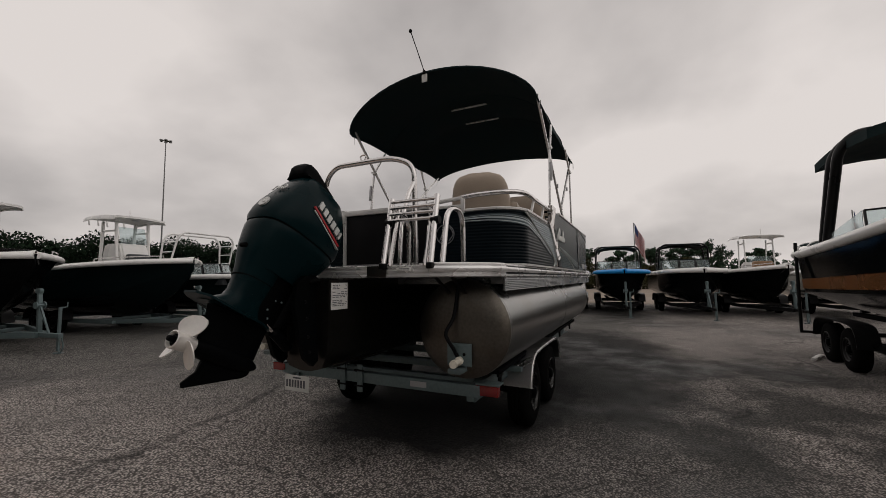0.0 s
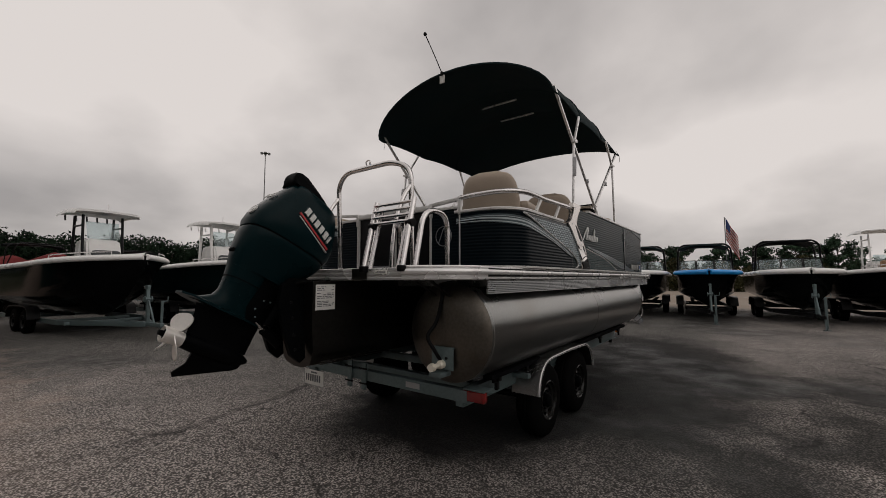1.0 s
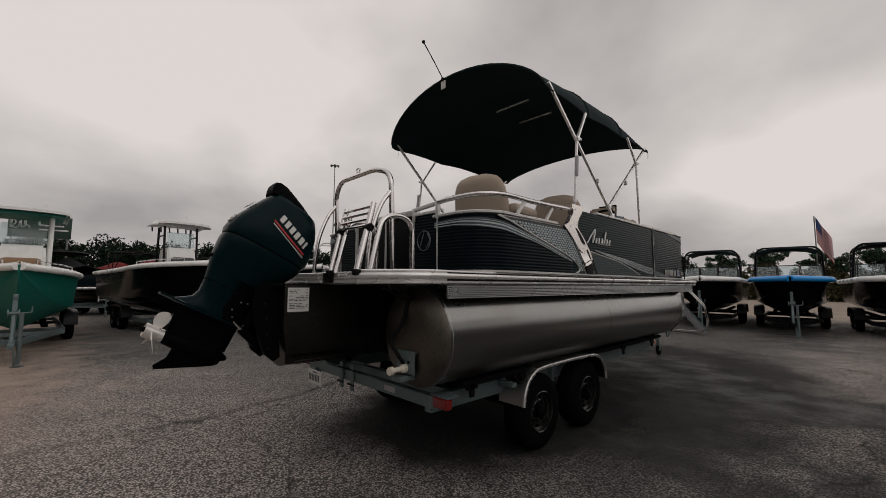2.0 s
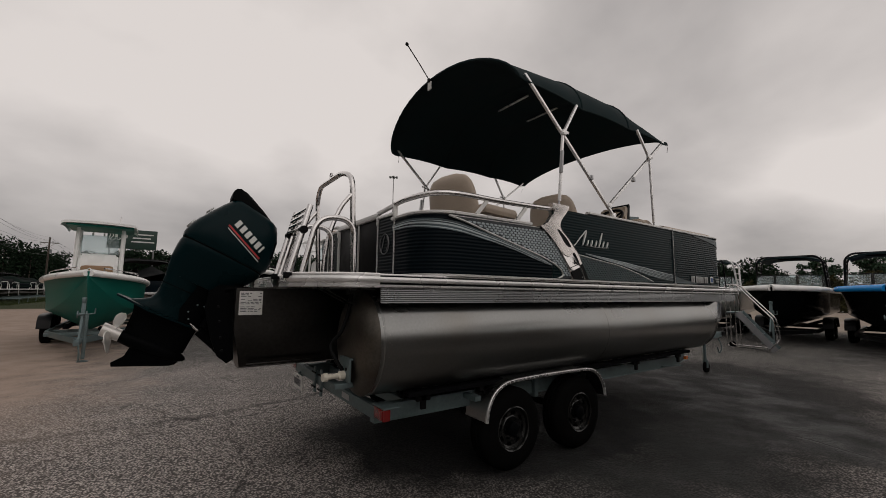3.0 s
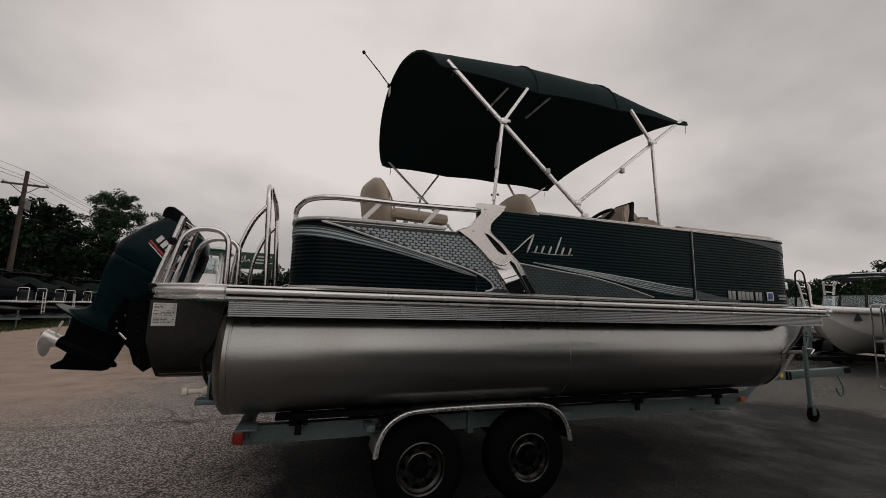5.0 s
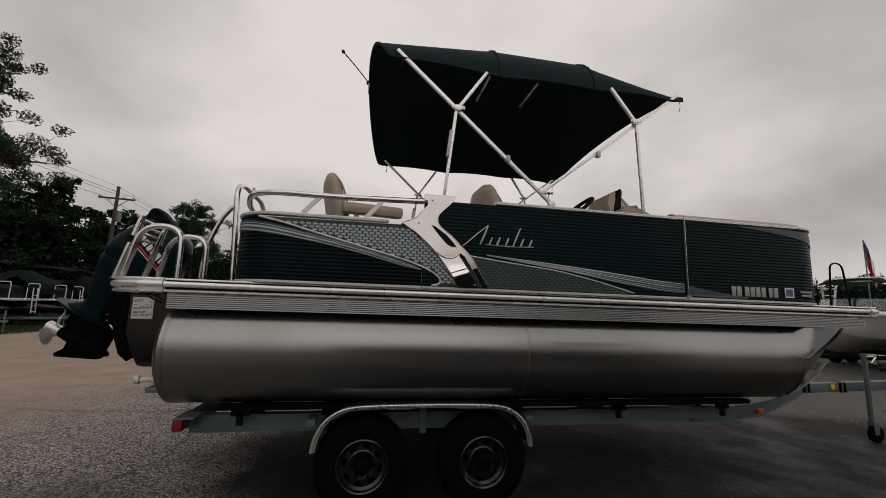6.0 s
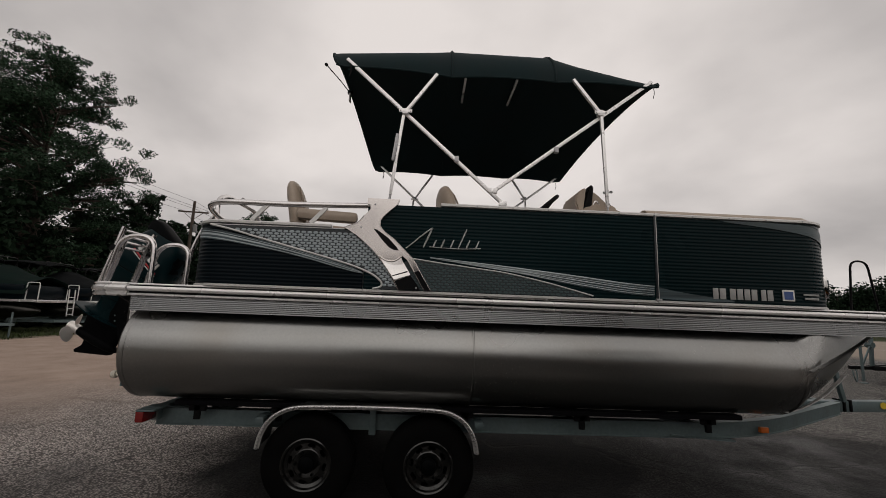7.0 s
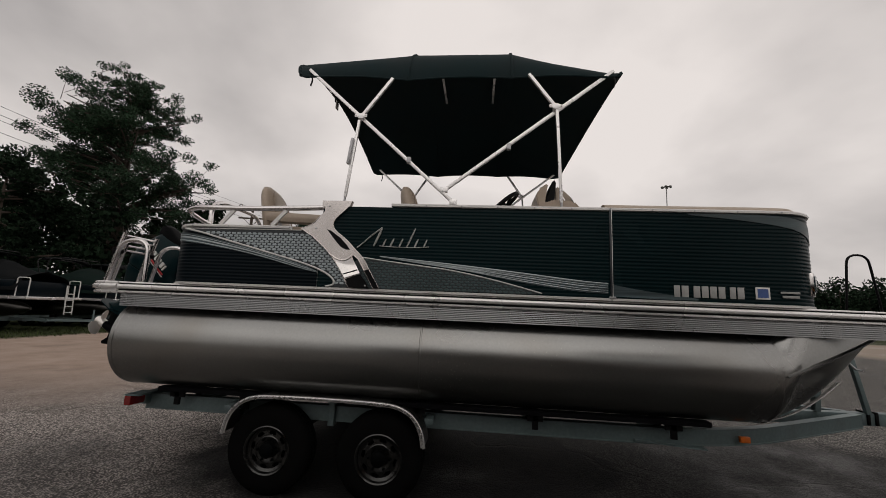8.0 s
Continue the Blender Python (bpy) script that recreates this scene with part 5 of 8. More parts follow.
# couches along the bow fence
for s in (-1, 1):
    couch = thing("bow_couch", "tan vinyl bow couch along the fence", "couch", (5.6, YC + s * 0.9, 1.553), "bow couches")
    ya, yb2 = sorted((YC + s * (SIDE - 0.06), YC + s * (SIDE - 0.21)))
    bm = B()
    pts = [(4.84, YC + s * (SIDE - 0.13)), (5.4, YC + s * (SIDE - 0.13)), (6.05, YC + s * (SIDE - 0.13)), (6.20, YC + s * (SIDE - 0.18)), (6.31, YC + s * (SIDE - 0.32)), (6.33, YC + s * 0.6)]
    line = spline([(x, y, 2.258) for x, y in pts], 6)
    tube(bm, line, 0.082, 12, flat=0.85)
    part("backrest", bm, M_VINYL, couch, "rolled tan vinyl backrest")
    ya, yb2 = sorted((YC + s * 0.62, YC + s * (SIDE - 0.10)))
    bm = B()
    box(bm, (4.86, ya, 1.86), (6.25, yb2, 2.0), 0.04)
    part("seat_cushion", bm, M_VINYL, couch)
    bm = B()
    box(bm, (4.88, ya + 0.02, 1.556), (6.22, yb2 - 0.02, 1.858), 0.01)
    part("base", bm, M_CHROMIUM_GREY, couch)
# aft lounges, seen past the rails
for s in (1,):
    couch = thing("aft_lounge", "tan vinyl lounge beside the port fence", "couch", (2.2, YC + 0.9, 1.553))
    bm = B()
    box(bm, (1.45, YC + 0.62, 1.556), (2.6, YC + 1.18, 1.88), 0.02)
    part("base", bm, M_CHROMIUM_GREY, couch)
    bm = B()
    box(bm, (1.42, YC + 0.60, 1.882), (2.6, YC + 1.18, 2.0), 0.04)
    part("seat_cushion", bm, M_VINYL, couch)
    bm = B()
    box(bm, (1.42, YC + 1.02, 2.0), (2.6, YC + 1.2, 2.2), 0.05)
    part("backrest", bm, M_VINYL, couch)

# ---- outboard motor, tilted up ----
outboard = thing("outboard_motor", "black outboard motor tilted up with steel propeller", "outboard motor", (0.27, YC, 1.40))
EU, EW = Vector((math.cos(radians(26.5)), 0, -math.sin(radians(26.5)))), Vector((math.sin(radians(26.5)), 0, math.cos(radians(26.5))))


def E(u, v, w):
    """From the motor's own upright axes (ahead, to port, up) to where it stands."""
    low = max(0.0, 0.72 - w) / 0.72
    return Vector((-0.548 + 0.10 * low, 0.035 + 0.085 * max(0.0, 1.0 - w), 1.092 + 0.03 * low)) + EU * u + EW * w + Vector((0, v, 0))


def squarish(u0, u1, hw, w, n=28, p=0.62, tilt=0.0):
    out = []
    for k in range(n):
        a = 2 * math.pi * k / n
        c, s = math.cos(a), math.sin(a)
        uu = (u0 + u1) / 2 + (u1 - u0) / 2 * math.copysign(abs(c) ** p, c)
        out.append(E(uu, hw * math.copysign(abs(s) ** p, s), w + tilt * (uu - (u0 + u1) / 2)))
    return out


bm = B()
rings(bm, [squarish(a, b, h, w, tilt=t) for w, a, b, h, t in ((0.895, 0.052, 0.690, 0.186, 0.0), (0.93, 0.040, 0.704, 0.196, 0.0), (1.00, 0.046, 0.700, 0.198, 0.02), (1.08, 0.070, 0.682, 0.194, 0.05), (1.14, 0.096, 0.662, 0.188, 0.08), (1.20, 0.126, 0.645, 0.178, 0.06), (1.25, 0.155, 0.625, 0.164, 0.03), (1.295, 0.185, 0.600, 0.148, 0.0), (1.325, 0.205, 0.565, 0.125, -0.06), (1.340, 0.24, 0.51, 0.095, -0.1))])
cowl = part("cowling", bm, M_ENGINE, outboard, "glossy black blue engine cowling", smooth=55)
bm = B()
rings(bm, [squarish(a, b, h, w) for w, a, b, h in ((0.882, 0.060, 0.682, 0.180), (0.896, 0.060, 0.682, 0.180))])
part("cowl_seam", bm, M_RUBBER, cowl)
bm = B()
rings(bm, [squarish(a, b, h, w, p=0.66) for w, a, b, h in ((0.60, 0.086, 0.500, 0.112), (0.66, 0.076, 0.545, 0.128), (0.72, 0.066, 0.600, 0.146), (0.78, 0.058, 0.645, 0.164), (0.83, 0.052, 0.672, 0.178), (0.865, 0.050, 0.688, 0.186), (0.884, 0.053, 0.686, 0.184))])
part("lower_cowl", bm, M_ENGINE, outboard, smooth=55)
# scoop on top
bm = B()
prof = [(0.186, 1.330), (0.172, 1.362), (0.166, 1.400), (0.176, 1.428), (0.205, 1.442), (0.260, 1.436), (0.345, 1.404), (0.445, 1.364), (0.585, 1.300), (0.655, 1.19), (0.69, 1.05)]
low = [(0.200, 1.322), (0.210, 1.324), (0.225, 1.326), (0.240, 1.328), (0.255, 1.329), (0.285, 1.327), (0.345, 1.315), (0.445, 1.29), (0.57, 1.22), (0.63, 1.12), (0.665, 1.03)]
wide = [0.098, 0.092, 0.088, 0.088, 0.095, 0.106, 0.116, 0.122, 0.122, 0.120, 0.118]
loops = []
for (u, w), (lu, lw), hw in zip(prof, low, wide):
    loops.append([E(lu, -hw - 0.012, lw), E(u * 0.5 + lu * 0.5, -hw, (w + lw) / 2), E(u, -hw * 0.76, w - 0.010), E(u, -hw * 0.40, w), E(u, hw * 0.40, w), E(u, hw * 0.76, w - 0.010), E(u * 0.5 + lu * 0.5, hw, (w + lw) / 2), E(lu, hw + 0.012, lw)])
rings(bm, loops)
part("air_scoop", bm, M_ENGINE_DULL, outboard, "matt black air scoop", smooth=50)
# midsection with its rounded rear cover
bm = B()
rings(bm, [squarish(a, b, h, w, p=0.75) for w, a, b, h in ((0.62, 0.084, 0.36, 0.110), (0.55, 0.092, 0.35, 0.098), (0.48, 0.097, 0.34, 0.088), (0.41, 0.094, 0.34, 0.078), (0.36, 0.072, 0.35, 0.074), (0.325, 0.02, 0.36, 0.078), (0.295, -0.03, 0.37, 0.082), (0.275, -0.045, 0.37, 0.082))])
part("midsection", bm, M_ENGINE, outboard, smooth=55)
bm = B()
rings(bm, [squarish(a, b, h, w, p=0.8) for w, a, b, h in ((0.64, 0.16, 0.53, 0.094), (0.55, 0.17, 0.515, 0.082), (0.45, 0.17, 0.50, 0.074), (0.35, 0.15, 0.485, 0.070), (0.28, 0.10, 0.47, 0.070))])
part("drive_shaft_housing", bm, M_ENGINE_DULL, outboard, "matt black drive shaft housing", smooth=55)
bm = B()
rings(bm, [squarish(0.090, 0.35, 0.0935, 0.512, p=0.75), squarish(0.090, 0.35, 0.0935, 0.519, p=0.75)])
part("cover_seam", bm, M_RUBBER, outboard)
random.seed(21)
for k in range(7):
    u, w, side = random.uniform(0.2, 0.48), random.uniform(0.30, 0.62), -1
    bm = B()
    disc(bm, E(u, side * (0.070 + 0.07 * max(0.0, w - 0.45)), w), (0, side, 0), [(0, 0.007), (0.006, 0.007), (0.008, 0.004)], 8)
    part("housing_bolt", bm, M_GALV, outboard)
bm = B()
box(bm, (-0.022, -0.03, -0.012), (0.02, 0.03, 0.012), 0.008)
bmesh.ops.transform(bm, matrix=Matrix.Translation(E(0.078, 0.0, 0.70)) @ pose(0, 0, 0, 0, 30, 0), verts=bm.verts)
part("water_outlet", bm, M_RUBBER, outboard)
# anti-ventilation plate, gearcase and skeg
bm = B()
out = [(-0.115, -0.05), (-0.06, -0.105), (0.10, -0.13), (0.30, -0.115), (0.44, -0.05), (0.47, 0.0), (0.44, 0.05), (0.30, 0.115), (0.10, 0.13), (-0.06, 0.105), (-0.115, 0.05)]
rings(bm, [[E(u, v, 0.262 + 0.018 * (u < 0.0)) for u, v in out], [E(u, v, 0.276 + 0.018 * (u < 0.0)) for u, v in out]])
part("ventilation_plate", bm, M_ENGINE, outboard)
bm = B()
rings(bm, [[E(uc + du * math.cos(a), hw * math.sin(a), w) for a in (2 * math.pi * k / 18 for k in range(18))] for w, uc, du, hw in ((0.27, 0.23, 0.225, 0.055), (0.20, 0.235, 0.215, 0.045), (0.12, 0.235, 0.21, 0.042), (0.05, 0.235, 0.205, 0.045))])
part("gearcase_leg", bm, M_ENGINE_DULL, outboard)
bm = B()
rings(bm, [[E(u, r * math.cos(a), 0.01 + r * math.sin(a)) for a in (2 * math.pi * k / 20 for k in range(20))] for u, r in ((0.02, 0.05), (0.10, 0.06), (0.22, 0.064), (0.34, 0.058), (0.42, 0.042), (0.465, 0.018), (0.475, 0.002))])
part("torpedo", bm, M_ENGINE_DULL, outboard)
bm = B()
sk = [(0.44, 0.0), (0.425, -0.05), (0.395, -0.075), (0.06, -0.225), (0.045, -0.20), (0.10, -0.12), (0.11, 0.0)]
rings(bm, [[E(u, 0.014 if w > -0.1 else 0.006, w) for u, w in sk], [E(u, -0.014 if w > -0.1 else -0.006, w) for u, w in sk]])
part("skeg", bm, M_ENGINE_DULL, outboard)
# propeller
bm = B()
rings(bm, [[E(u, r * math.cos(a), 0.01 + r * math.sin(a)) for a in (2 * math.pi * k / 20 for k in range(20))] for u, r in ((0.02, 0.048), (-0.06, 0.052), (-0.095, 0.054), (-0.098, 0.047), (-0.075, 0.042), (-0.073, 0.0))])
prop = part("propeller", bm, M_PROP, outboard, "satin steel propeller")
for k in range(3):
    ang = 2 * math.pi * k / 3 + radians(98)
    out, side = (math.cos(ang), math.sin(ang)), (-math.sin(ang), math.cos(ang))
    bm = B()
    grid = []
    for i in range(11):
        f = -1 + 2 * i / 10
        half = 0.064 * math.sqrt(max(0.012, 1 - f * f)) * (1 + 0.12 * f)
        row = []
        for j in range(7):
            g = half * (-1 + 2 * j / 6)
            r = 0.103 + 0.070 * f
            row.append(E(-0.036 + 0.48 * g + 0.010 * (1 - (g / 0.07) ** 2) + 0.012 * f, r * out[0] + (g + 0.012 * f) * side[0], 0.01 + r * out[1] + (g + 0.012 * f) * side[1]))
        grid.append(row)
    sheet(bm, grid, 0.006)
    part("blade", bm, M_PROP, prop)
bm = B()
rings(bm, [[E(u, r * math.cos(a), 0.01 + r * math.sin(a)) for a in (2 * math.pi * k / 16 for k in range(16))] for u, r in ((-0.074, 0.040), (-0.082, 0.036), (-0.086, 0.020), (-0.118, 0.016), (-0.120, 0.0))])
part("prop_nut", bm, M_ENGINE_DULL, prop)
# clamp bracket, swivel and tilt ram
for v in (-0.14, 0.14):
    bm = B()
    plate(bm, [(0.275, 1.49), (0.16, 1.50), (0.09, 1.45), (0.07, 1.32), (0.12, 1.10), (0.17, 0.96), (0.24, 0.90), (0.285, 0.93), (0.272, 1.10)], YC + v - 0.018, thick=0.036, sign=1)
    br = part("clamp_bracket", bm, M_ENGINE_DULL, outboard, "black clamp bracket")
    for z in (1.0, 1.1, 1.22, 1.33):
        bm = B()
        disc(bm, (0.20 - (z - 1.0) * 0.12, YC + v + math.copysign(0.018, v), z), (0, v, 0), [(0, 0.011), (0.007, 0.011), (0.009, 0.005)], 8)
        part("bracket_bolt", bm, M_BLACK, br)
bm = B()
rings(bm, [[E(uc + du * math.cos(a), hw * math.sin(a), w) for a in (2 * math.pi * k / 16 for k in range(16))] for w, uc, du, hw in ((0.30, 0.49, 0.05, 0.06), (0.45, 0.53, 0.07, 0.08), (0.62, 0.57, 0.09, 0.11), (0.74, 0.58, 0.10, 0.13))])
part("swivel_bracket", bm, M_ENGINE_DULL, outboard)
bm = B()
tube(bm, [(0.17, YC, 1.02), (0.05, YC, 1.14)], 0.035, 12)
part("tilt_cylinder", bm, M_ENGINE_DULL, outboard)
bm = B()
tube(bm, [(0.06, YC, 1.13), (-0.075, YC, 1.265)], 0.014, 10)
part("tilt_rod", bm, M_STEEL, outboard)
for v, r0 in ((-0.055, 1), (0.055, 2)):
    bm = B()
    tube(bm, spline([E(0.60, v, 0.70), E(0.66, v * 2, 0.64), (0.20, YC + v * 3, 1.46), (0.34, YC + v * 3.5, 1.47), (0.45, YC + v * 4, 1.46)], 5), 0.013, 8)
    part("hose", bm, M_RUBBER, outboard)
# decals: slanted maker's strokes as plain bars, stripe pair, round badge, numeral
for s in (-1, 1):
    side = 0.1995 * s

    def mark(bm, u, w, du, dw, lift=0.004):
        """A flat mark on the cowl's side: its corner, its run along the slanting base line and its height across it."""
        run_, up_ = Vector((0.933, -0.36)), Vector((0.25, 0.968))
        q = [(u, w), (u + run_.x * du, w + run_.y * du), (u + run_.x * du + up_.x * dw, w + run_.y * du + up_.y * dw), (u + up_.x * dw, w + up_.y * dw)]
        front = [E(a, side * (1 - 0.35 * max(0.0, b - 1.06)), b) + Vector((0, s * lift, 0)) for a, b in q]
        rings(bm, [front, [v + Vector((0, -s * 0.02, 0)) for v in front]])

    bm = B()
    for k in range(6):
        u, w = 0.300 + 0.0535 * k * 0.933, 1.125 - 0.0535 * k * 0.36
        mark(bm, u, w, 0.036 if k < 5 else 0.016, 0.058)
    part("side_decal", bm, M_LETTER, cowl, "pale slanted side decal bars")
    for off, m in ((0.0, M_RED), (0.020, M_LETTER)):
        bm = B()
        mark(bm, 0.268 + off * 0.3, 1.098 - off, 0.34, 0.013 if m is M_RED else 0.006)
        part("side_stripe", bm, m, cowl)
bm = B()
normal = (EU * -0.965 + EW * 0.26).normalized()
disc(bm, E(0.049, 0.0, 1.010) - normal * 0.004, normal, [(0, 0.0), (0, 0.040), (0.010, 0.040), (0.011, 0.034), (0.0085, 0.030), (0.0085, 0.0)], 20)
disc(bm, E(0.049, 0.0, 1.010) + normal * 0.003, normal, [(0, 0.012), (0.004, 0.012)], 12)
part("round_emblem", bm, M_LETTER, cowl, "small round pale emblem")
curve = bpy.data.curves.new("numeral", "FONT")
curve.body, curve.size, curve.extrude, curve.align_x = "140", 0.088, 0.003, "CENTER"
holder = bpy.data.objects.new("numeral_source", curve)
scene.collection.objects.link(holder)
bpy.context.view_layer.update()
me = bpy.data.meshes.new_from_object(holder.evaluated_get(bpy.context.evaluated_depsgraph_get()))
bpy.data.objects.remove(holder)
me.name = "numeral"
me.materials.append(M_LETTER)
zax = (EU * -0.905 + EW * 0.42).normalized()
xax = Vector((0, -1, 0))
yax = zax.cross(xax)
mm = Matrix((xax, yax, zax)).transposed().to_4x4()
mm.translation = E(0.098, 0.0, 1.135) + zax * 0.008
me.transform(mm)
num = new("power_numeral", me)
num.parent = cowl
num["label"] = "pale printed power numeral"

# ---- boat trailer ----
trailer = thing("boat_trailer", "tandem axle galvanised boat trailer with diamond plate fenders", "trailer", (3.6, YC, 0.0))
FY = 0.935
for s in (-1, 1):
    line = rounded([(1.10, YC + s * FY, 0.59), (5.80, YC + s * FY, 0.59), (7.45, YC + s * 0.06, 0.61)], 0.6, 8)
    bm = B()
    loops = []
    for i, q in enumerate(line):
        d = (line[min(i + 1, len(line) - 1)] - line[max(i - 1, 0)]).normalized()
        nrm = Vector((d.y, -d.x, 0)).normalized()
        loops.append([q + nrm * a + Vector((0, 0, b)) for a, b in ((-0.035, -0.06), (0.035, -0.06), (0.035, -0.052), (0.028, -0.05), (0.028, 0.05), (0.035, 0.052), (0.035, 0.06), (-0.035, 0.06))])
    rings(bm, loops)
    part("frame_rail", bm, M_GALV, trailer, "grey galvanised side rail")
bm = B()
beam(bm, (6.7, YC, 0.60), (9.45, YC, 0.66), 0.09, 0.11, 0.006)
tongue = part("tongue", bm, M_GALV, trailer)
bm = B()
box(bm, (9.40, YC - 0.045, 0.62), (9.62, YC + 0.045, 0.72), 0.02)
part("coupler", bm, M_BLACK, tongue)
bm = B()
tube(bm, spline([(9.25, YC - 0.05, 0.60), (9.28, YC - 0.09, 0.42), (9.25, YC - 0.06, 0.30), (9.18, YC - 0.05, 0.42)], 5), 0.012, 6)
part("safety_chain", bm, M_GALV, tongue)
for x in (1.45, 2.05, 2.74, 3.45, 4.35, 5.35):
    bm = B()
    box(bm, (x - 0.035, YC - FY + 0.03, 0.545), (x + 0.035, YC + FY - 0.03, 0.622), 0.004)
    part("cross_member", bm, M_GALV, trailer)
bm = B()
box(bm, (1.07, YC - 1.02, 0.575), (1.14, YC + 1.02, 0.665), 0.005)
rear = part("rear_cross_member", bm, M_GALV, trailer)
for s in (-1, 1):
    y0, y1 = sorted((YC + s * 0.985, YC + s * 1.165))
    bm = B()
    box(bm, (1.072, y0, 0.592), (1.128, y1, 0.668), 0.008)
    lamp = part("tail_light", bm, M_TAIL, trailer, "red rectangular tail light")
    bm = B()
    box(bm, (1.065, y0 + 0.012, 0.604), (1.0715, y0 + (y1 - y0) * 0.62, 0.662), 0.002)
    part("lens_field", bm, M_TAIL, lamp)
    bm = B()
    box(bm, (1.075, y0 - 0.004, 0.669), (1.20, y1 + 0.004, 0.681), 0.003)
    part("lamp_hood", bm, M_GALV, lamp)
for y in (0.86,):
    bm = B()
    box(bm, (1.045, y - 0.15, 0.425), (1.052, y + 0.15, 0.572), 0.004)
    plate_ob = part("number_plate", bm, M_PAPER, trailer, "white number plate with bars")
    bm = B()
    for k in range(7):
        box(bm, (1.0425, y + 0.112 - 0.036 * k, 0.460), (1.0445, y + 0.134 - 0.036 * k, 0.528))
    box(bm, (1.0425, y - 0.05, 0.542), (1.0445, y + 0.05, 0.556))
    part("plate_bars", bm, M_INK, plate_ob)
    bm = B()
    box(bm, (1.048, y - 0.02, 0.573), (1.068, y + 0.02, 0.60), 0.003)
    part("plate_bracket", bm, M_GALV, plate_ob)
for s in (-1, 1):
    for dy in (-0.13, 0.13):
        y = YC + s * 0.93 + dy
        z = TUBE_Z - math.sqrt(TUBE_R**2 - 0.13**2)
        bm = B()
        box(bm, (1.30, y - 0.045, z - 0.050), (5.60, y + 0.045, z - 0.012), 0.01)
        part("bunk", bm, M_BUNK, trailer, "carpeted bunk board")
        for x in (1.45, 2.05, 3.45, 4.35, 5.35):
            bm = B()
            box(bm, (x - 0.022, y - 0.012, 0.60), (x + 0.022, y + 0.012, z - 0.045), 0.003)
            box(bm, (x - 0.06, y - 0.012, z - 0.095), (x + 0.06, y + 0.012, z - 0.046), 0.003)
            part("bunk_bracket", bm, M_BLACK, trailer)
# roller brackets and a scraped spot on the rear member
for y in (0.32, 0.13):
    bm = B()
    box(bm, (1.05, y - 0.028, 0.50), (1.066, y + 0.028, 0.735), 0.004)
    hanger = part("hanger_bracket", bm, M_GALV, rear)
    for z in (0.555, 0.685):
        bm = B()
        tube(bm, [(1.044, y - 0.05, z), (1.044, y + 0.05, z)], 0.008, 8)
        part("hanger_rod", bm, M_BLACK, hanger)
bm = B()
box(bm, (1.0665, -0.52, 0.60), (1.0695, -0.37, 0.645), 0.001)
part("scraped_patch", bm, M_CASTING, rear, "bare scraped patch")
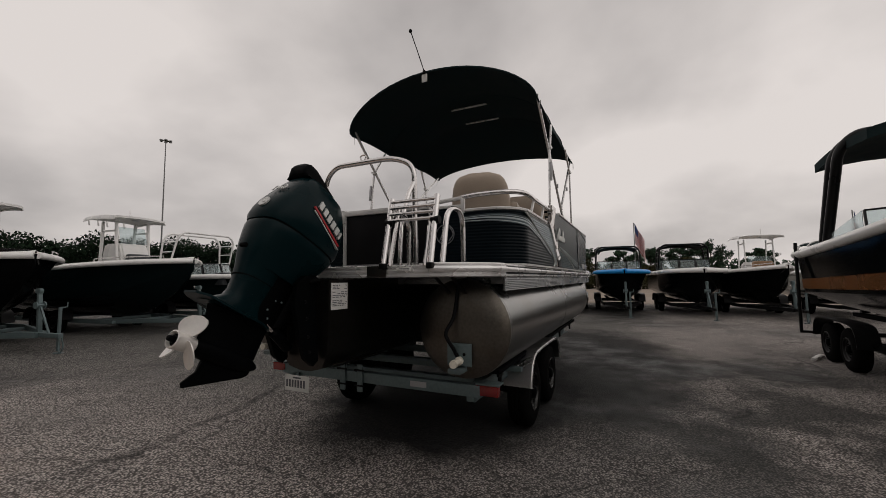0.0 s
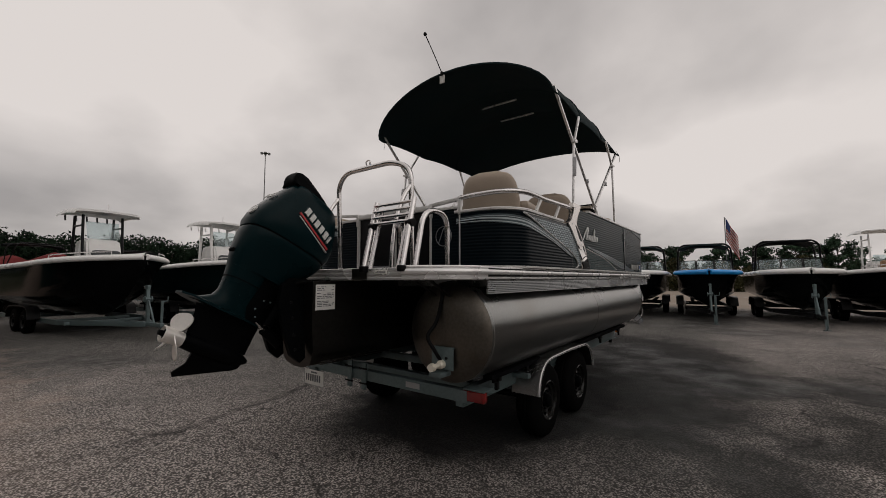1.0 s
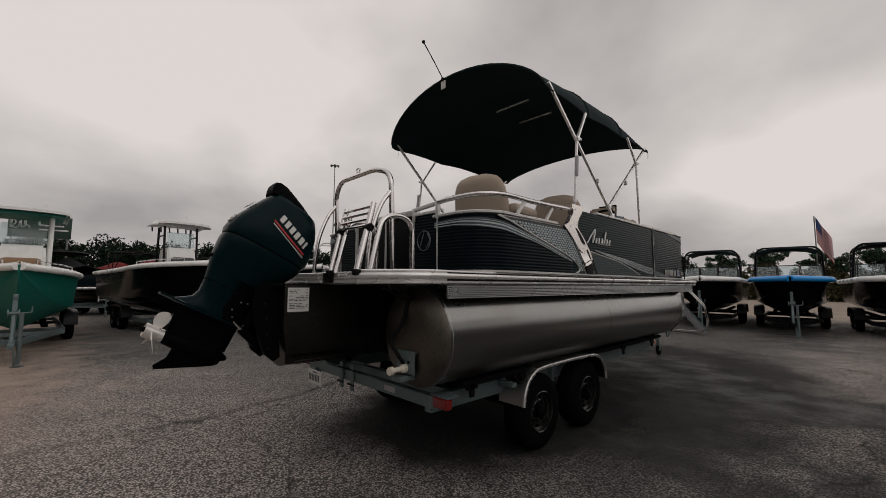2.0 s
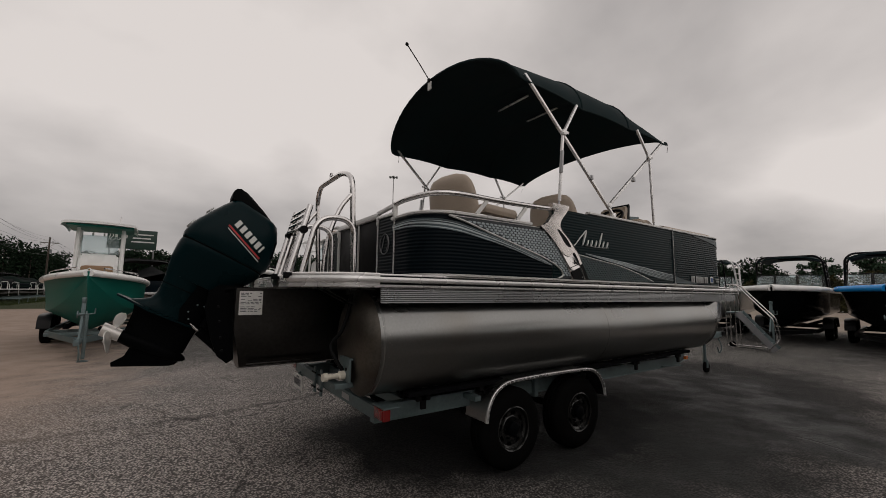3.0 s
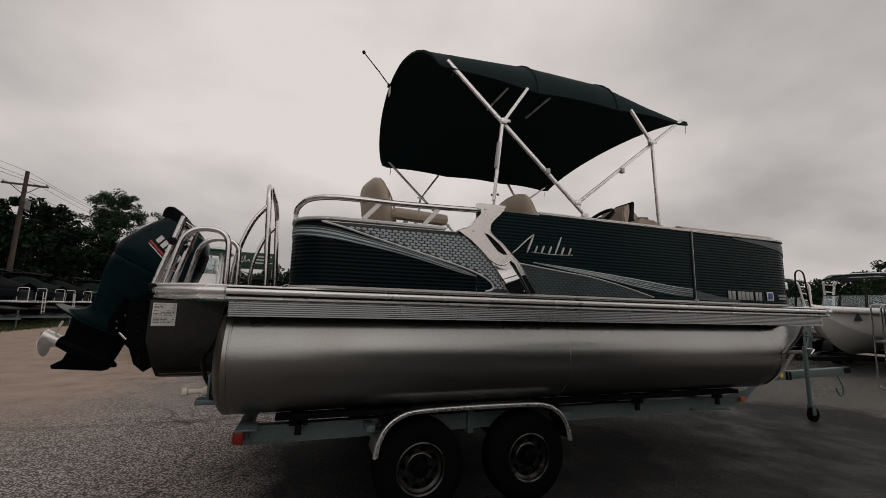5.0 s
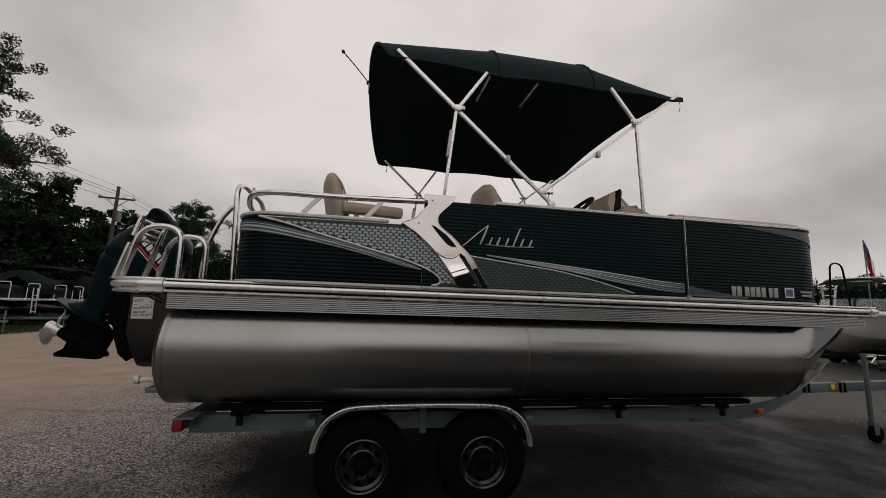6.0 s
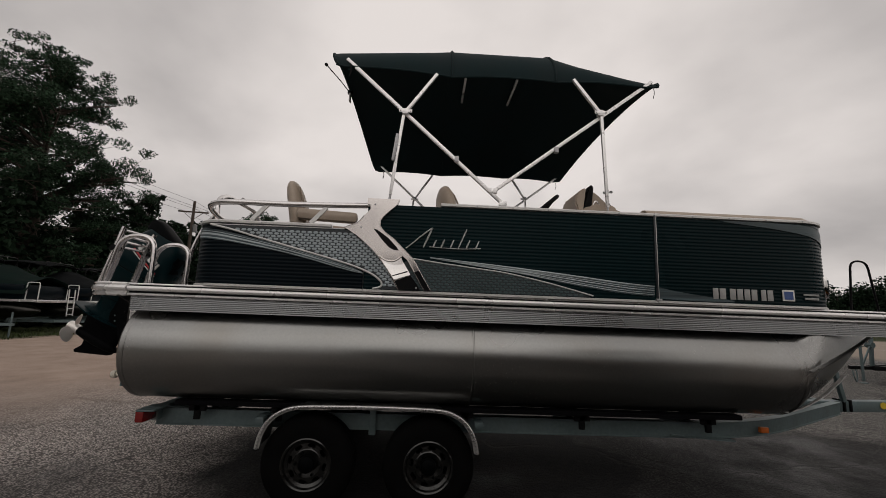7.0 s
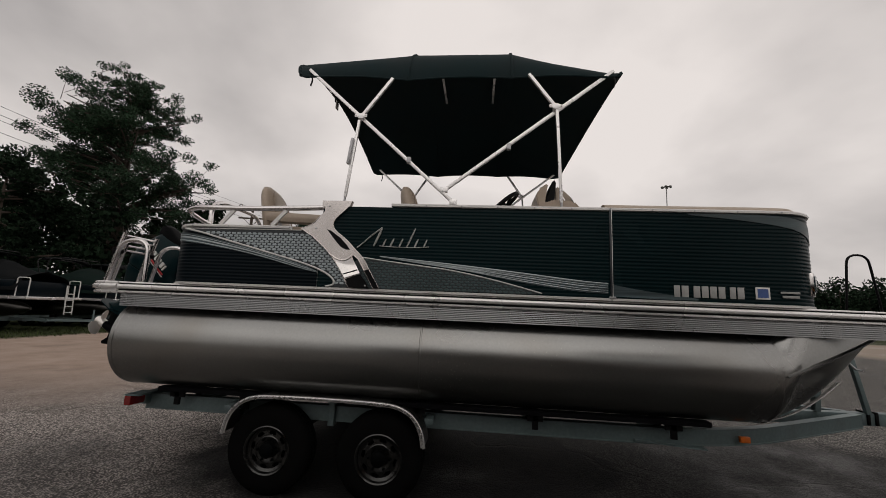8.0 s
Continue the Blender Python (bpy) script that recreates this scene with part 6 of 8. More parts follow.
# fenders
FEN = [(1.952, 0.455), (1.972, 0.55), (2.02, 0.64), (2.10, 0.705), (2.22, 0.742), (2.48, 0.752), (2.74, 0.754), (3.0, 0.752), (3.26, 0.742), (3.38, 0.705), (3.46, 0.64), (3.508, 0.55), (3.528, 0.455)]
fpts = [Vector((p.x, 0, p.z)) for p in spline([(x, 0, z) for x, z in FEN], 4)]
for s in (-1, 1):
    y0, y1 = YC + s * 0.93, YC + s * 1.195
    bm = B()
    sheet(bm, [[(p.x, y0, p.z), (p.x, (y0 + y1) / 2, p.z), (p.x, y1, p.z)] for p in fpts], 0.004, (0, 0, -1))
    fender = part("fender", bm, M_DIAMOND, trailer, "diamond plate tandem fender", smooth=50)
    bm = B()
    tube(bm, [(p.x, y1, p.z - 0.006) for p in fpts], 0.013, 10)
    dirs = [(fpts[min(i + 1, len(fpts) - 1)] - fpts[max(i - 1, 0)]).normalized() for i in range(len(fpts))]
    inner = [p + Vector((d.z, 0, -d.x)) * 0.024 for p, d in zip(fpts, dirs)]
    sheet(bm, [[(p.x, y1 + s * 0.003, p.z), (q.x, y1 + s * 0.001, q.z)] for p, q in zip(fpts, inner)], 0.004, (0, -s, 0))
    part("rolled_edge", bm, M_EDGE, fender, "bright rolled fender edge")
    bm = B()
    length = 0.0
    k = 0
    for a, b in zip(fpts, fpts[1:]):
        d = (b - a).normalized()
        nrm = Vector((-d.z, 0, d.x)) * (1 if d.x >= 0 else 1)
        seg = (b - a).length
        while length < seg:
            q = a + d * length
            for j in range(9):
                yy = y0 + (y1 - y0) * (j + 0.5) / 9
                lean = 1 if (k + j) % 2 else -1
                ex, ey = d * 0.011, Vector((0, 0.011 * lean, 0))
                cross = (d * 0.0035 - Vector((0, 0.0035 * lean, 0)))
                c = q + Vector((0, yy, 0))
                up = nrm * 0.0025
                vs = [bm.verts.new(c + ex + ey), bm.verts.new(c + cross + up), bm.verts.new(c - ex - ey), bm.verts.new(c - cross + up)]
                bm.faces.new(vs)
            for j in range(1):
                lean = 1 if k % 2 else -1
                c = q + Vector((0, y1 + s * 0.0135, 0)) - nrm * 0.006
                along, thin, up = d * 0.008 + nrm * (0.008 * lean), d * 0.003 - nrm * (0.003 * lean), Vector((0, s * 0.004, 0))
                bm.faces.new([bm.verts.new(c + along), bm.verts.new(c + thin + up), bm.verts.new(c - along), bm.verts.new(c - thin + up)])
            k += 1
            length += 0.024
        length -= seg
    tagged(part("raised_treads", bm, M_DIAMOND, fender, smooth=0), kind="stuff")
    for x in (1.93, 3.55):
        bm = B()
        box(bm, (x - 0.03, min(YC + s * 0.93, YC + s * 1.12), 0.60), (x + 0.03, max(YC + s * 0.93, YC + s * 1.12), 0.64), 0.004)
        part("fender_step", bm, M_GALV, fender)
    bm = B()
    box(bm, (2.715, min(y0, YC + s * 1.0), 0.50), (2.765, max(y0, YC + s * 1.0), 0.72), 0.004)
    part("fender_stay", bm, M_GALV, fender)


def road_wheel(parent, x, yface, s, r=0.335, width=0.20, rim=0.180, name="wheel", metal=None):
    """A wheel whose outer face looks along s in y."""
    bm = B()
    w = width
    prof = [(-w, rim), (-w - 0.005, rim + 0.03), (-w - 0.006, r - 0.07), (-w + 0.012, r - 0.018), (-w + 0.035, r), (-w + 0.07, r), (-w + 0.075, r - 0.008), (-w + 0.085, r - 0.008), (-w + 0.09, r + 0.001), (-0.09, r + 0.001), (-0.085, r - 0.008), (-0.075, r - 0.008), (-0.07, r), (-0.035, r), (-0.012, r - 0.018), (0.006, r - 0.07), (0.005, rim + 0.03), (0.0, rim)]
    disc(bm, (x, yface, r - 0.005), (0, s, 0), prof + prof[:1], 40, False)
    wheel = part(name, bm, M_RUBBER, parent, "road wheel with black tyre")
    bm = B()
    disc(bm, (x, yface, r - 0.005), (0, s, 0), [(-0.16, rim - 0.002), (-0.004, rim - 0.002), (0.004, rim + 0.004), (0.008, rim - 0.004), (0.002, rim - 0.014), (-0.02, rim - 0.020), (-0.03, rim - 0.040), (-0.16, rim - 0.050)], 36, False)
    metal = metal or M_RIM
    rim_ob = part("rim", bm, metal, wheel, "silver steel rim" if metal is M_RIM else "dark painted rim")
    c = Vector((x, yface, r - 0.005))
    bm = B()
    disc(bm, c, (0, s, 0), [(-0.052, 0.0), (-0.052, 0.112), (-0.036, 0.112), (-0.026, 0.096), (-0.030, 0.072), (-0.036, 0.056), (-0.034, 0.0)], 32)
    for k in range(8):
        # web between two openings, broad at its foot and at the rim
        a = 2 * math.pi * k / 8 + 0.2
        u, v = Vector((math.cos(a), 0, math.sin(a))), Vector((-math.sin(a), 0, math.cos(a)))
        outline_ = [(0.100, -0.044), (0.120, -0.018), (0.146, -0.042), (0.146, 0.042), (0.120, 0.018), (0.100, 0.044)]
        front_ = [c + u * p + v * q + Vector((0, -s * (0.030 + (p - 0.104) * 0.1), 0)) for p, q in outline_]
        rings(bm, [front_, [p - Vector((0, s * 0.012, 0)) for p in front_]])
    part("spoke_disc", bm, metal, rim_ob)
    bm = B()
    disc(bm, (x, yface, r - 0.005), (0, s, 0), [(-0.13, 0.0), (-0.13, rim - 0.05), (-0.09, rim - 0.05), (-0.09, 0.0)], 24)
    part("brake_drum", bm, M_ENGINE_DULL, rim_ob)
    bm = B()
    disc(bm, (x, yface, r - 0.005), (0, s, 0), [(-0.06, 0.050), (-0.03, 0.060), (0.006, 0.056), (0.016, 0.044), (0.020, 0.0)], 20)
    for k in range(6):
        a = 2 * math.pi * k / 6
        disc(bm, c + Vector((math.cos(a), 0, math.sin(a))) * 0.082 + Vector((0, -s * 0.034, 0)), (0, s, 0), [(0, 0.011), (0.018, 0.010), (0.022, 0.005)], 8)
    part("hub", bm, M_ENGINE_DULL, rim_ob, "black hub cap and lug nuts")
    return wheel


for s in (-1, 1):
    for x in (2.30, 3.18):
        road_wheel(trailer, x, YC + s * 1.145, s)
for x in (2.30, 3.18):
    bm = B()
    tube(bm, [(x, YC - 0.95, 0.33), (x, YC + 0.95, 0.33)], 0.035, 10)
    part("axle", bm, M_BLACK, trailer)
# winch stand, jack, markers, mud flap
bm = B()
beam(bm, (7.10, YC - 0.05, 0.67), (7.16, YC - 0.05, 1.42), 0.05, 0.06, 0.004, up=(0, 1, 0))
beam(bm, (6.80, YC - 0.05, 0.67), (7.10, YC - 0.05, 1.02), 0.05, 0.05, 0.004, up=(0, 1, 0))
beam(bm, (7.55, YC - 0.05, 0.67), (7.42, YC - 0.05, 1.30), 0.04, 0.04, 0.004, up=(0, 1, 0))
beam(bm, (7.14, YC - 0.05, 1.30), (7.44, YC - 0.05, 1.28), 0.05, 0.05, 0.004, up=(0, 1, 0))
stand = part("winch_stand", bm, M_GALV, trailer)
bm = B()
disc(bm, (7.28, YC - 0.14, 1.20), (0, 1, 0), [(0, 0.07), (0.01, 0.075), (0.012, 0.03), (0.10, 0.03), (0.102, 0.075), (0.112, 0.07)], 18)
tube(bm, [(7.28, YC - 0.15, 1.20), (7.38, YC - 0.18, 1.08), (7.38, YC - 0.24, 1.08)], 0.010, 8)
part("winch", bm, M_CASTING, stand, "grey hand winch with strap")
bm = B()
tube(bm, [(8.42, YC - 0.12, 0.20), (8.42, YC - 0.12, 1.05)], 0.028, 12)
jack = part("tongue_jack", bm, M_GALV, trailer)
bm = B()
tube(bm, [(8.42, YC - 0.12, 1.02), (8.42, YC - 0.22, 1.02), (8.42, YC - 0.24, 1.02), (8.34, YC - 0.24, 0.95), (8.34, YC - 0.30, 0.95)], 0.009, 8)
part("crank", bm, M_STEEL, jack)
bm = B()
disc(bm, (8.46, YC - 0.145, 0.095), (0, 1, 0), [(0, 0.02), (0, 0.095), (0.05, 0.095), (0.05, 0.02)], 24)
part("jack_wheel", bm, M_RUBBER, jack, "black jack wheel")
bm = B()
box(bm, (8.40, YC - 0.155, 0.09), (8.48, YC - 0.148, 0.24), 0.003)
box(bm, (8.40, YC - 0.092, 0.09), (8.48, YC - 0.085, 0.24), 0.003)
part("jack_fork", bm, M_GALV, jack)
bm = B()
disc(bm, (7.98, YC - 0.051, 0.64), (0, -1, 0), [(0, 0.035), (0.004, 0.035), (0.005, 0.02)], 16)
part("warning_sticker", bm, M_YELLOW, tongue)
for x in (7.55, 7.62, 8.10, 8.17):
    bm = B()
    box(bm, (x - 0.012, YC - 0.06, 0.57), (x + 0.012, YC + 0.06, 0.69), 0.003)
    part("clamp_plate", bm, M_BLACK, tongue)
bm = B()
box(bm, (5.905, YC - FY + 0.03, 0.565), (5.975, YC - FY + 0.062, 0.61), 0.006, None)
part("side_marker", bm, M_AMBER, trailer, "small amber marker light")
for s in (-1, 1):
    bm = B()
    beam(bm, (5.10, YC + s * 0.94, 0.555), (5.62, YC + s * 0.94, 0.52), 0.10, 0.012)
    part("step_plate", bm, M_GALV, trailer)

# ---- other boats in the yard ----
M_HULL_BLACK = material("glossy_black_gelcoat", (0.003, 0.0036, 0.004), 0.14, 0.0, 0.1, 1, 40, spec=0.05, rough_vary=0.04)
M_HULL_NAVY = material("dark_slate_gelcoat", (0.004, 0.009, 0.010), 0.16, 0.0, 0.1, 1, 40, spec=0.07, rough_vary=0.04)
M_HULL_GREEN = material("sea_green_gelcoat", (0.010, 0.135, 0.105), 0.38, 0.0, 0.08, 1, 40, rough_vary=0.04, spec=0.15)
M_HULL_WHITE = material("pearl_white_gelcoat", (0.62, 0.61, 0.58), 0.2, 0.0, 0.05, 1, 40, coat=0.3, rough_vary=0.04)
M_BLUE = material("bright_blue_gelcoat", (0.012, 0.28, 0.72), 0.22, 0.0, 0.06, 1, 40, coat=0.3)
M_COPPER = material("copper_hull_band", (0.26, 0.095, 0.02), 0.3, 0.5, 0.1, 1, 40)
M_TAN = material("tan_seat_vinyl", (0.30, 0.17, 0.085), 0.5, 0.0, 0.1, 4, 60)
M_DARKSEAT = material("charcoal_seat_vinyl", (0.05, 0.055, 0.06), 0.5, 0.0, 0.1, 4, 60)
M_BLACKTUBE = material("black_powder_coated_tube", (0.005, 0.005, 0.0055), 0.35, spec=0.2)
M_TRAILER_BLACK = material("black_trailer_paint", (0.006, 0.006, 0.0065), 0.35, 0.0, 0.2, 3, 40, spec=0.2)
M_TARP = material("dark_green_boat_cover", (0.005, 0.012, 0.010), 0.75, 0.0, 0.25, 2, 60, 0.002, spec=0.06)
M_TARP_BLACK = material("black_boat_cover", (0.005, 0.006, 0.0065), 0.75, 0.0, 0.25, 2, 60, 0.002, spec=0.06)
M_TARP_RED = material("maroon_boat_cover", (0.16, 0.025, 0.025), 0.75, 0.0, 0.2, 2, 60, 0.002, spec=0.06)
M_WHITE_METAL = material("white_ladder_paint", (0.62, 0.62, 0.60), 0.4, 0.2, 0.08, 5, 60)


def hull_shape(L, W, D, kz, blunt, rake, full=0.60, rise=0.30, bend=2.0):
    """Half sections from the bow (u = 0) to the stern: rows of x and points (y, z) from keel to sheer."""
    rows = []
    for k in range(23):
        u = (k / 22) ** 1.35
        f = min(1.0, u / full)
        b = W / 2 * (1 - (1 - f) ** blunt)
        b = max(b, 0.02)
        zs = kz + D + rise * (1 - u) ** bend
        zk = kz + (D * 0.92) * max(0.0, 1 - u / rake) ** 2.0
        zk = min(zk, zs - 0.12)
        bc = b * (0.50 + 0.42 * min(1.0, u / 0.5) ** 0.8)
        zc = zk + (zs - zk) * (0.36 + 0.16 * max(0.0, 1 - u / 0.4))
        pts = [(0.0, zk), (bc * 0.5, zk + (zc - zk) * 0.42), (bc, zc), (bc + 0.015, zc + 0.02)]
        for t in (0.3, 0.55, 0.78, 1.0):
            pts.append((bc + (b - bc) * t ** (1.0 + 0.9 * max(0.0, 1 - u / 0.5)), zc + 0.02 + (zs - zc - 0.02) * t))
        rows.append((-u * L, pts))
    return rows


def sheer_line(rows, s, out=0.0, up=0.0):
    return [Vector((x, s * (p[-1][0] + out), p[-1][1] + up)) for x, p in rows]


def yard_trailer(parent, L, W, kz, m, reach=1.0, rail_h=0.36, guides=False, axle=0.58, track=0.0):
    """A bunk trailer under a boat whose bow tip is at x = 0."""
    for s in (-1, 1):
        bm = B()
        for a, b in zip(*(lambda q: (q, q[1:]))([(-L * 0.98, s * W * 0.36, rail_h), (-L * 0.30, s * W * 0.36, rail_h), (reach * 0.35, s * 0.06, rail_h + 0.02)])):
            beam(bm, a, b, 0.07, 0.12, 0.006)
        part("frame_rail", bm, m, parent)
        bm = B()
        beam(bm, (-L * 0.95, s * W * 0.22, kz + 0.0), (-L * 0.35, s * W * 0.22, kz + 0.0), 0.12, 0.07, 0.01)
        part("bunk", bm, M_BUNK, parent)
        bm = B()
        pts = spline([(-L * axle + x, 0, z) for x, z in ((-0.92, 0.42), (-0.86, 0.62), (-0.66, 0.74), (0.0, 0.76), (0.66, 0.74), (0.86, 0.62), (0.92, 0.42))], 4)
        sheet(bm, [[(p.x, s * (W * 0.38 + track), p.z), (p.x, s * (W * 0.38 + 0.27 + track), p.z)] for p in pts], 0.02, (0, 0, -1))
        part("fender", bm, M_TRAILER_BLACK, parent)
        for dx in (-0.42, 0.42):
            road_wheel(parent, -L * axle + dx, s * (W * 0.38 + 0.22 + track), s, metal=M_TRAILER_BLACK)
        if guides:
            bm = B()
            tube(bm, [(-L * 0.97, s * (W * 0.5 + 0.06), rail_h - 0.02), (-L * 0.97, s * (W * 0.5 + 0.06), 2.15)], 0.03, 10)
            beam(bm, (-L * 0.97, s * W * 0.34, rail_h), (-L * 0.97, s * (W * 0.5 + 0.08), rail_h), 0.05, 0.05, 0.004)
            part("guide_post", bm, M_BLACKTUBE, parent, "black upright guide post")
    for x in (-L * 0.97, -L * 0.75, -L * 0.4, -L * 0.25):
        bm = B()
        box(bm, (x - 0.03, -W * 0.36, rail_h - 0.05), (x + 0.03, W * 0.36, rail_h + 0.03), 0.004)
        part("cross_member", bm, m, parent)
    bm = B()
    beam(bm, (-0.6, 0, rail_h + 0.02), (reach, 0, rail_h + 0.02), 0.09, 0.09, 0.006)
    part("tongue", bm, m, parent)
    bm = B()
    beam(bm, (reach * 0.30, 0, rail_h), (reach * 0.22, 0, kz + 0.80), 0.07, 0.07, 0.005, up=(0, 1, 0))
    box(bm, (reach * 0.12, -0.035, kz + 0.70), (reach * 0.30, 0.035, kz + 0.79), 0.015)
    beam(bm, (reach * 0.62, 0, rail_h + 0.05), (reach * 0.27, 0, kz + 0.45), 0.035, 0.035, 0.004, up=(0, 1, 0))
    disc(bm, (reach * 0.28, -0.09, kz + 0.45), (0, 1, 0), [(0, 0.02), (0, 0.075), (0.02, 0.075), (0.02, 0.035), (0.14, 0.035), (0.14, 0.075), (0.16, 0.075), (0.16, 0.02)], 16)
    part("winch_post", bm, M_GALV, parent, "grey winch post with bow stop")
    bm = B()
    tube(bm, [(reach * 0.75, 0.10, 0.05), (reach * 0.75, 0.10, 0.95)], 0.032, 10)
    disc(bm, (reach * 0.75, 0.10, 0.0), (0, 0, 1), [(0, 0.09), (0.015, 0.09), (0.03, 0.03)], 14)
    tube(bm, [(reach * 0.75, 0.10, 0.93), (reach * 0.75, 0.22, 0.95), (reach * 0.75, 0.22, 1.05)], 0.012, 8)
    part("tongue_jack", bm, M_GALV, parent, "grey tongue jack")
    bm = B()
    tube(bm, spline([(reach * 0.98, 0.03, rail_h), (reach * 0.98, 0.06, 0.15), (reach * 0.90, 0.05, 0.03), (reach * 0.86, 0.04, 0.22), (reach * 0.88, 0.03, rail_h)], 5), 0.014, 6)
    part("safety_chain", bm, M_GALV, parent)


def yard_boat(name, label, L, W, D, kz, hull, top, kind, frame_m=M_BLACKTUBE, trailer_m=M_TRAILER_BLACK, seat=M_DARKSEAT, blunt=2.3, rake=0.34, reach=1.0, canvas=M_CANVAS, band=None, guides=False, group="boats on trailers in the yard", roof_under=None, helm=0.38, full=0.60, screen=0.36, arch=0.50, arch_h=1.18, axle=0.58, track=0.0, rise=None, bend=2.0, shell=False, top_w=0.76, top_l=1.65, light=False):
    rise = (0.05 if kind == "tower" else 0.20) if rise is None else rise
    ob = thing(name, label, "boat", (0, 0, 0), group)
    rows = hull_shape(L, W, D, kz, blunt, rake, full, rise, bend)
    bm = B()
    rings(bm, [[(x, y, z) for y, z in p] + [(x, -y, z) for y, z in p[:0:-1]] for x, p in rows])
    part("hull", bm, hull, ob, smooth=30)
    for s in (-1, 1):
        line = sheer_line(rows, s, 0.012, -0.02)
        bm = B()
        tube(bm, [v - Vector((0, 0, 0.02)) for v in line], 0.085 if kind == "tower" else 0.068, 10)
        part("rub_rail", bm, top, ob)
        if band:
            bm = B()
            grid = []
            for x, p in rows[4:]:
                a, b = p[3], p[4]
                grid.append([(x, s * (a[0] + 0.012), a[1] + 0.06), (x, s * (b[0] + 0.012), b[1] + 0.02)])
            sheet(bm, grid, 0.004, (0, s, 0))
            part("hull_band", bm, band, ob, "copper brown hull band")
    # foredeck and gunwale cap, crowned, with an open cockpit inside
    bm = B()
    for i in range(len(rows) - 1):
        (xa, pa), (xb, pb) = rows[i], rows[i + 1]
        for s in (-1, 1):
            def cap(x, p):
                b, z = p[-1]
                inn = max(0.0, b - (0.22 if -x / L > 0.06 else 9))
                return [Vector((x, s * b, z)), Vector((x, s * (b * 0.94 + inn * 0.06), z + 0.045)), Vector((x, s * inn, z + 0.06 if inn else z + 0.085)), Vector((x, s * inn, z - 0.25 if inn else z + 0.085))]
            qa, qb = cap(xa, pa), cap(xb, pb)
            for j in range(3):
                f = [qa[j], qa[j + 1], qb[j + 1], qb[j]]
                if len({tuple(round(c, 5) for c in v) for v in f}) == 4:
                    bm.faces.new([bm.verts.new(v) for v in f])
    bmesh.ops.remove_doubles(bm, verts=bm.verts, dist=0.0005)
    part("deck_cap", bm, top, ob, smooth=40)
    zs = kz + D
    bm = B()
    box(bm, (-L * 0.96, -W * 0.36, zs - 0.42), (-L * 0.36, W * 0.36, zs - 0.30), 0.03)
    part("cockpit_sole", bm, M_WHITE, ob)
    if kind == "tower":
        # wrapped three-pane windscreen
        xs = -L * screen
        for y0, y1, x0, x1 in ((-W * 0.44, -W * 0.16, xs - 0.40, xs), (-W * 0.14, W * 0.14, xs, xs), (W * 0.16, W * 0.44, xs, xs - 0.40)):
            bm = B()
            g = [[(x0, y0, zs + 0.06), (x1, y1, zs + 0.06)], [(x0 - 0.16, y0 * 0.97, zs + 0.50), (x1 - 0.16, y1 * 0.97, zs + 0.50)]]
            sheet(bm, g, 0.008)
            pane = part("windscreen_pane", bm, M_GLASS, ob, "tinted windscreen pane")
            pane.visible_shadow = False
            bm = B()
            q = [Vector(v) for v in (g[0][0], g[0][1], g[1][1], g[1][0])]
            for a, b in zip(q, q[1:] + q[:1]):
                beam(bm, a, b, 0.028, 0.028, 0.004, up=(1, 0.2, 0))
            part("windscreen_frame", bm, M_BLACKTUBE, pane)
        for s in (-1, 1):
            bm = B()
            g = [[(xs - 0.44, s * W * 0.45, zs + 0.06), (xs - 1.55, s * W * 0.47, zs + 0.06)], [(xs - 0.60, s * W * 0.43, zs + 0.50), (xs - 1.50, s * W * 0.46, zs + 0.26)]]
            sheet(bm, g, 0.008)
            pane = part("side_glass", bm, M_GLASS, ob)
            pane.visible_shadow = False
        # tower arch: two hoops tied together, with a canvas on top
        H = arch_h
        for dx, h in ((0.0, H), (0.12 if shell else 0.34, H - 0.02)):
            bm = B()
            xb = -L * arch - dx * 1.3
            lead = 0.12 + 0.5 * (H - 1.02)
            tube(bm, rounded([(xb, -W * 0.47, zs + 0.05), (xb + lead - dx, -W * 0.44, zs + h * 0.86), (xb + lead + 0.02 - dx, -W * 0.36, zs + h), (xb + lead + 0.02 - dx, W * 0.36, zs + h), (xb + lead - dx, W * 0.44, zs + h * 0.86), (xb, W * 0.47, zs + 0.05)], 0.22, 6), 0.075 if shell else 0.034, 10)
            part("tower_hoop", bm, frame_m, ob, "tower arch tube")
        for s in (-1, 1):
            for t in () if shell else (0.35, 0.6, 0.85):
                bm = B()
                za = zs + 0.05 + (H - 0.19) * t
                x_ = -L * arch + lead * t
                tube(bm, [(x_, s * W * (0.47 - 0.03 * t), za), (x_ - 0.44 - 0.34 * t, s * W * (0.47 - 0.03 * t), za)], 0.02, 8)
                part("tower_tie", bm, frame_m, ob)
        if canvas:
            bm = B()
            grid = [[(-L * arch + (0.8 if shell else 0.25) + lead - (2.2 if shell else 1.6) * i / 6, W * 0.41 * (j / 6 - 0.5) * 2, zs + H - 0.05 + 0.10 * math.sin(math.pi * (0.12 + 0.76 * i / 6)) - 0.14 * abs(j / 3 - 1) ** 3) for j in range(7)] for i in range(7)]
            sheet(bm, grid, 0.16 if shell else 0.05, (0, 0, -1))
            part("tower_canvas", bm, canvas, ob, "dark tower canvas")
        for s in (-1, 1):
            bm = B()
            box(bm, (-L * 0.22, s * W * 0.20 - 0.16, zs - 0.30), (-L * 0.16, s * W * 0.20 + 0.16, zs + 0.14), 0.03)
            part("bow_backrest", bm, seat, ob)
    else:
        xc = -L * helm
        TOP = 1.36 if light else 1.50
        bm = B()
        loops = []
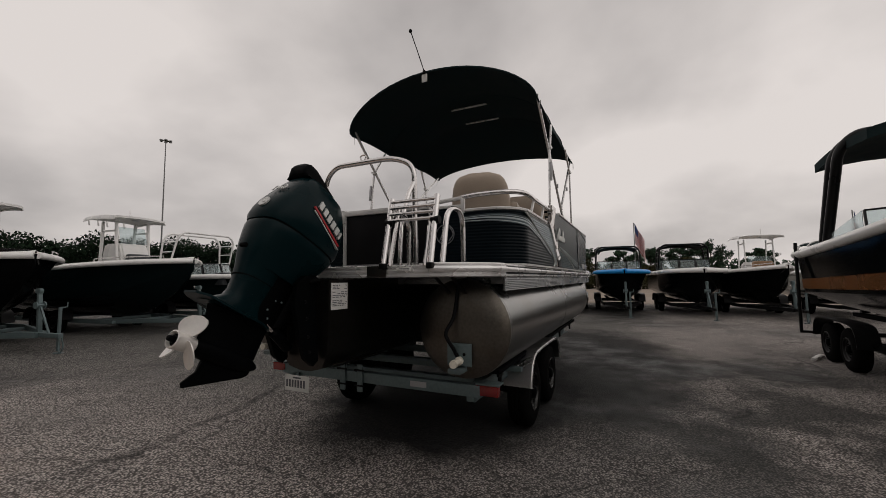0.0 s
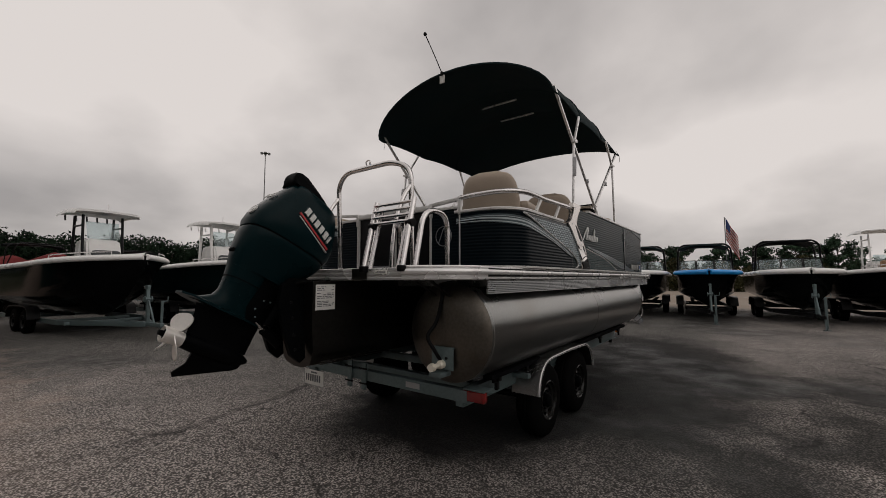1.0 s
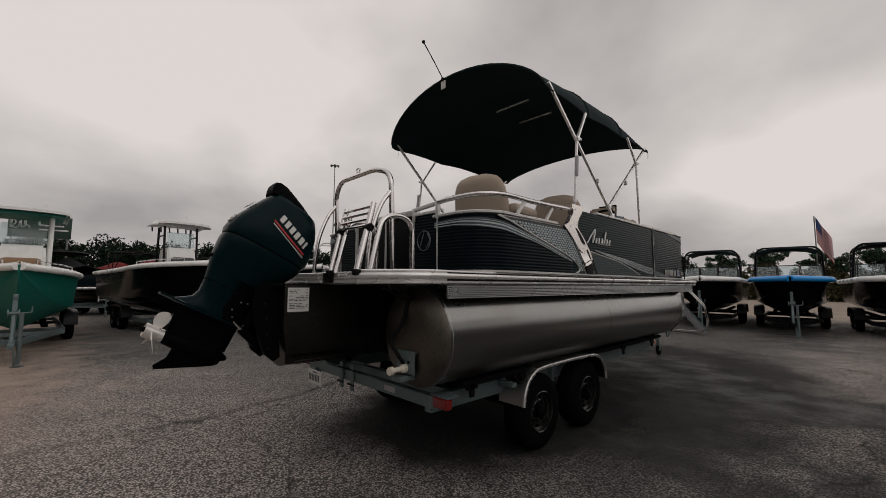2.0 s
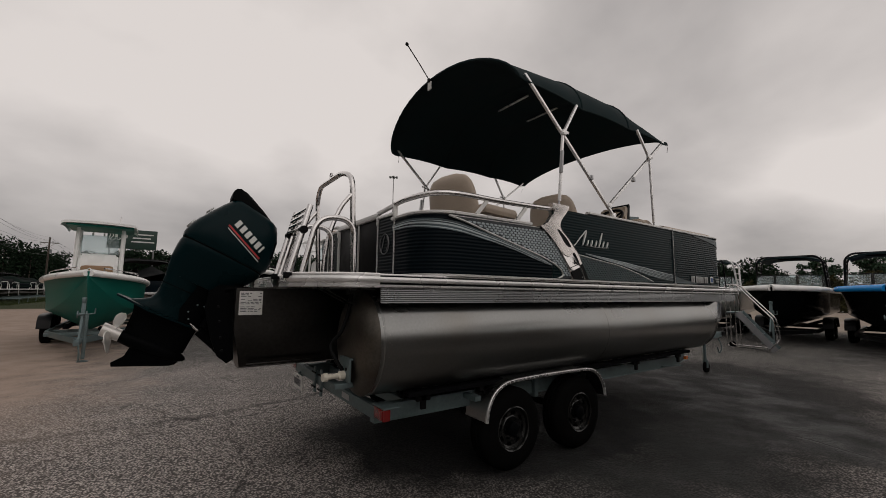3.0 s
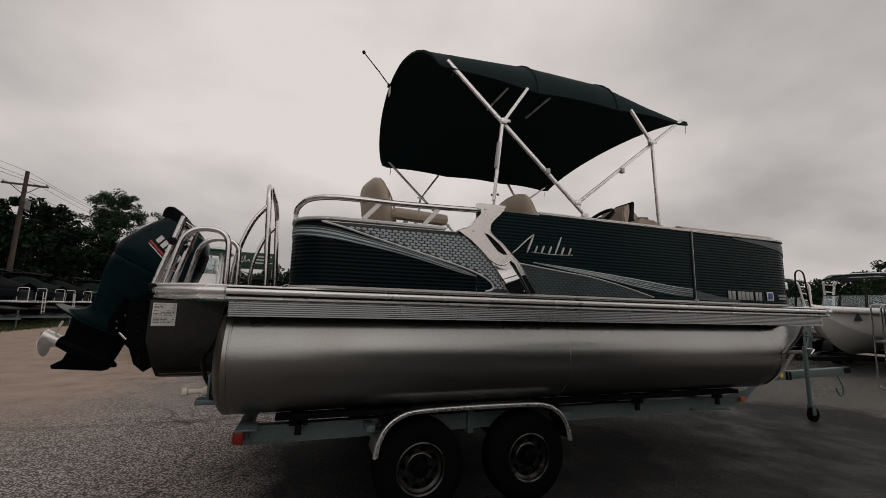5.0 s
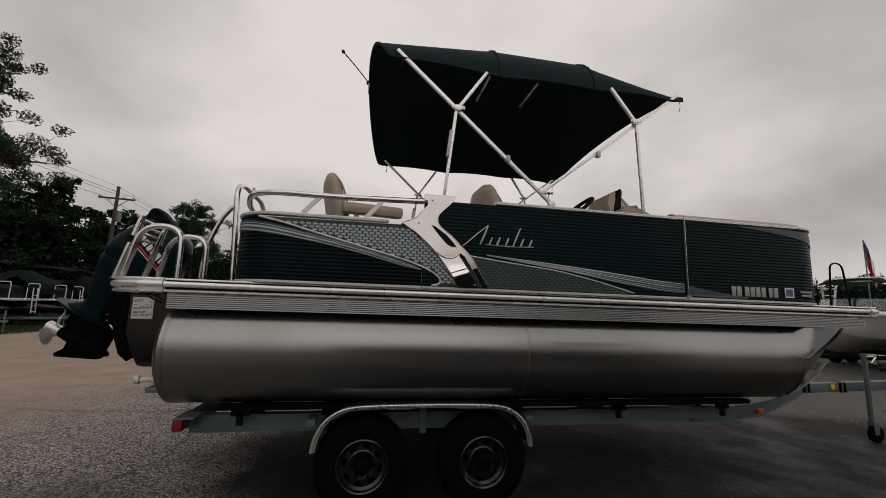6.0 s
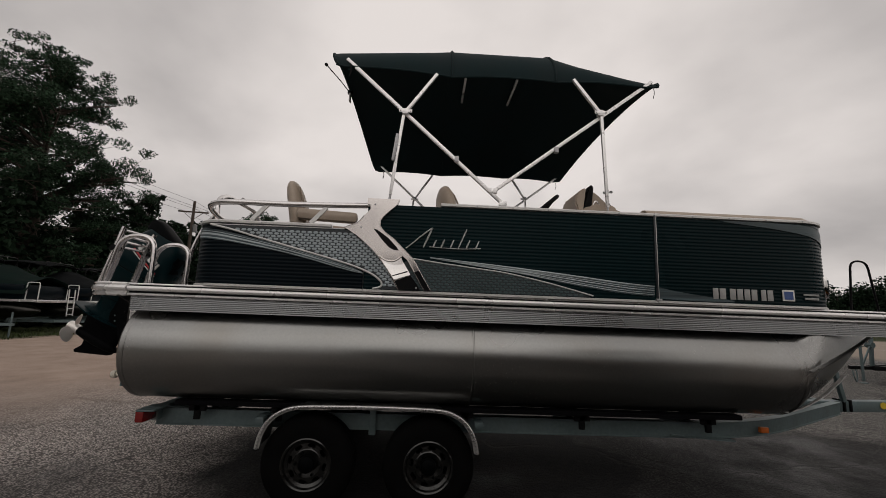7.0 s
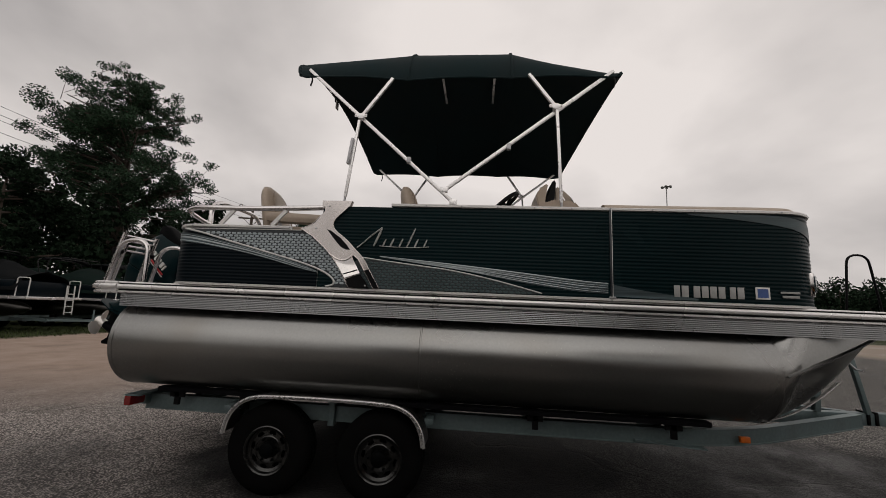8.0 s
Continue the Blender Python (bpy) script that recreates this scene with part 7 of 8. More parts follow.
        for z, x0, x1, w in ((zs - 0.31, xc + 0.45, xc - 0.55, 0.40), (zs + (0.20 if light else 0.45), xc + 0.40, xc - 0.50, 0.40), (zs + (0.40 if light else 0.74), xc + 0.28, xc - 0.42, 0.39)):
            loops.append([(x0, -w, z), (x0, w, z), (x1, w, z), (x1, -w, z)])
        rings(bm, loops)
        bmesh.ops.bevel(bm, geom=list(bm.edges), offset=0.05, segments=2, affect="EDGES")
        part("console", bm, M_WHITE, ob, "white moulded console")
        bm = B()
        box(bm, (xc + 0.40, -0.33, zs - 0.20), (xc + 0.60, 0.33, zs + 0.42), 0.09)
        part("console_seat", bm, seat, ob)
        bm = B()
        box(bm, (xc + 0.585, -0.22, zs - 0.15), (xc + 0.625, 0.22, zs + 0.22), 0.02)
        part("seat_inset", bm, M_VINYL if seat is M_TAN else M_DARKSEAT, ob)
        bm = B()
        low = 0.41 if light else 0.75
        g = [[(xc + 0.30, -0.38, zs + low), (xc + 0.30, 0.38, zs + low)], [(xc + 0.16, -0.38, zs + low + (0.2 if light else 0.49)), (xc + 0.16, 0.38, zs + low + (0.2 if light else 0.49))]]
        sheet(bm, g, 0.008)
        pane = part("windscreen", bm, M_GLASS, ob)
        pane.visible_shadow = False
        for s in (-1, 1):
            for x0, x1 in ((xc + 0.36, xc + 0.18), (xc - 0.50, xc - 0.40)):
                bm = B()
                tube(bm, [(x0, s * 0.46, zs - 0.25), (x1 + (x0 - x1) * 0.4, s * 0.46, zs + 0.55), (x1, s * 0.46, zs + TOP - 0.08)], 0.024 if light else 0.045 if frame_m is M_WHITE else 0.034, 10)
                part("top_post", bm, frame_m, ob, "hardtop post")
            bm = B()
            tube(bm, [(xc + 0.20, s * 0.46, zs + 1.12), (xc - 0.42, s * 0.46, zs + 1.12)], 0.028, 8)
            part("top_rail", bm, frame_m, ob)
        bm = B()
        grid = [[(xc - 0.12 + top_l / 2 - top_l * i / 10, top_w * math.sin(math.pi / 2 * (j / 5 - 1)), zs + TOP + 0.05 * math.sin(math.pi * i / 10) + 0.05 * math.cos(math.pi / 2 * (j / 5 - 1)) - 0.05 * (abs(j / 5 - 1) > 0.85)) for j in range(11)] for i in range(11)]
        sheet(bm, grid, 0.03 if light else 0.06, (0, 0, -1))
        part("hardtop", bm, M_WHITE, ob, "white moulded hardtop", smooth=50)
        if roof_under:
            bm = B()
            box(bm, (xc - 0.85, -0.68, zs + TOP - 0.075), (xc + 0.60, 0.68, zs + TOP - 0.025), 0.02)
            part("hardtop_underside", bm, roof_under, ob)
        bm = B()
        disc(bm, (xc + 0.30, 0, zs + TOP - 0.06), (0, 0, 1), [(0, 0.06), (0.03, 0.09)], 14)
        part("dome_light", bm, M_CASTING, ob)
        for k in range(0 if light else 5):
            bm = B()
            tube(bm, [(xc - 0.98, -0.5 + 0.25 * k, zs + TOP - 0.16), (xc - 1.04, -0.5 + 0.25 * k, zs + TOP + 0.06)], 0.024, 8)
            part("rod_holder", bm, frame_m, ob)
        bm = B()
        tube(bm, [(xc - 0.5, 0.35, zs + TOP + 0.04), (xc - 0.52, 0.35, zs + TOP + 0.39)], 0.012, 6)
        part("aerial", bm, M_WHITE, ob)
        bm = B()
        for s in (-1, 1):
            pts = [v + Vector((0, -s * 0.06, 0.12)) for v in sheer_line(rows, s)[3:10]]
            tube(bm, [pts[0] - Vector((0, 0, 0.09))] + pts + [pts[-1] - Vector((0, 0, 0.09))], 0.013, 8)
        part("bow_rail", bm, M_STEEL, ob)
    # bow eye, cleat
    bm = B()
    tube(bm, spline([(0.02, 0, kz + D * 0.60), (0.06, 0, kz + D * 0.58), (0.02, 0, kz + D * 0.55)], 4), 0.012, 6)
    part("bow_eye", bm, M_STEEL, ob)
    yard_trailer(ob, L, W, kz + 0.06, trailer_m, reach, guides=guides, axle=axle, track=track)
    return ob


def put(ob, x, y, heading):
    """Sets a boat with its bow tip over a place; heading: degrees from +x."""
    ob.matrix_basis = pose(x, y, 0, 0, 0, heading)
    return ob


HR = 186
put(yard_boat("wake_boat", "black wake boat with white deck and tower on a trailer", 6.6, 2.06, 1.25, 0.46, M_HULL_BLACK, M_WHITE, "tower", blunt=4.5, rake=0.17, full=0.36), 15.1, 0.70, HR)
put(yard_boat("wake_boat", "black wake boat with bright blue deck beside others", 6.6, 2.06, 1.25, 0.45, M_HULL_BLACK, M_BLUE, "tower", blunt=4.5, rake=0.17, full=0.36), 15.0, -1.70, HR)
put(yard_boat("wake_boat", "black wake boat with white deck and flat grey canvas", 6.6, 2.06, 1.24, 0.46, M_HULL_BLACK, M_WHITE, "tower", blunt=4.5, rake=0.17, full=0.36, canvas=M_TARP_BLACK), 15.0, -4.30, HR)
put(yard_boat("console_boat", "black centre console boat with white posts and tan seat", 6.6, 2.08, 1.18, 0.46, M_HULL_BLACK, M_WHITE, "console", frame_m=M_WHITE, seat=M_TAN, trailer_m=M_TRAILER_BLACK, top_w=0.72, top_l=1.3, light=True), 15.0, -6.65, HR)
put(yard_boat("bowrider", "pearl white bowrider with dark canvas and pale tower", 6.8, 2.10, 1.25, 0.46, M_HULL_WHITE, M_WHITE, "tower", frame_m=M_RAIL, blunt=3.0, rake=0.30), 14.9, 3.3, HR)
put(yard_boat("bowrider", "white bowrider with grey canvas parked at the row's end", 6.8, 2.10, 1.25, 0.46, M_HULL_WHITE, M_WHITE, "tower", frame_m=M_RAIL, blunt=3.0, rake=0.30), 15.3, 6.2, HR)
put(yard_boat("bowrider", "pearl white bowrider with pale tower beyond the consoles", 6.8, 2.5, 1.18, 0.46, M_HULL_WHITE, M_WHITE, "tower", frame_m=M_RAIL, blunt=3.0, rake=0.30), 15.2, -9.6, HR)
HL = -83
put(yard_boat("console_boat", "sea green centre console boat with white hardtop and tan seat", 6.6, 2.2, 1.22, 0.40, M_HULL_GREEN, M_WHITE, "console", frame_m=M_WHITE, seat=M_TAN, trailer_m=M_GALV, blunt=2.6, roof_under=M_HULL_GREEN, helm=0.40), -1.60, 7.85, -87)
put(yard_boat("console_boat", "black centre console boat with white hardtop on black posts", 7.4, 2.6, 1.40, 0.48, M_HULL_BLACK, M_WHITE, "console", trailer_m=M_GALV, blunt=3.4, full=0.42, top_l=1.35), 2.02, 9.48, HL)
put(yard_boat("console_boat", "dark slate centre console boat with white hardtop and posts", 7.4, 2.6, 1.40, 0.48, M_HULL_NAVY, M_WHITE, "console", frame_m=M_WHITE, trailer_m=M_GALV, blunt=3.4, full=0.42, top_l=1.35), 5.30, 9.30, HL)
put(yard_boat("bowrider", "dark slate bowrider with pale arch and green glass", 6.6, 2.6, 1.16, 0.46, M_HULL_NAVY, M_WHITE, "tower", frame_m=M_WHITE, trailer_m=M_GALV, canvas=None, arch=0.48, arch_h=1.60), 8.0, 9.8, -86)
put(yard_boat("wake_boat", "black and copper wake boat with black tower on trailer", 7.2, 2.6, 1.27, 0.68, M_HULL_BLACK, M_WHITE, "tower", blunt=4.5, rake=0.17, full=0.36, band=M_COPPER, guides=True, screen=0.56, arch=0.80, arch_h=1.85, axle=0.74, track=0.12, rise=0.42, bend=1.2, shell=True), 1.6, -6.1, 177.5)

# ---- covered pontoon boats stored on the grass ----


def stored_pontoon(cover, label, seed):
    random.seed(seed)
    ob = thing("stored_pontoon_boat", label, "boat", (0, 0, 0), "stored pontoon boats")
    for s in (-1, 1):
        bm = B()
        disc(bm, (-5.9, s * 0.85, 0.85), (1, 0, 0), [(0, 0.1), (0.08, 0.26), (0.2, 0.30), (5.0, 0.30), (5.5, 0.2), (5.8, 0.05)], 18)
        part("pontoon", bm, M_POD, ob)
        bm = B()
        beam(bm, (-5.8, s * 0.6, 0.45), (0.3, s * 0.6, 0.45), 0.07, 0.10)
        part("frame_rail", bm, M_GALV, ob)
        for x in (-3.6, -2.8):
            road_wheel(ob, x, s * 1.15, s)
    bm = B()
    box(bm, (-6.0, -1.22, 1.18), (0.0, 1.22, 1.28), 0.02)
    part("deck", bm, M_RAIL, ob)
    bm = B()
    box(bm, (-5.7, -1.18, 1.281), (-0.55, 1.18, 1.86), 0.12)
    part("fence", bm, M_NAVY, ob)
    bm = B()
    grid = []
    for i in range(13):
        x = -5.75 + 5.3 * i / 12
        peak = 2.15 + 0.55 * abs(math.sin(math.pi * (i / 12) * 2.0 + 0.4)) * (0.4 + 0.6 * math.sin(math.pi * i / 12))
        grid.append([(x + random.uniform(-0.03, 0.03), 1.22 * (j / 5 - 1) * (1 if j not in (0, 10) else 1.02), (1.50 if j in (0, 10) else 1.88 + (peak - 1.88) * (1 - abs(j / 5 - 1)) ** 0.8 + random.uniform(-0.02, 0.02))) for j in range(11)])
    sheet(bm, grid, 0.02, (0, 0, -1))
    part("cover", bm, cover, ob, "draped boat cover with tent peaks", smooth=60)
    # folded bimini over the cover
    for dx in (0.0, 0.35, 0.7):
        bm = B()
        tube(bm, rounded([(-3.2 + dx * 0.2, -1.2, 1.85), (-3.6 + dx * 1.5, -1.15, 2.95 + dx * 0.1), (-3.6 + dx * 1.5, 1.15, 2.95 + dx * 0.1), (-3.2 + dx * 0.2, 1.2, 1.85)], 0.3, 6), 0.02, 8)
        part("bimini_bow", bm, M_BLACKTUBE, ob)
    bm = B()
    tube(bm, spline([(-3.3, -1.15, 2.9), (-3.2, 0, 3.02), (-3.3, 1.15, 2.9)], 5), 0.10, 8, flat=0.7)
    part("rolled_bimini", bm, M_TARP_BLACK, ob)
    # set canopy above the cover
    if seed == 8:
        bm = B()
        sheet(bm, [[(-4.9 + 2.6 * i / 8, 1.2 * (j / 4 - 1), 2.92 + 0.16 * math.sin(math.pi * i / 8) - 0.12 * abs(j / 4 - 1) ** 3) for j in range(9)] for i in range(9)], 0.02, (0, 0, -1))
        part("bimini_canopy", bm, M_TARP_BLACK, ob, "black canvas bimini top", smooth=60)
        for s in (-1, 1):
            bm = B()
            tube(bm, [(-3.4, s * 1.18, 1.85), (-4.8, s * 1.15, 2.9)], 0.02, 8)
            tube(bm, [(-3.4, s * 1.18, 1.85), (-2.4, s * 1.15, 2.9)], 0.02, 8)
            part("canopy_leg", bm, M_BLACKTUBE, ob)
    # front porch: rails and white ladder
    for s in (-1, 1):
        bm = B()
        tube(bm, rounded([(-0.5, s * 1.1, 1.28), (-0.5, s * 1.1, 1.95), (-0.08, s * 1.1, 1.95), (-0.08, s * 1.1, 1.28)], 0.08, 4), 0.02, 8)
        part("porch_rail", bm, M_WHITE_METAL, ob)
        bm = B()
        tube(bm, [(0.06, 0.55 + s * 0.18, 0.62), (0.02, 0.55 + s * 0.18, 1.75)], 0.024, 8)
        part("ladder_rail", bm, M_WHITE_METAL, ob)
    for k in range(4):
        bm = B()
        tube(bm, [(0.05, 0.37, 0.70 + 0.24 * k), (0.05, 0.73, 0.70 + 0.24 * k)], 0.018, 8)
        part("rung", bm, M_WHITE_METAL, ob)
    bm = B()
    beam(bm, (0.3, -0.6, 0.45), (1.5, 0, 0.45), 0.06, 0.08)
    beam(bm, (0.3, 0.6, 0.45), (1.5, 0, 0.45), 0.06, 0.08)
    part("tongue", bm, M_GALV, ob)
    bm = B()
    tube(bm, [(1.35, 0.1, 0.02), (1.35, 0.1, 0.85)], 0.03, 8)
    part("tongue_jack", bm, M_GALV, ob)
    for x in (-5.0, -1.0):
        bm = B()
        box(bm, (x - 0.04, -1.0, 0.38), (x + 0.04, 1.0, 0.56))
        part("cross_member", bm, M_GALV, ob)
    return ob


first = stored_pontoon(M_TARP, "pontoon boat under dark green cover with white ladder", 3)
first.matrix_basis = pose(-12.2, 6.3, 0, 0, 0, 12)
second = stored_pontoon(M_TARP_BLACK, "pontoon boat under black cover with white ladder", 8)
second.matrix_basis = pose(-12.2, 9.7, 0, 0, 0, 10)
for k, y in enumerate((13.1, 16.4, 19.8, 23.2, 26.8, 30.4, 34.2, 38.5, 42.2, 46.0, 50.0, 54.2, 58.5, 63.0, 68.0, 3.0, -0.4)):
    copy_thing((first, second)[k % 2], pose(-12.1 - 0.25 * (k % 3), y, 0, 0, 0, 9 + 3 * (k % 3)))
# two with maroon covers behind the consoles
third = stored_pontoon(M_TARP_RED, "pontoon boat under maroon cover behind other boats", 5)
third.matrix_basis = pose(3.2, 19.5, 0, 0, 0, -60)
copy_thing(second, pose(-0.2, 20.5, 0, 0, 0, -70))
copy_thing(third, pose(6.6, 21.5, 0, 0, 0, -75))

# ---- rolling stairs beyond the trailer's tongue ----
stairs = thing("boarding_stairs", "grey boarding stairs with tubular handrails on the asphalt", "stairs", (0, 0, 0))
for s in (-1, 1):
    bm = B()
    beam(bm, (0.0, s * 0.32, 0.04), (0.85, s * 0.32, 1.12), 0.03, 0.17, 0.004)
    part("stringer", bm, M_CHROMIUM_GREY if s > 0 else M_GALV, stairs)
    bm = B()
    tube(bm, rounded([(-0.05, s * 0.34, 0.55), (0.0, s * 0.34, 0.95), (0.85, s * 0.34, 1.98), (1.12, s * 0.34, 1.98), (1.15, s * 0.34, 0.08), (0.15, s * 0.34, 0.06), (-0.05, s * 0.34, 0.30), (-0.05, s * 0.34, 0.56)], 0.10, 5), 0.018, 8)
    part("handrail", bm, M_STEEL, stairs)
    bm = B()
    tube(bm, [(0.90, s * 0.34, 1.95), (0.90, s * 0.34, 0.08)], 0.018, 8)
    part("upright", bm, M_STEEL, stairs)
for k in range(4):
    bm = B()
    box(bm, (0.10 + 0.2 * k, -0.31, 0.22 + 0.25 * k), (0.32 + 0.2 * k, 0.31, 0.25 + 0.25 * k), 0.004)
    part("tread", bm, M_GALV, stairs)
bm = B()
box(bm, (0.80, -0.33, 1.10), (1.15, 0.33, 1.14), 0.005)
part("landing", bm, M_GALV, stairs)
bm = B()
disc(bm, (1.13, -0.39, 0.09), (0, 1, 0), [(0, 0.02), (0, 0.09), (0.04, 0.09), (0.04, 0.02)], 18)
part("castor", bm, M_RUBBER, stairs)
stairs.matrix_basis = pose(13.25, 0.15, 0, 0, 0, 100) @ Matrix.Diagonal((0.9, 0.9, 0.9, 1))

# ---- poles, wires, flags, sign ----
M_WOODPOLE = material("weathered_pole_timber", (0.075, 0.058, 0.045), 0.9, 0.0, 0.25, 2, 30, 0.004)
M_POLE_STEEL = material("grey_mast_steel", (0.20, 0.20, 0.20), 0.5, 0.6)


def utility_pole():
    ob = thing("utility_pole", "weathered timber utility pole with crossarm", "utility pole", (0, 0, 0), "utility poles")
    bm = B()
    tube(bm, [(0, 0, -0.2), (0, 0, 10.0)], [0.17, 0.11], 12)
    part("pole", bm, M_WOODPOLE, ob)
    bm = B()
    beam(bm, (-1.2, 0, 9.05), (1.2, 0, 9.05), 0.10, 0.12)
    arm = part("crossarm", bm, M_WOODPOLE, ob)
    for s in (-1, 1):
        bm = B()
        beam(bm, (s * 0.75, 0, 9.0), (0.0, 0, 8.35), 0.04, 0.04, up=(0, 1, 0))
        part("brace", bm, M_WOODPOLE, arm)
    for x in (-1.1, 1.1, 0.45):
        bm = B()
        disc(bm, (x, 0, 9.11), (0, 0, 1), [(0, 0.02), (0.05, 0.05), (0.09, 0.05), (0.13, 0.02)], 10)
        part("insulator", bm, M_CASTING, arm)
    bm = B()
    disc(bm, (0.25, 0, 7.3), (0, 0, 1), [(0, 0.15), (0.02, 0.19), (0.6, 0.19), (0.66, 0.1)], 14)
    part("transformer", bm, M_POLE_STEEL, ob)
    return ob


first_pole = utility_pole()
first_pole.matrix_basis = pose(-17.3, 30, 0, 0, 0, 8)
POLES = [-42, -6, 59.5, 90, 122]
for y in POLES:
    copy_thing(first_pole, pose(-17.3, y, 0, 0, 0, 4))
bm = B()
ends = sorted(POLES + [30])
for dx, z, r in ((-1.1, 9.22, 0.012), (1.1, 9.22, 0.012), (0.45, 9.22, 0.012), (0.0, 10.0, 0.010), (0.1, 7.0, 0.02)):
    for a, b in zip(ends, ends[1:]):
        tube(bm, [(-17.3 + dx, a + (b - a) * k / 10, z - 0.55 * 4 * (k / 10) * (1 - k / 10)) for k in range(11)], r, 5)
tagged(part("power_line", bm, M_BLACK), "sagging black power lines between timber poles", "power line", kind="stuff")

mast = thing("light_mast", "tall steel light mast with ring of lamps", "light mast", (0, 0, 0))
bm = B()
tube(bm, [(0, 0, 0), (0, 0, 28.2)], [0.17, 0.08], 12)
part("mast", bm, M_POLE_STEEL, mast)
bm = B()
disc(bm, (0, 0, 28.0), (0, 0, 1), [(0, 0.15), (0.06, 0.55), (0.12, 0.55), (0.2, 0.12)], 16)
crown = part("lamp_ring", bm, M_POLE_STEEL, mast)
for k in range(6):
    a = math.pi * k / 3
    bm = B()
    box(bm, (0.85 * math.cos(a) - 0.2, 0.85 * math.sin(a) - 0.2, 27.92), (0.85 * math.cos(a) + 0.2, 0.85 * math.sin(a) + 0.2, 28.15), 0.05)
    part("lamp", bm, M_POLE_STEEL, crown)
mast.matrix_basis = pose(41.4, 77.2, 0)

flood = thing("floodlight_pole", "slim pole with two floodlights", "light pole", (0, 0, 0))
bm = B()
tube(bm, [(0, 0, 0), (0, 0, 5.2)], 0.06, 10)
part("pole", bm, M_POLE_STEEL, flood)
for s in (-1, 1):
    bm = B()
    box(bm, (-0.1, s * 0.28 - 0.16, 5.1), (0.12, s * 0.28 + 0.16, 5.5), 0.03)
    part("floodlight", bm, M_BLACK, flood)
flood.matrix_basis = pose(15.4, 19.5, 0, 0, 0, -60)

sign = thing("yard_sign", "dark green sign board with pale lettering bars", "sign", (0, 0, 0))
bm = B()
box(bm, (-1.7, -0.05, 4.1), (1.7, 0.05, 5.35), 0.02)
board = part("board", bm, material("dark_green_sign_paint", (0.008, 0.035, 0.025), 0.5), sign)
bm = B()
tube(bm, spline([(-1.6, -0.06, 4.6), (-1.45, -0.06, 5.05), (-1.3, -0.06, 4.9), (-1.5, -0.06, 4.65), (-1.2, -0.06, 4.65), (-1.05, -0.06, 5.1), (-1.0, -0.06, 4.65), (-0.7, -0.06, 4.8), (-0.55, -0.06, 4.6)], 5), 0.035, 6)
part("script_strokes", bm, M_LETTER, board)
bm = B()
for k, (x0, x1) in enumerate(((-0.2, 1.6), (0.0, 1.4), (-0.1, 1.7))):
    box(bm, (x0 * 0.9, -0.058, 5.02 - 0.24 * k), (x1 * 0.9, -0.052, 5.10 - 0.24 * k))
part("letter_bars", bm, M_LETTER, board)
for s in (-1, 1):
    bm = B()
    tube(bm, [(s * 1.5, 0.06, 0), (s * 1.5, 0.06, 5.3)], 0.06, 8)
    part("post", bm, M_POLE_STEEL, sign)
sign.matrix_basis = pose(-2.1, 26.5, 0, 0, 0, -4) @ Matrix.Diagonal((0.7, 1, 0.93, 1))


def flag(name, at, label, h, heading, stripes, field, spread=0.42):
    ob = thing(name, label, "flag", (0, 0, 0), "yard flags")
    bm = B()
    tube(bm, [(0, 0, 0), (0, 0, h)], 0.02, 8)
    part("staff", bm, M_POLE_STEEL, ob)
    rows = 13 if stripes is None else len(stripes)
    red, white = M_FLAGRED, M_WHITE_METAL
    for k in range(rows):
        top, low = h - 0.04 - 0.95 * k / rows, h - 0.04 - 0.95 * (k + 1) / rows

        def hang(u, z):
            return (0.03 + spread * u, 0.06 * math.sin(9 * u + z), z - 0.85 * u)

        bm = B()
        sheet(bm, [[hang(u / 8, top), hang(u / 8, low)] for u in range(9)], 0.006, (0, 1, 0))
        m = (red if k % 2 == 0 else white) if stripes is None else stripes[k]
        part("stripe", bm, m, ob)
    bm = B()
    sheet(bm, [[(0.03 + spread * u / 8, 0.06 * math.sin(9 * u / 8 + h) - 0.012, h - 0.04 - 0.85 * u / 8), (0.03 + spread * u / 8, 0.06 * math.sin(9 * u / 8 + h - 0.5) - 0.012, h - 0.46 - 0.85 * u / 8)] for u in range(4)], 0.03, (0, 1, 0))
    part("canton", bm, field, ob)
    ob.matrix_basis = pose(*at, 0, 0, heading)
    return ob


M_FLAGRED = material("flag_red_cloth", (0.38, 0.05, 0.05), 0.8)
M_FLAGBLUE = material("flag_blue_cloth", (0.02, 0.04, 0.13), 0.8)
flag("flag_on_staff", (19.3, -2.1, 0), "striped red and white flag with blue canton on staff", 4.1, -80, None, M_FLAGBLUE)
flag("flag_on_staff", (20.5, 7.4, 0), "red, white and blue flag hanging from a staff", 4.5, -70, [M_WHITE_METAL, M_FLAGRED], M_FLAGBLUE, 0.17)
flag("flag_on_staff", (19.5, -10.0, 0), "red, white and blue flag hanging beyond the consoles", 4.1, -80, [M_WHITE_METAL, M_FLAGRED], M_FLAGBLUE, 0.17)

# rag on the asphalt by the copper boat
bm = B()
random.seed(12)
tube(bm, spline([(7.30, -4.80, 0.03), (7.40, -4.87, 0.05), (7.55, -4.93, 0.04), (7.70, -5.03, 0.05), (7.80, -5.07, 0.02)], 4), [0.02 + 0.035 * random.random() for _ in range(17)], 8, flat=0.6)
mesh_thing(part("crumpled_rag", bm, M_PAPER), "crumpled white rag lying on the asphalt", "rag")
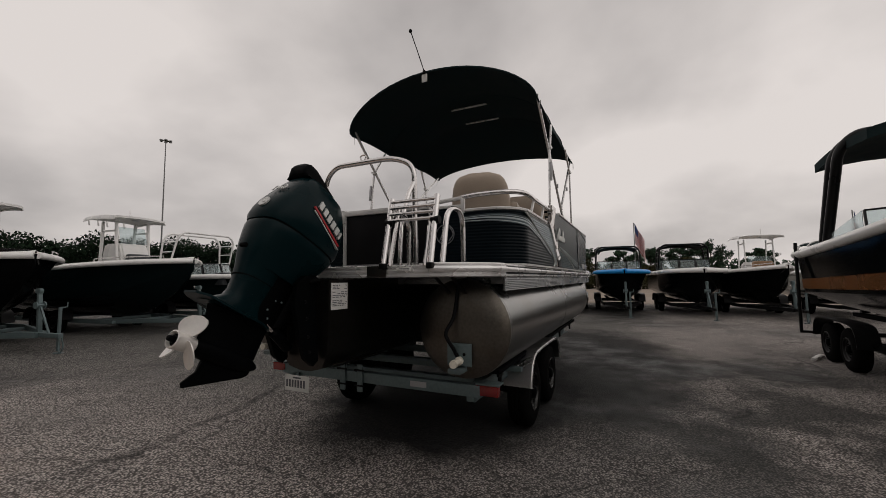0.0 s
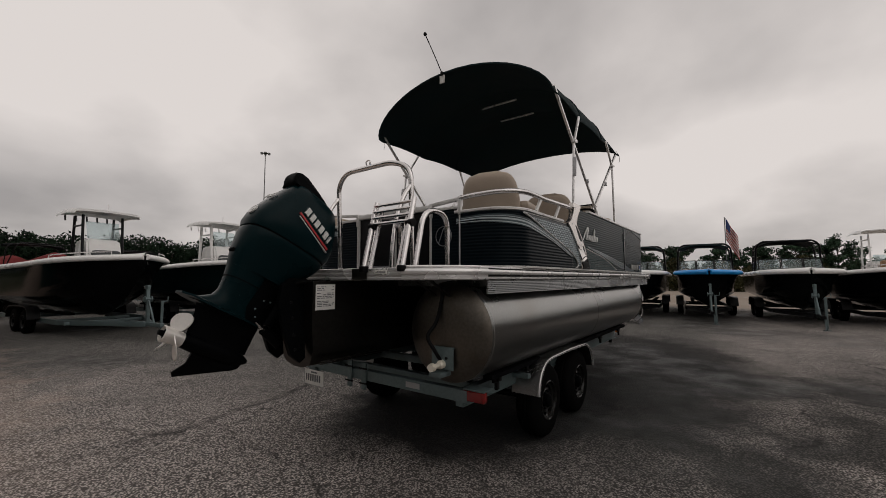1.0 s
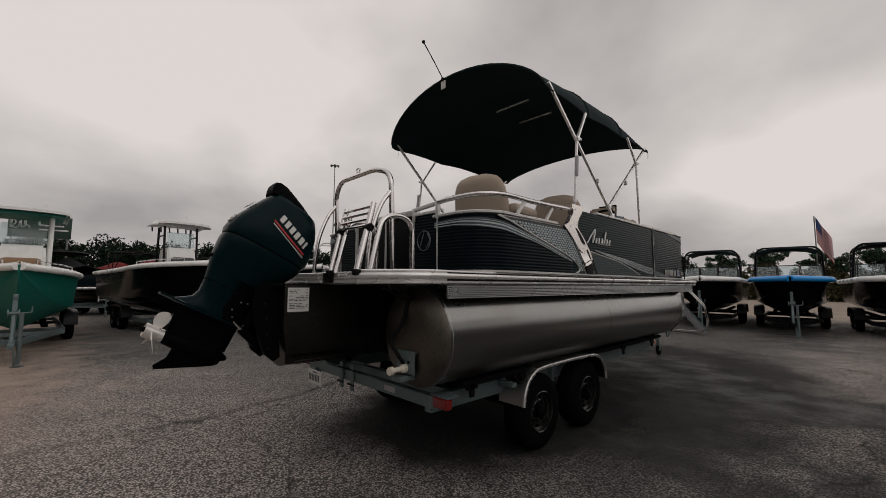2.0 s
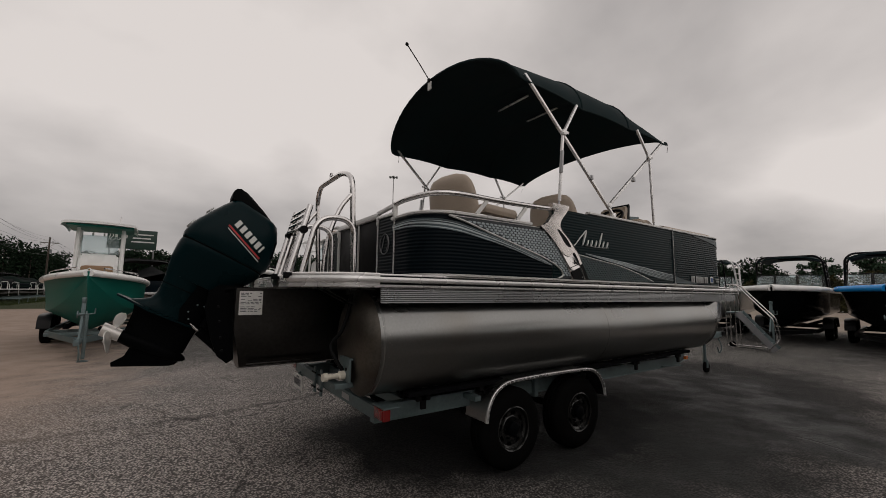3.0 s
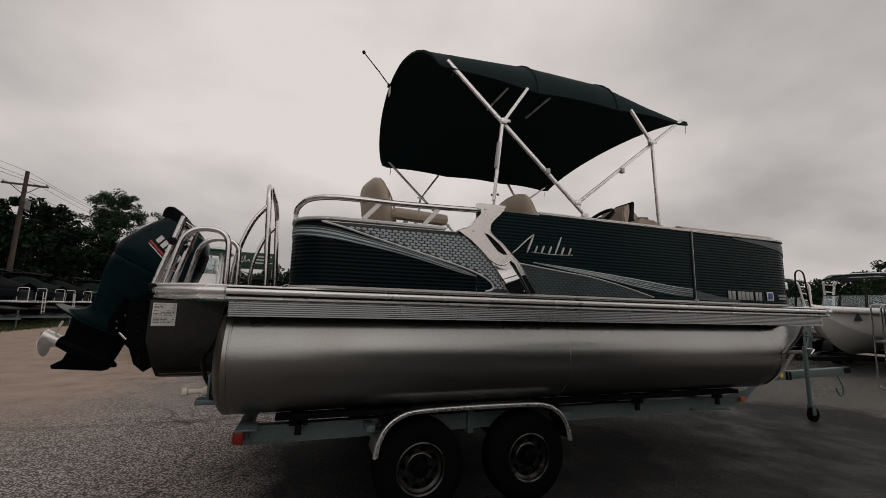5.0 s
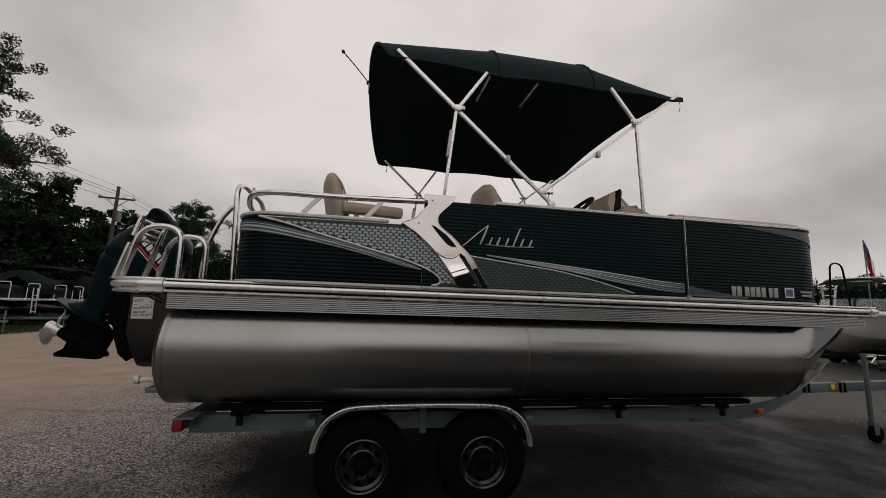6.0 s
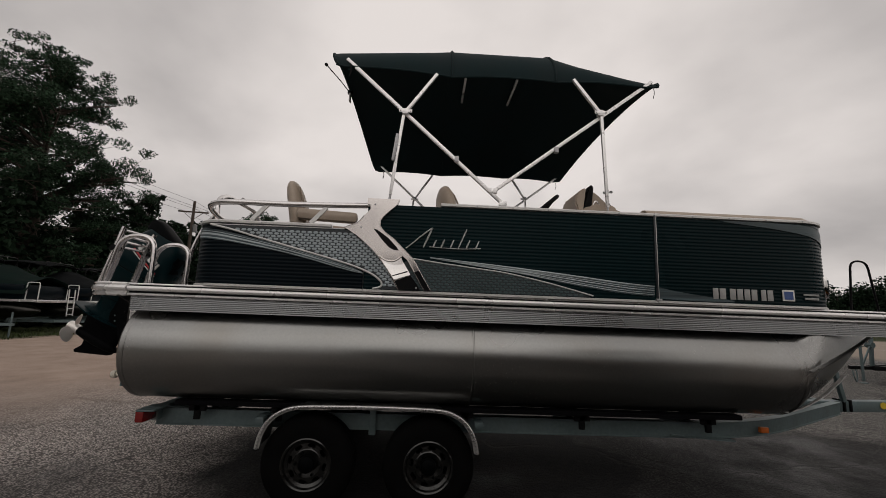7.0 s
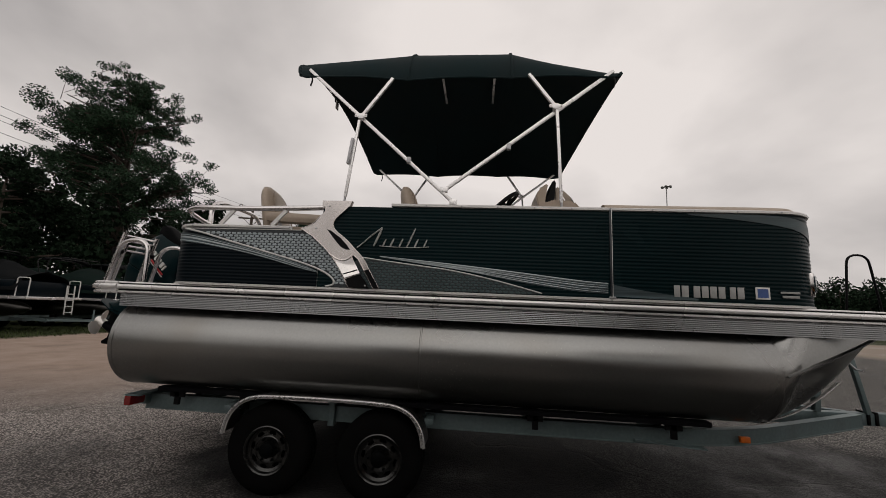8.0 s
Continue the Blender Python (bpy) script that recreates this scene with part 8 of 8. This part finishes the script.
# an unseen wall added behind the camera: closes the yard and darkens reflections
bm = B()
box(bm, (-45, -38.2, -0.2), (45, -38.0, 3.2))
mesh_thing(part("added_wall_south", bm, material("brown_grey_added_wall", (0.06, 0.055, 0.05), 0.7, 0.0, 0.15, 0.6, 8)), "long dark unseen wall added to darken reflections", "wall", kind="structure")

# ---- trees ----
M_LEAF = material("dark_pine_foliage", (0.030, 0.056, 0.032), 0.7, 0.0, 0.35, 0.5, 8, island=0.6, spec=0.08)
# darker copy of the foliage, with deep shade put into its colour
M_LEAF_DARK = material("painted_shade_foliage", (0.014, 0.027, 0.015), 0.75, 0.0, 0.35, 0.4, 8, island=0.6, spec=0.06)
M_LEAF_DRY = material("olive_brown_foliage", (0.050, 0.048, 0.022), 0.75, 0.0, 0.3, 0.4, 8, island=0.5, spec=0.08)
M_BARK = material("grey_brown_bark", (0.060, 0.045, 0.035), 0.9, 0.0, 0.3, 2, 20, 0.01)


def leaf_cloud(rng, blobs, count, size):
    """Loose leaf pieces filling blobs given as (centre, radii); denser towards each blob's skin."""
    weight = np.array([r[0] * r[1] * r[2] for _, r in blobs]) ** 0.67
    pick = rng.choice(len(blobs), count, p=weight / weight.sum())
    c = np.array([b[0] for b in blobs], float)[pick]
    r = np.array([b[1] for b in blobs], float)[pick]
    d = rng.normal(size=(count, 3))
    d /= np.linalg.norm(d, axis=1)[:, None]
    p = c + d * r * (rng.random((count, 1)) ** 0.45)
    a = rng.normal(size=(count, 3))
    a /= np.linalg.norm(a, axis=1)[:, None]
    b = np.cross(a, rng.normal(size=(count, 3)))
    b /= np.linalg.norm(b, axis=1)[:, None]
    s = size * rng.uniform(0.5, 1.3, (count, 1))
    a, b = a * s, b * s * rng.uniform(0.35, 0.8, (count, 1))
    return np.stack([p - a, p - b * 0.9, p + a, p + b], 1)


def tall_tree(label, at, h, spread, seed, leaf=M_LEAF, bare=0.42, count=9000, size=0.17, limbs=26, category="tree", tuft=1.0, drift=None):
    rng = np.random.default_rng(seed)
    ob = thing("pine_tree", label, category, at, "yard edge trees")
    base = Vector(at)
    bm = B()
    lean = drift or rng.normal(size=2) * 0.25
    line = [base + Vector((lean[0] * t * t + 0.15 * math.sin(4 * t + seed), lean[1] * t * t + 0.12 * math.cos(5 * t), h * 0.97 * t - 0.2)) for t in (k / 12 for k in range(13))]
    tube(bm, line, [0.022 * h * (1 - 0.9 * k / 12) + 0.02 for k in range(13)], 9)
    part("trunk", bm, M_BARK, ob)
    bm = B()
    blobs = []
    for k in range(limbs):
        t = bare + (0.98 - bare) * (k + rng.random()) / limbs
        i = min(int(t * 12), 11)
        root = line[i] + (line[i + 1] - line[i]) * (t * 12 - i)
        a = rng.random() * 2 * math.pi
        reach = spread * (0.35 + 0.65 * math.sin(math.pi * min(1.0, 0.18 + 0.80 * (t - bare) / (1 - bare)))) * rng.uniform(0.55, 0.96)
        tip = root + Vector((math.cos(a) * reach, math.sin(a) * reach, reach * rng.uniform(0.0, 0.45)))
        mid = root + (tip - root) * 0.5 + Vector((0, 0, 0.08 * reach))
        tube(bm, spline([root, mid, tip], 3), [0.012 * h * (1 - 0.8 * q / 6) * (1.1 - t) + 0.02 for q in range(7)], 5)
        for f in (0.38, 0.55, 0.70, 0.84, 0.95, 1.04):
            q = root + (tip - root) * f
            rr = (reach * rng.uniform(0.09, 0.19) + 0.16) * tuft
            away = Vector(rng.normal(size=3).tolist()) * (0.16 * reach * f + 0.1)
            away.z = abs(away.z) * 0.8
            blobs.append((q + away + Vector((0, 0, 0.1)), (rr, rr, rr * rng.uniform(0.6, 0.95))))
            tube(bm, [q, q + away * 0.5 + Vector((0, 0, 0.02)), q + away], [0.022, 0.016, 0.008], 4)
    blobs.append((line[-1], (spread * 0.22, spread * 0.22, spread * 0.25)))
    tagged(part("branchwork", bm, M_BARK, ob), kind="stuff")
    crown = from_quads("crown", leaf_cloud(rng, blobs, count, size), leaf, ob)
    tagged(crown, kind="stuff")
    return ob


tall_tree("tall dark pine with open irregular crown and bare lower trunk", (-24.9, 24.7, 0), 19.4, 5.8, 4, count=140000, size=0.085, limbs=112, bare=0.17, tuft=0.84, drift=(-0.5, -0.5))
tall_tree("tall pine with sparse crown over the tree line", (-20.0, 51.0, 0), 14.0, 3.8, 5, count=36000, size=0.10, bare=0.36, limbs=34, tuft=1.3)
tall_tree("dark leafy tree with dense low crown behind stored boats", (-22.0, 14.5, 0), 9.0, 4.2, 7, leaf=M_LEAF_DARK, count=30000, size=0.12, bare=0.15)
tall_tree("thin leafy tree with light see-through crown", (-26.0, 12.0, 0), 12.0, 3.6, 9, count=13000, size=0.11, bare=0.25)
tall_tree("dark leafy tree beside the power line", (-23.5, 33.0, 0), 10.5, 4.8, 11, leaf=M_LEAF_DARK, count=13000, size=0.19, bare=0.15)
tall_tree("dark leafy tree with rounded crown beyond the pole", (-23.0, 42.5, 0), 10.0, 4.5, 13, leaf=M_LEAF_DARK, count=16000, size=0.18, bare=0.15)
for k, (x, y, h, w) in enumerate(((58, 8.5, 5.3, 2.4), (60, 4.0, 5.7, 2.6), (56, -0.5, 5.0, 2.2), (62, -4.0, 5.6, 2.3), (58, -7.5, 5.3, 2.4), (60, -11.0, 5.8, 2.6), (57, -14.5, 4.6, 2.0), (62, 22.0, 8.0, 2.6))):
    tall_tree("pine with open crown beyond the far lot", (x, y, 0), h, w, 20 + k, count=5500, size=0.125, bare=0.40, limbs=18)


def woods(name, line, depth, h0, h1, count, seed, leaf, size, label, apart=1.8):
    """A dense belt of far trees along a plan line: stems and a ragged mass of leaves."""
    rng = np.random.default_rng(seed)
    pts = [Vector((*q, 0)) for q in line]
    blobs = []
    bm = B()
    for a, b in zip(pts, pts[1:]):
        d = b - a
        side = Vector((-d.y, d.x, 0)).normalized()
        n = max(2, int(d.length / apart))
        for k in range(n):
            q = a + d * ((k + rng.random()) / n) + side * rng.uniform(-depth, depth) / 2
            h = rng.uniform(h0, h1)
            tube(bm, [q, q + Vector((rng.normal() * 0.2, rng.normal() * 0.2, h * 0.8))], [0.16, 0.05], 5)
            blobs.append((q + Vector((0, 0, 1.2)), (2.2, 2.2, 1.6)))
            for f in (0.25, 0.45, 0.65, 0.85, 1.0):
                r = h * (0.30 - 0.16 * abs(f - 0.5)) * rng.uniform(0.7, 1.15)
                blobs.append((q + Vector((rng.normal() * 0.5, rng.normal() * 0.5, h * f - r * 0.5)), (r, r, r * 0.85)))
    quads = leaf_cloud(rng, blobs, count, size)
    me = bpy.data.meshes.new(name)
    q = quads.reshape(-1, 3)
    me.from_pydata(q.tolist(), [], np.arange(len(q)).reshape(-1, 4).tolist())
    me.materials.append(leaf)
    ob = tagged(new(name, me), label, "woods", kind="stuff")
    stems = part("stem_thicket", bm, M_BARK, ob)
    tagged(stems, kind="stuff")
    return ob


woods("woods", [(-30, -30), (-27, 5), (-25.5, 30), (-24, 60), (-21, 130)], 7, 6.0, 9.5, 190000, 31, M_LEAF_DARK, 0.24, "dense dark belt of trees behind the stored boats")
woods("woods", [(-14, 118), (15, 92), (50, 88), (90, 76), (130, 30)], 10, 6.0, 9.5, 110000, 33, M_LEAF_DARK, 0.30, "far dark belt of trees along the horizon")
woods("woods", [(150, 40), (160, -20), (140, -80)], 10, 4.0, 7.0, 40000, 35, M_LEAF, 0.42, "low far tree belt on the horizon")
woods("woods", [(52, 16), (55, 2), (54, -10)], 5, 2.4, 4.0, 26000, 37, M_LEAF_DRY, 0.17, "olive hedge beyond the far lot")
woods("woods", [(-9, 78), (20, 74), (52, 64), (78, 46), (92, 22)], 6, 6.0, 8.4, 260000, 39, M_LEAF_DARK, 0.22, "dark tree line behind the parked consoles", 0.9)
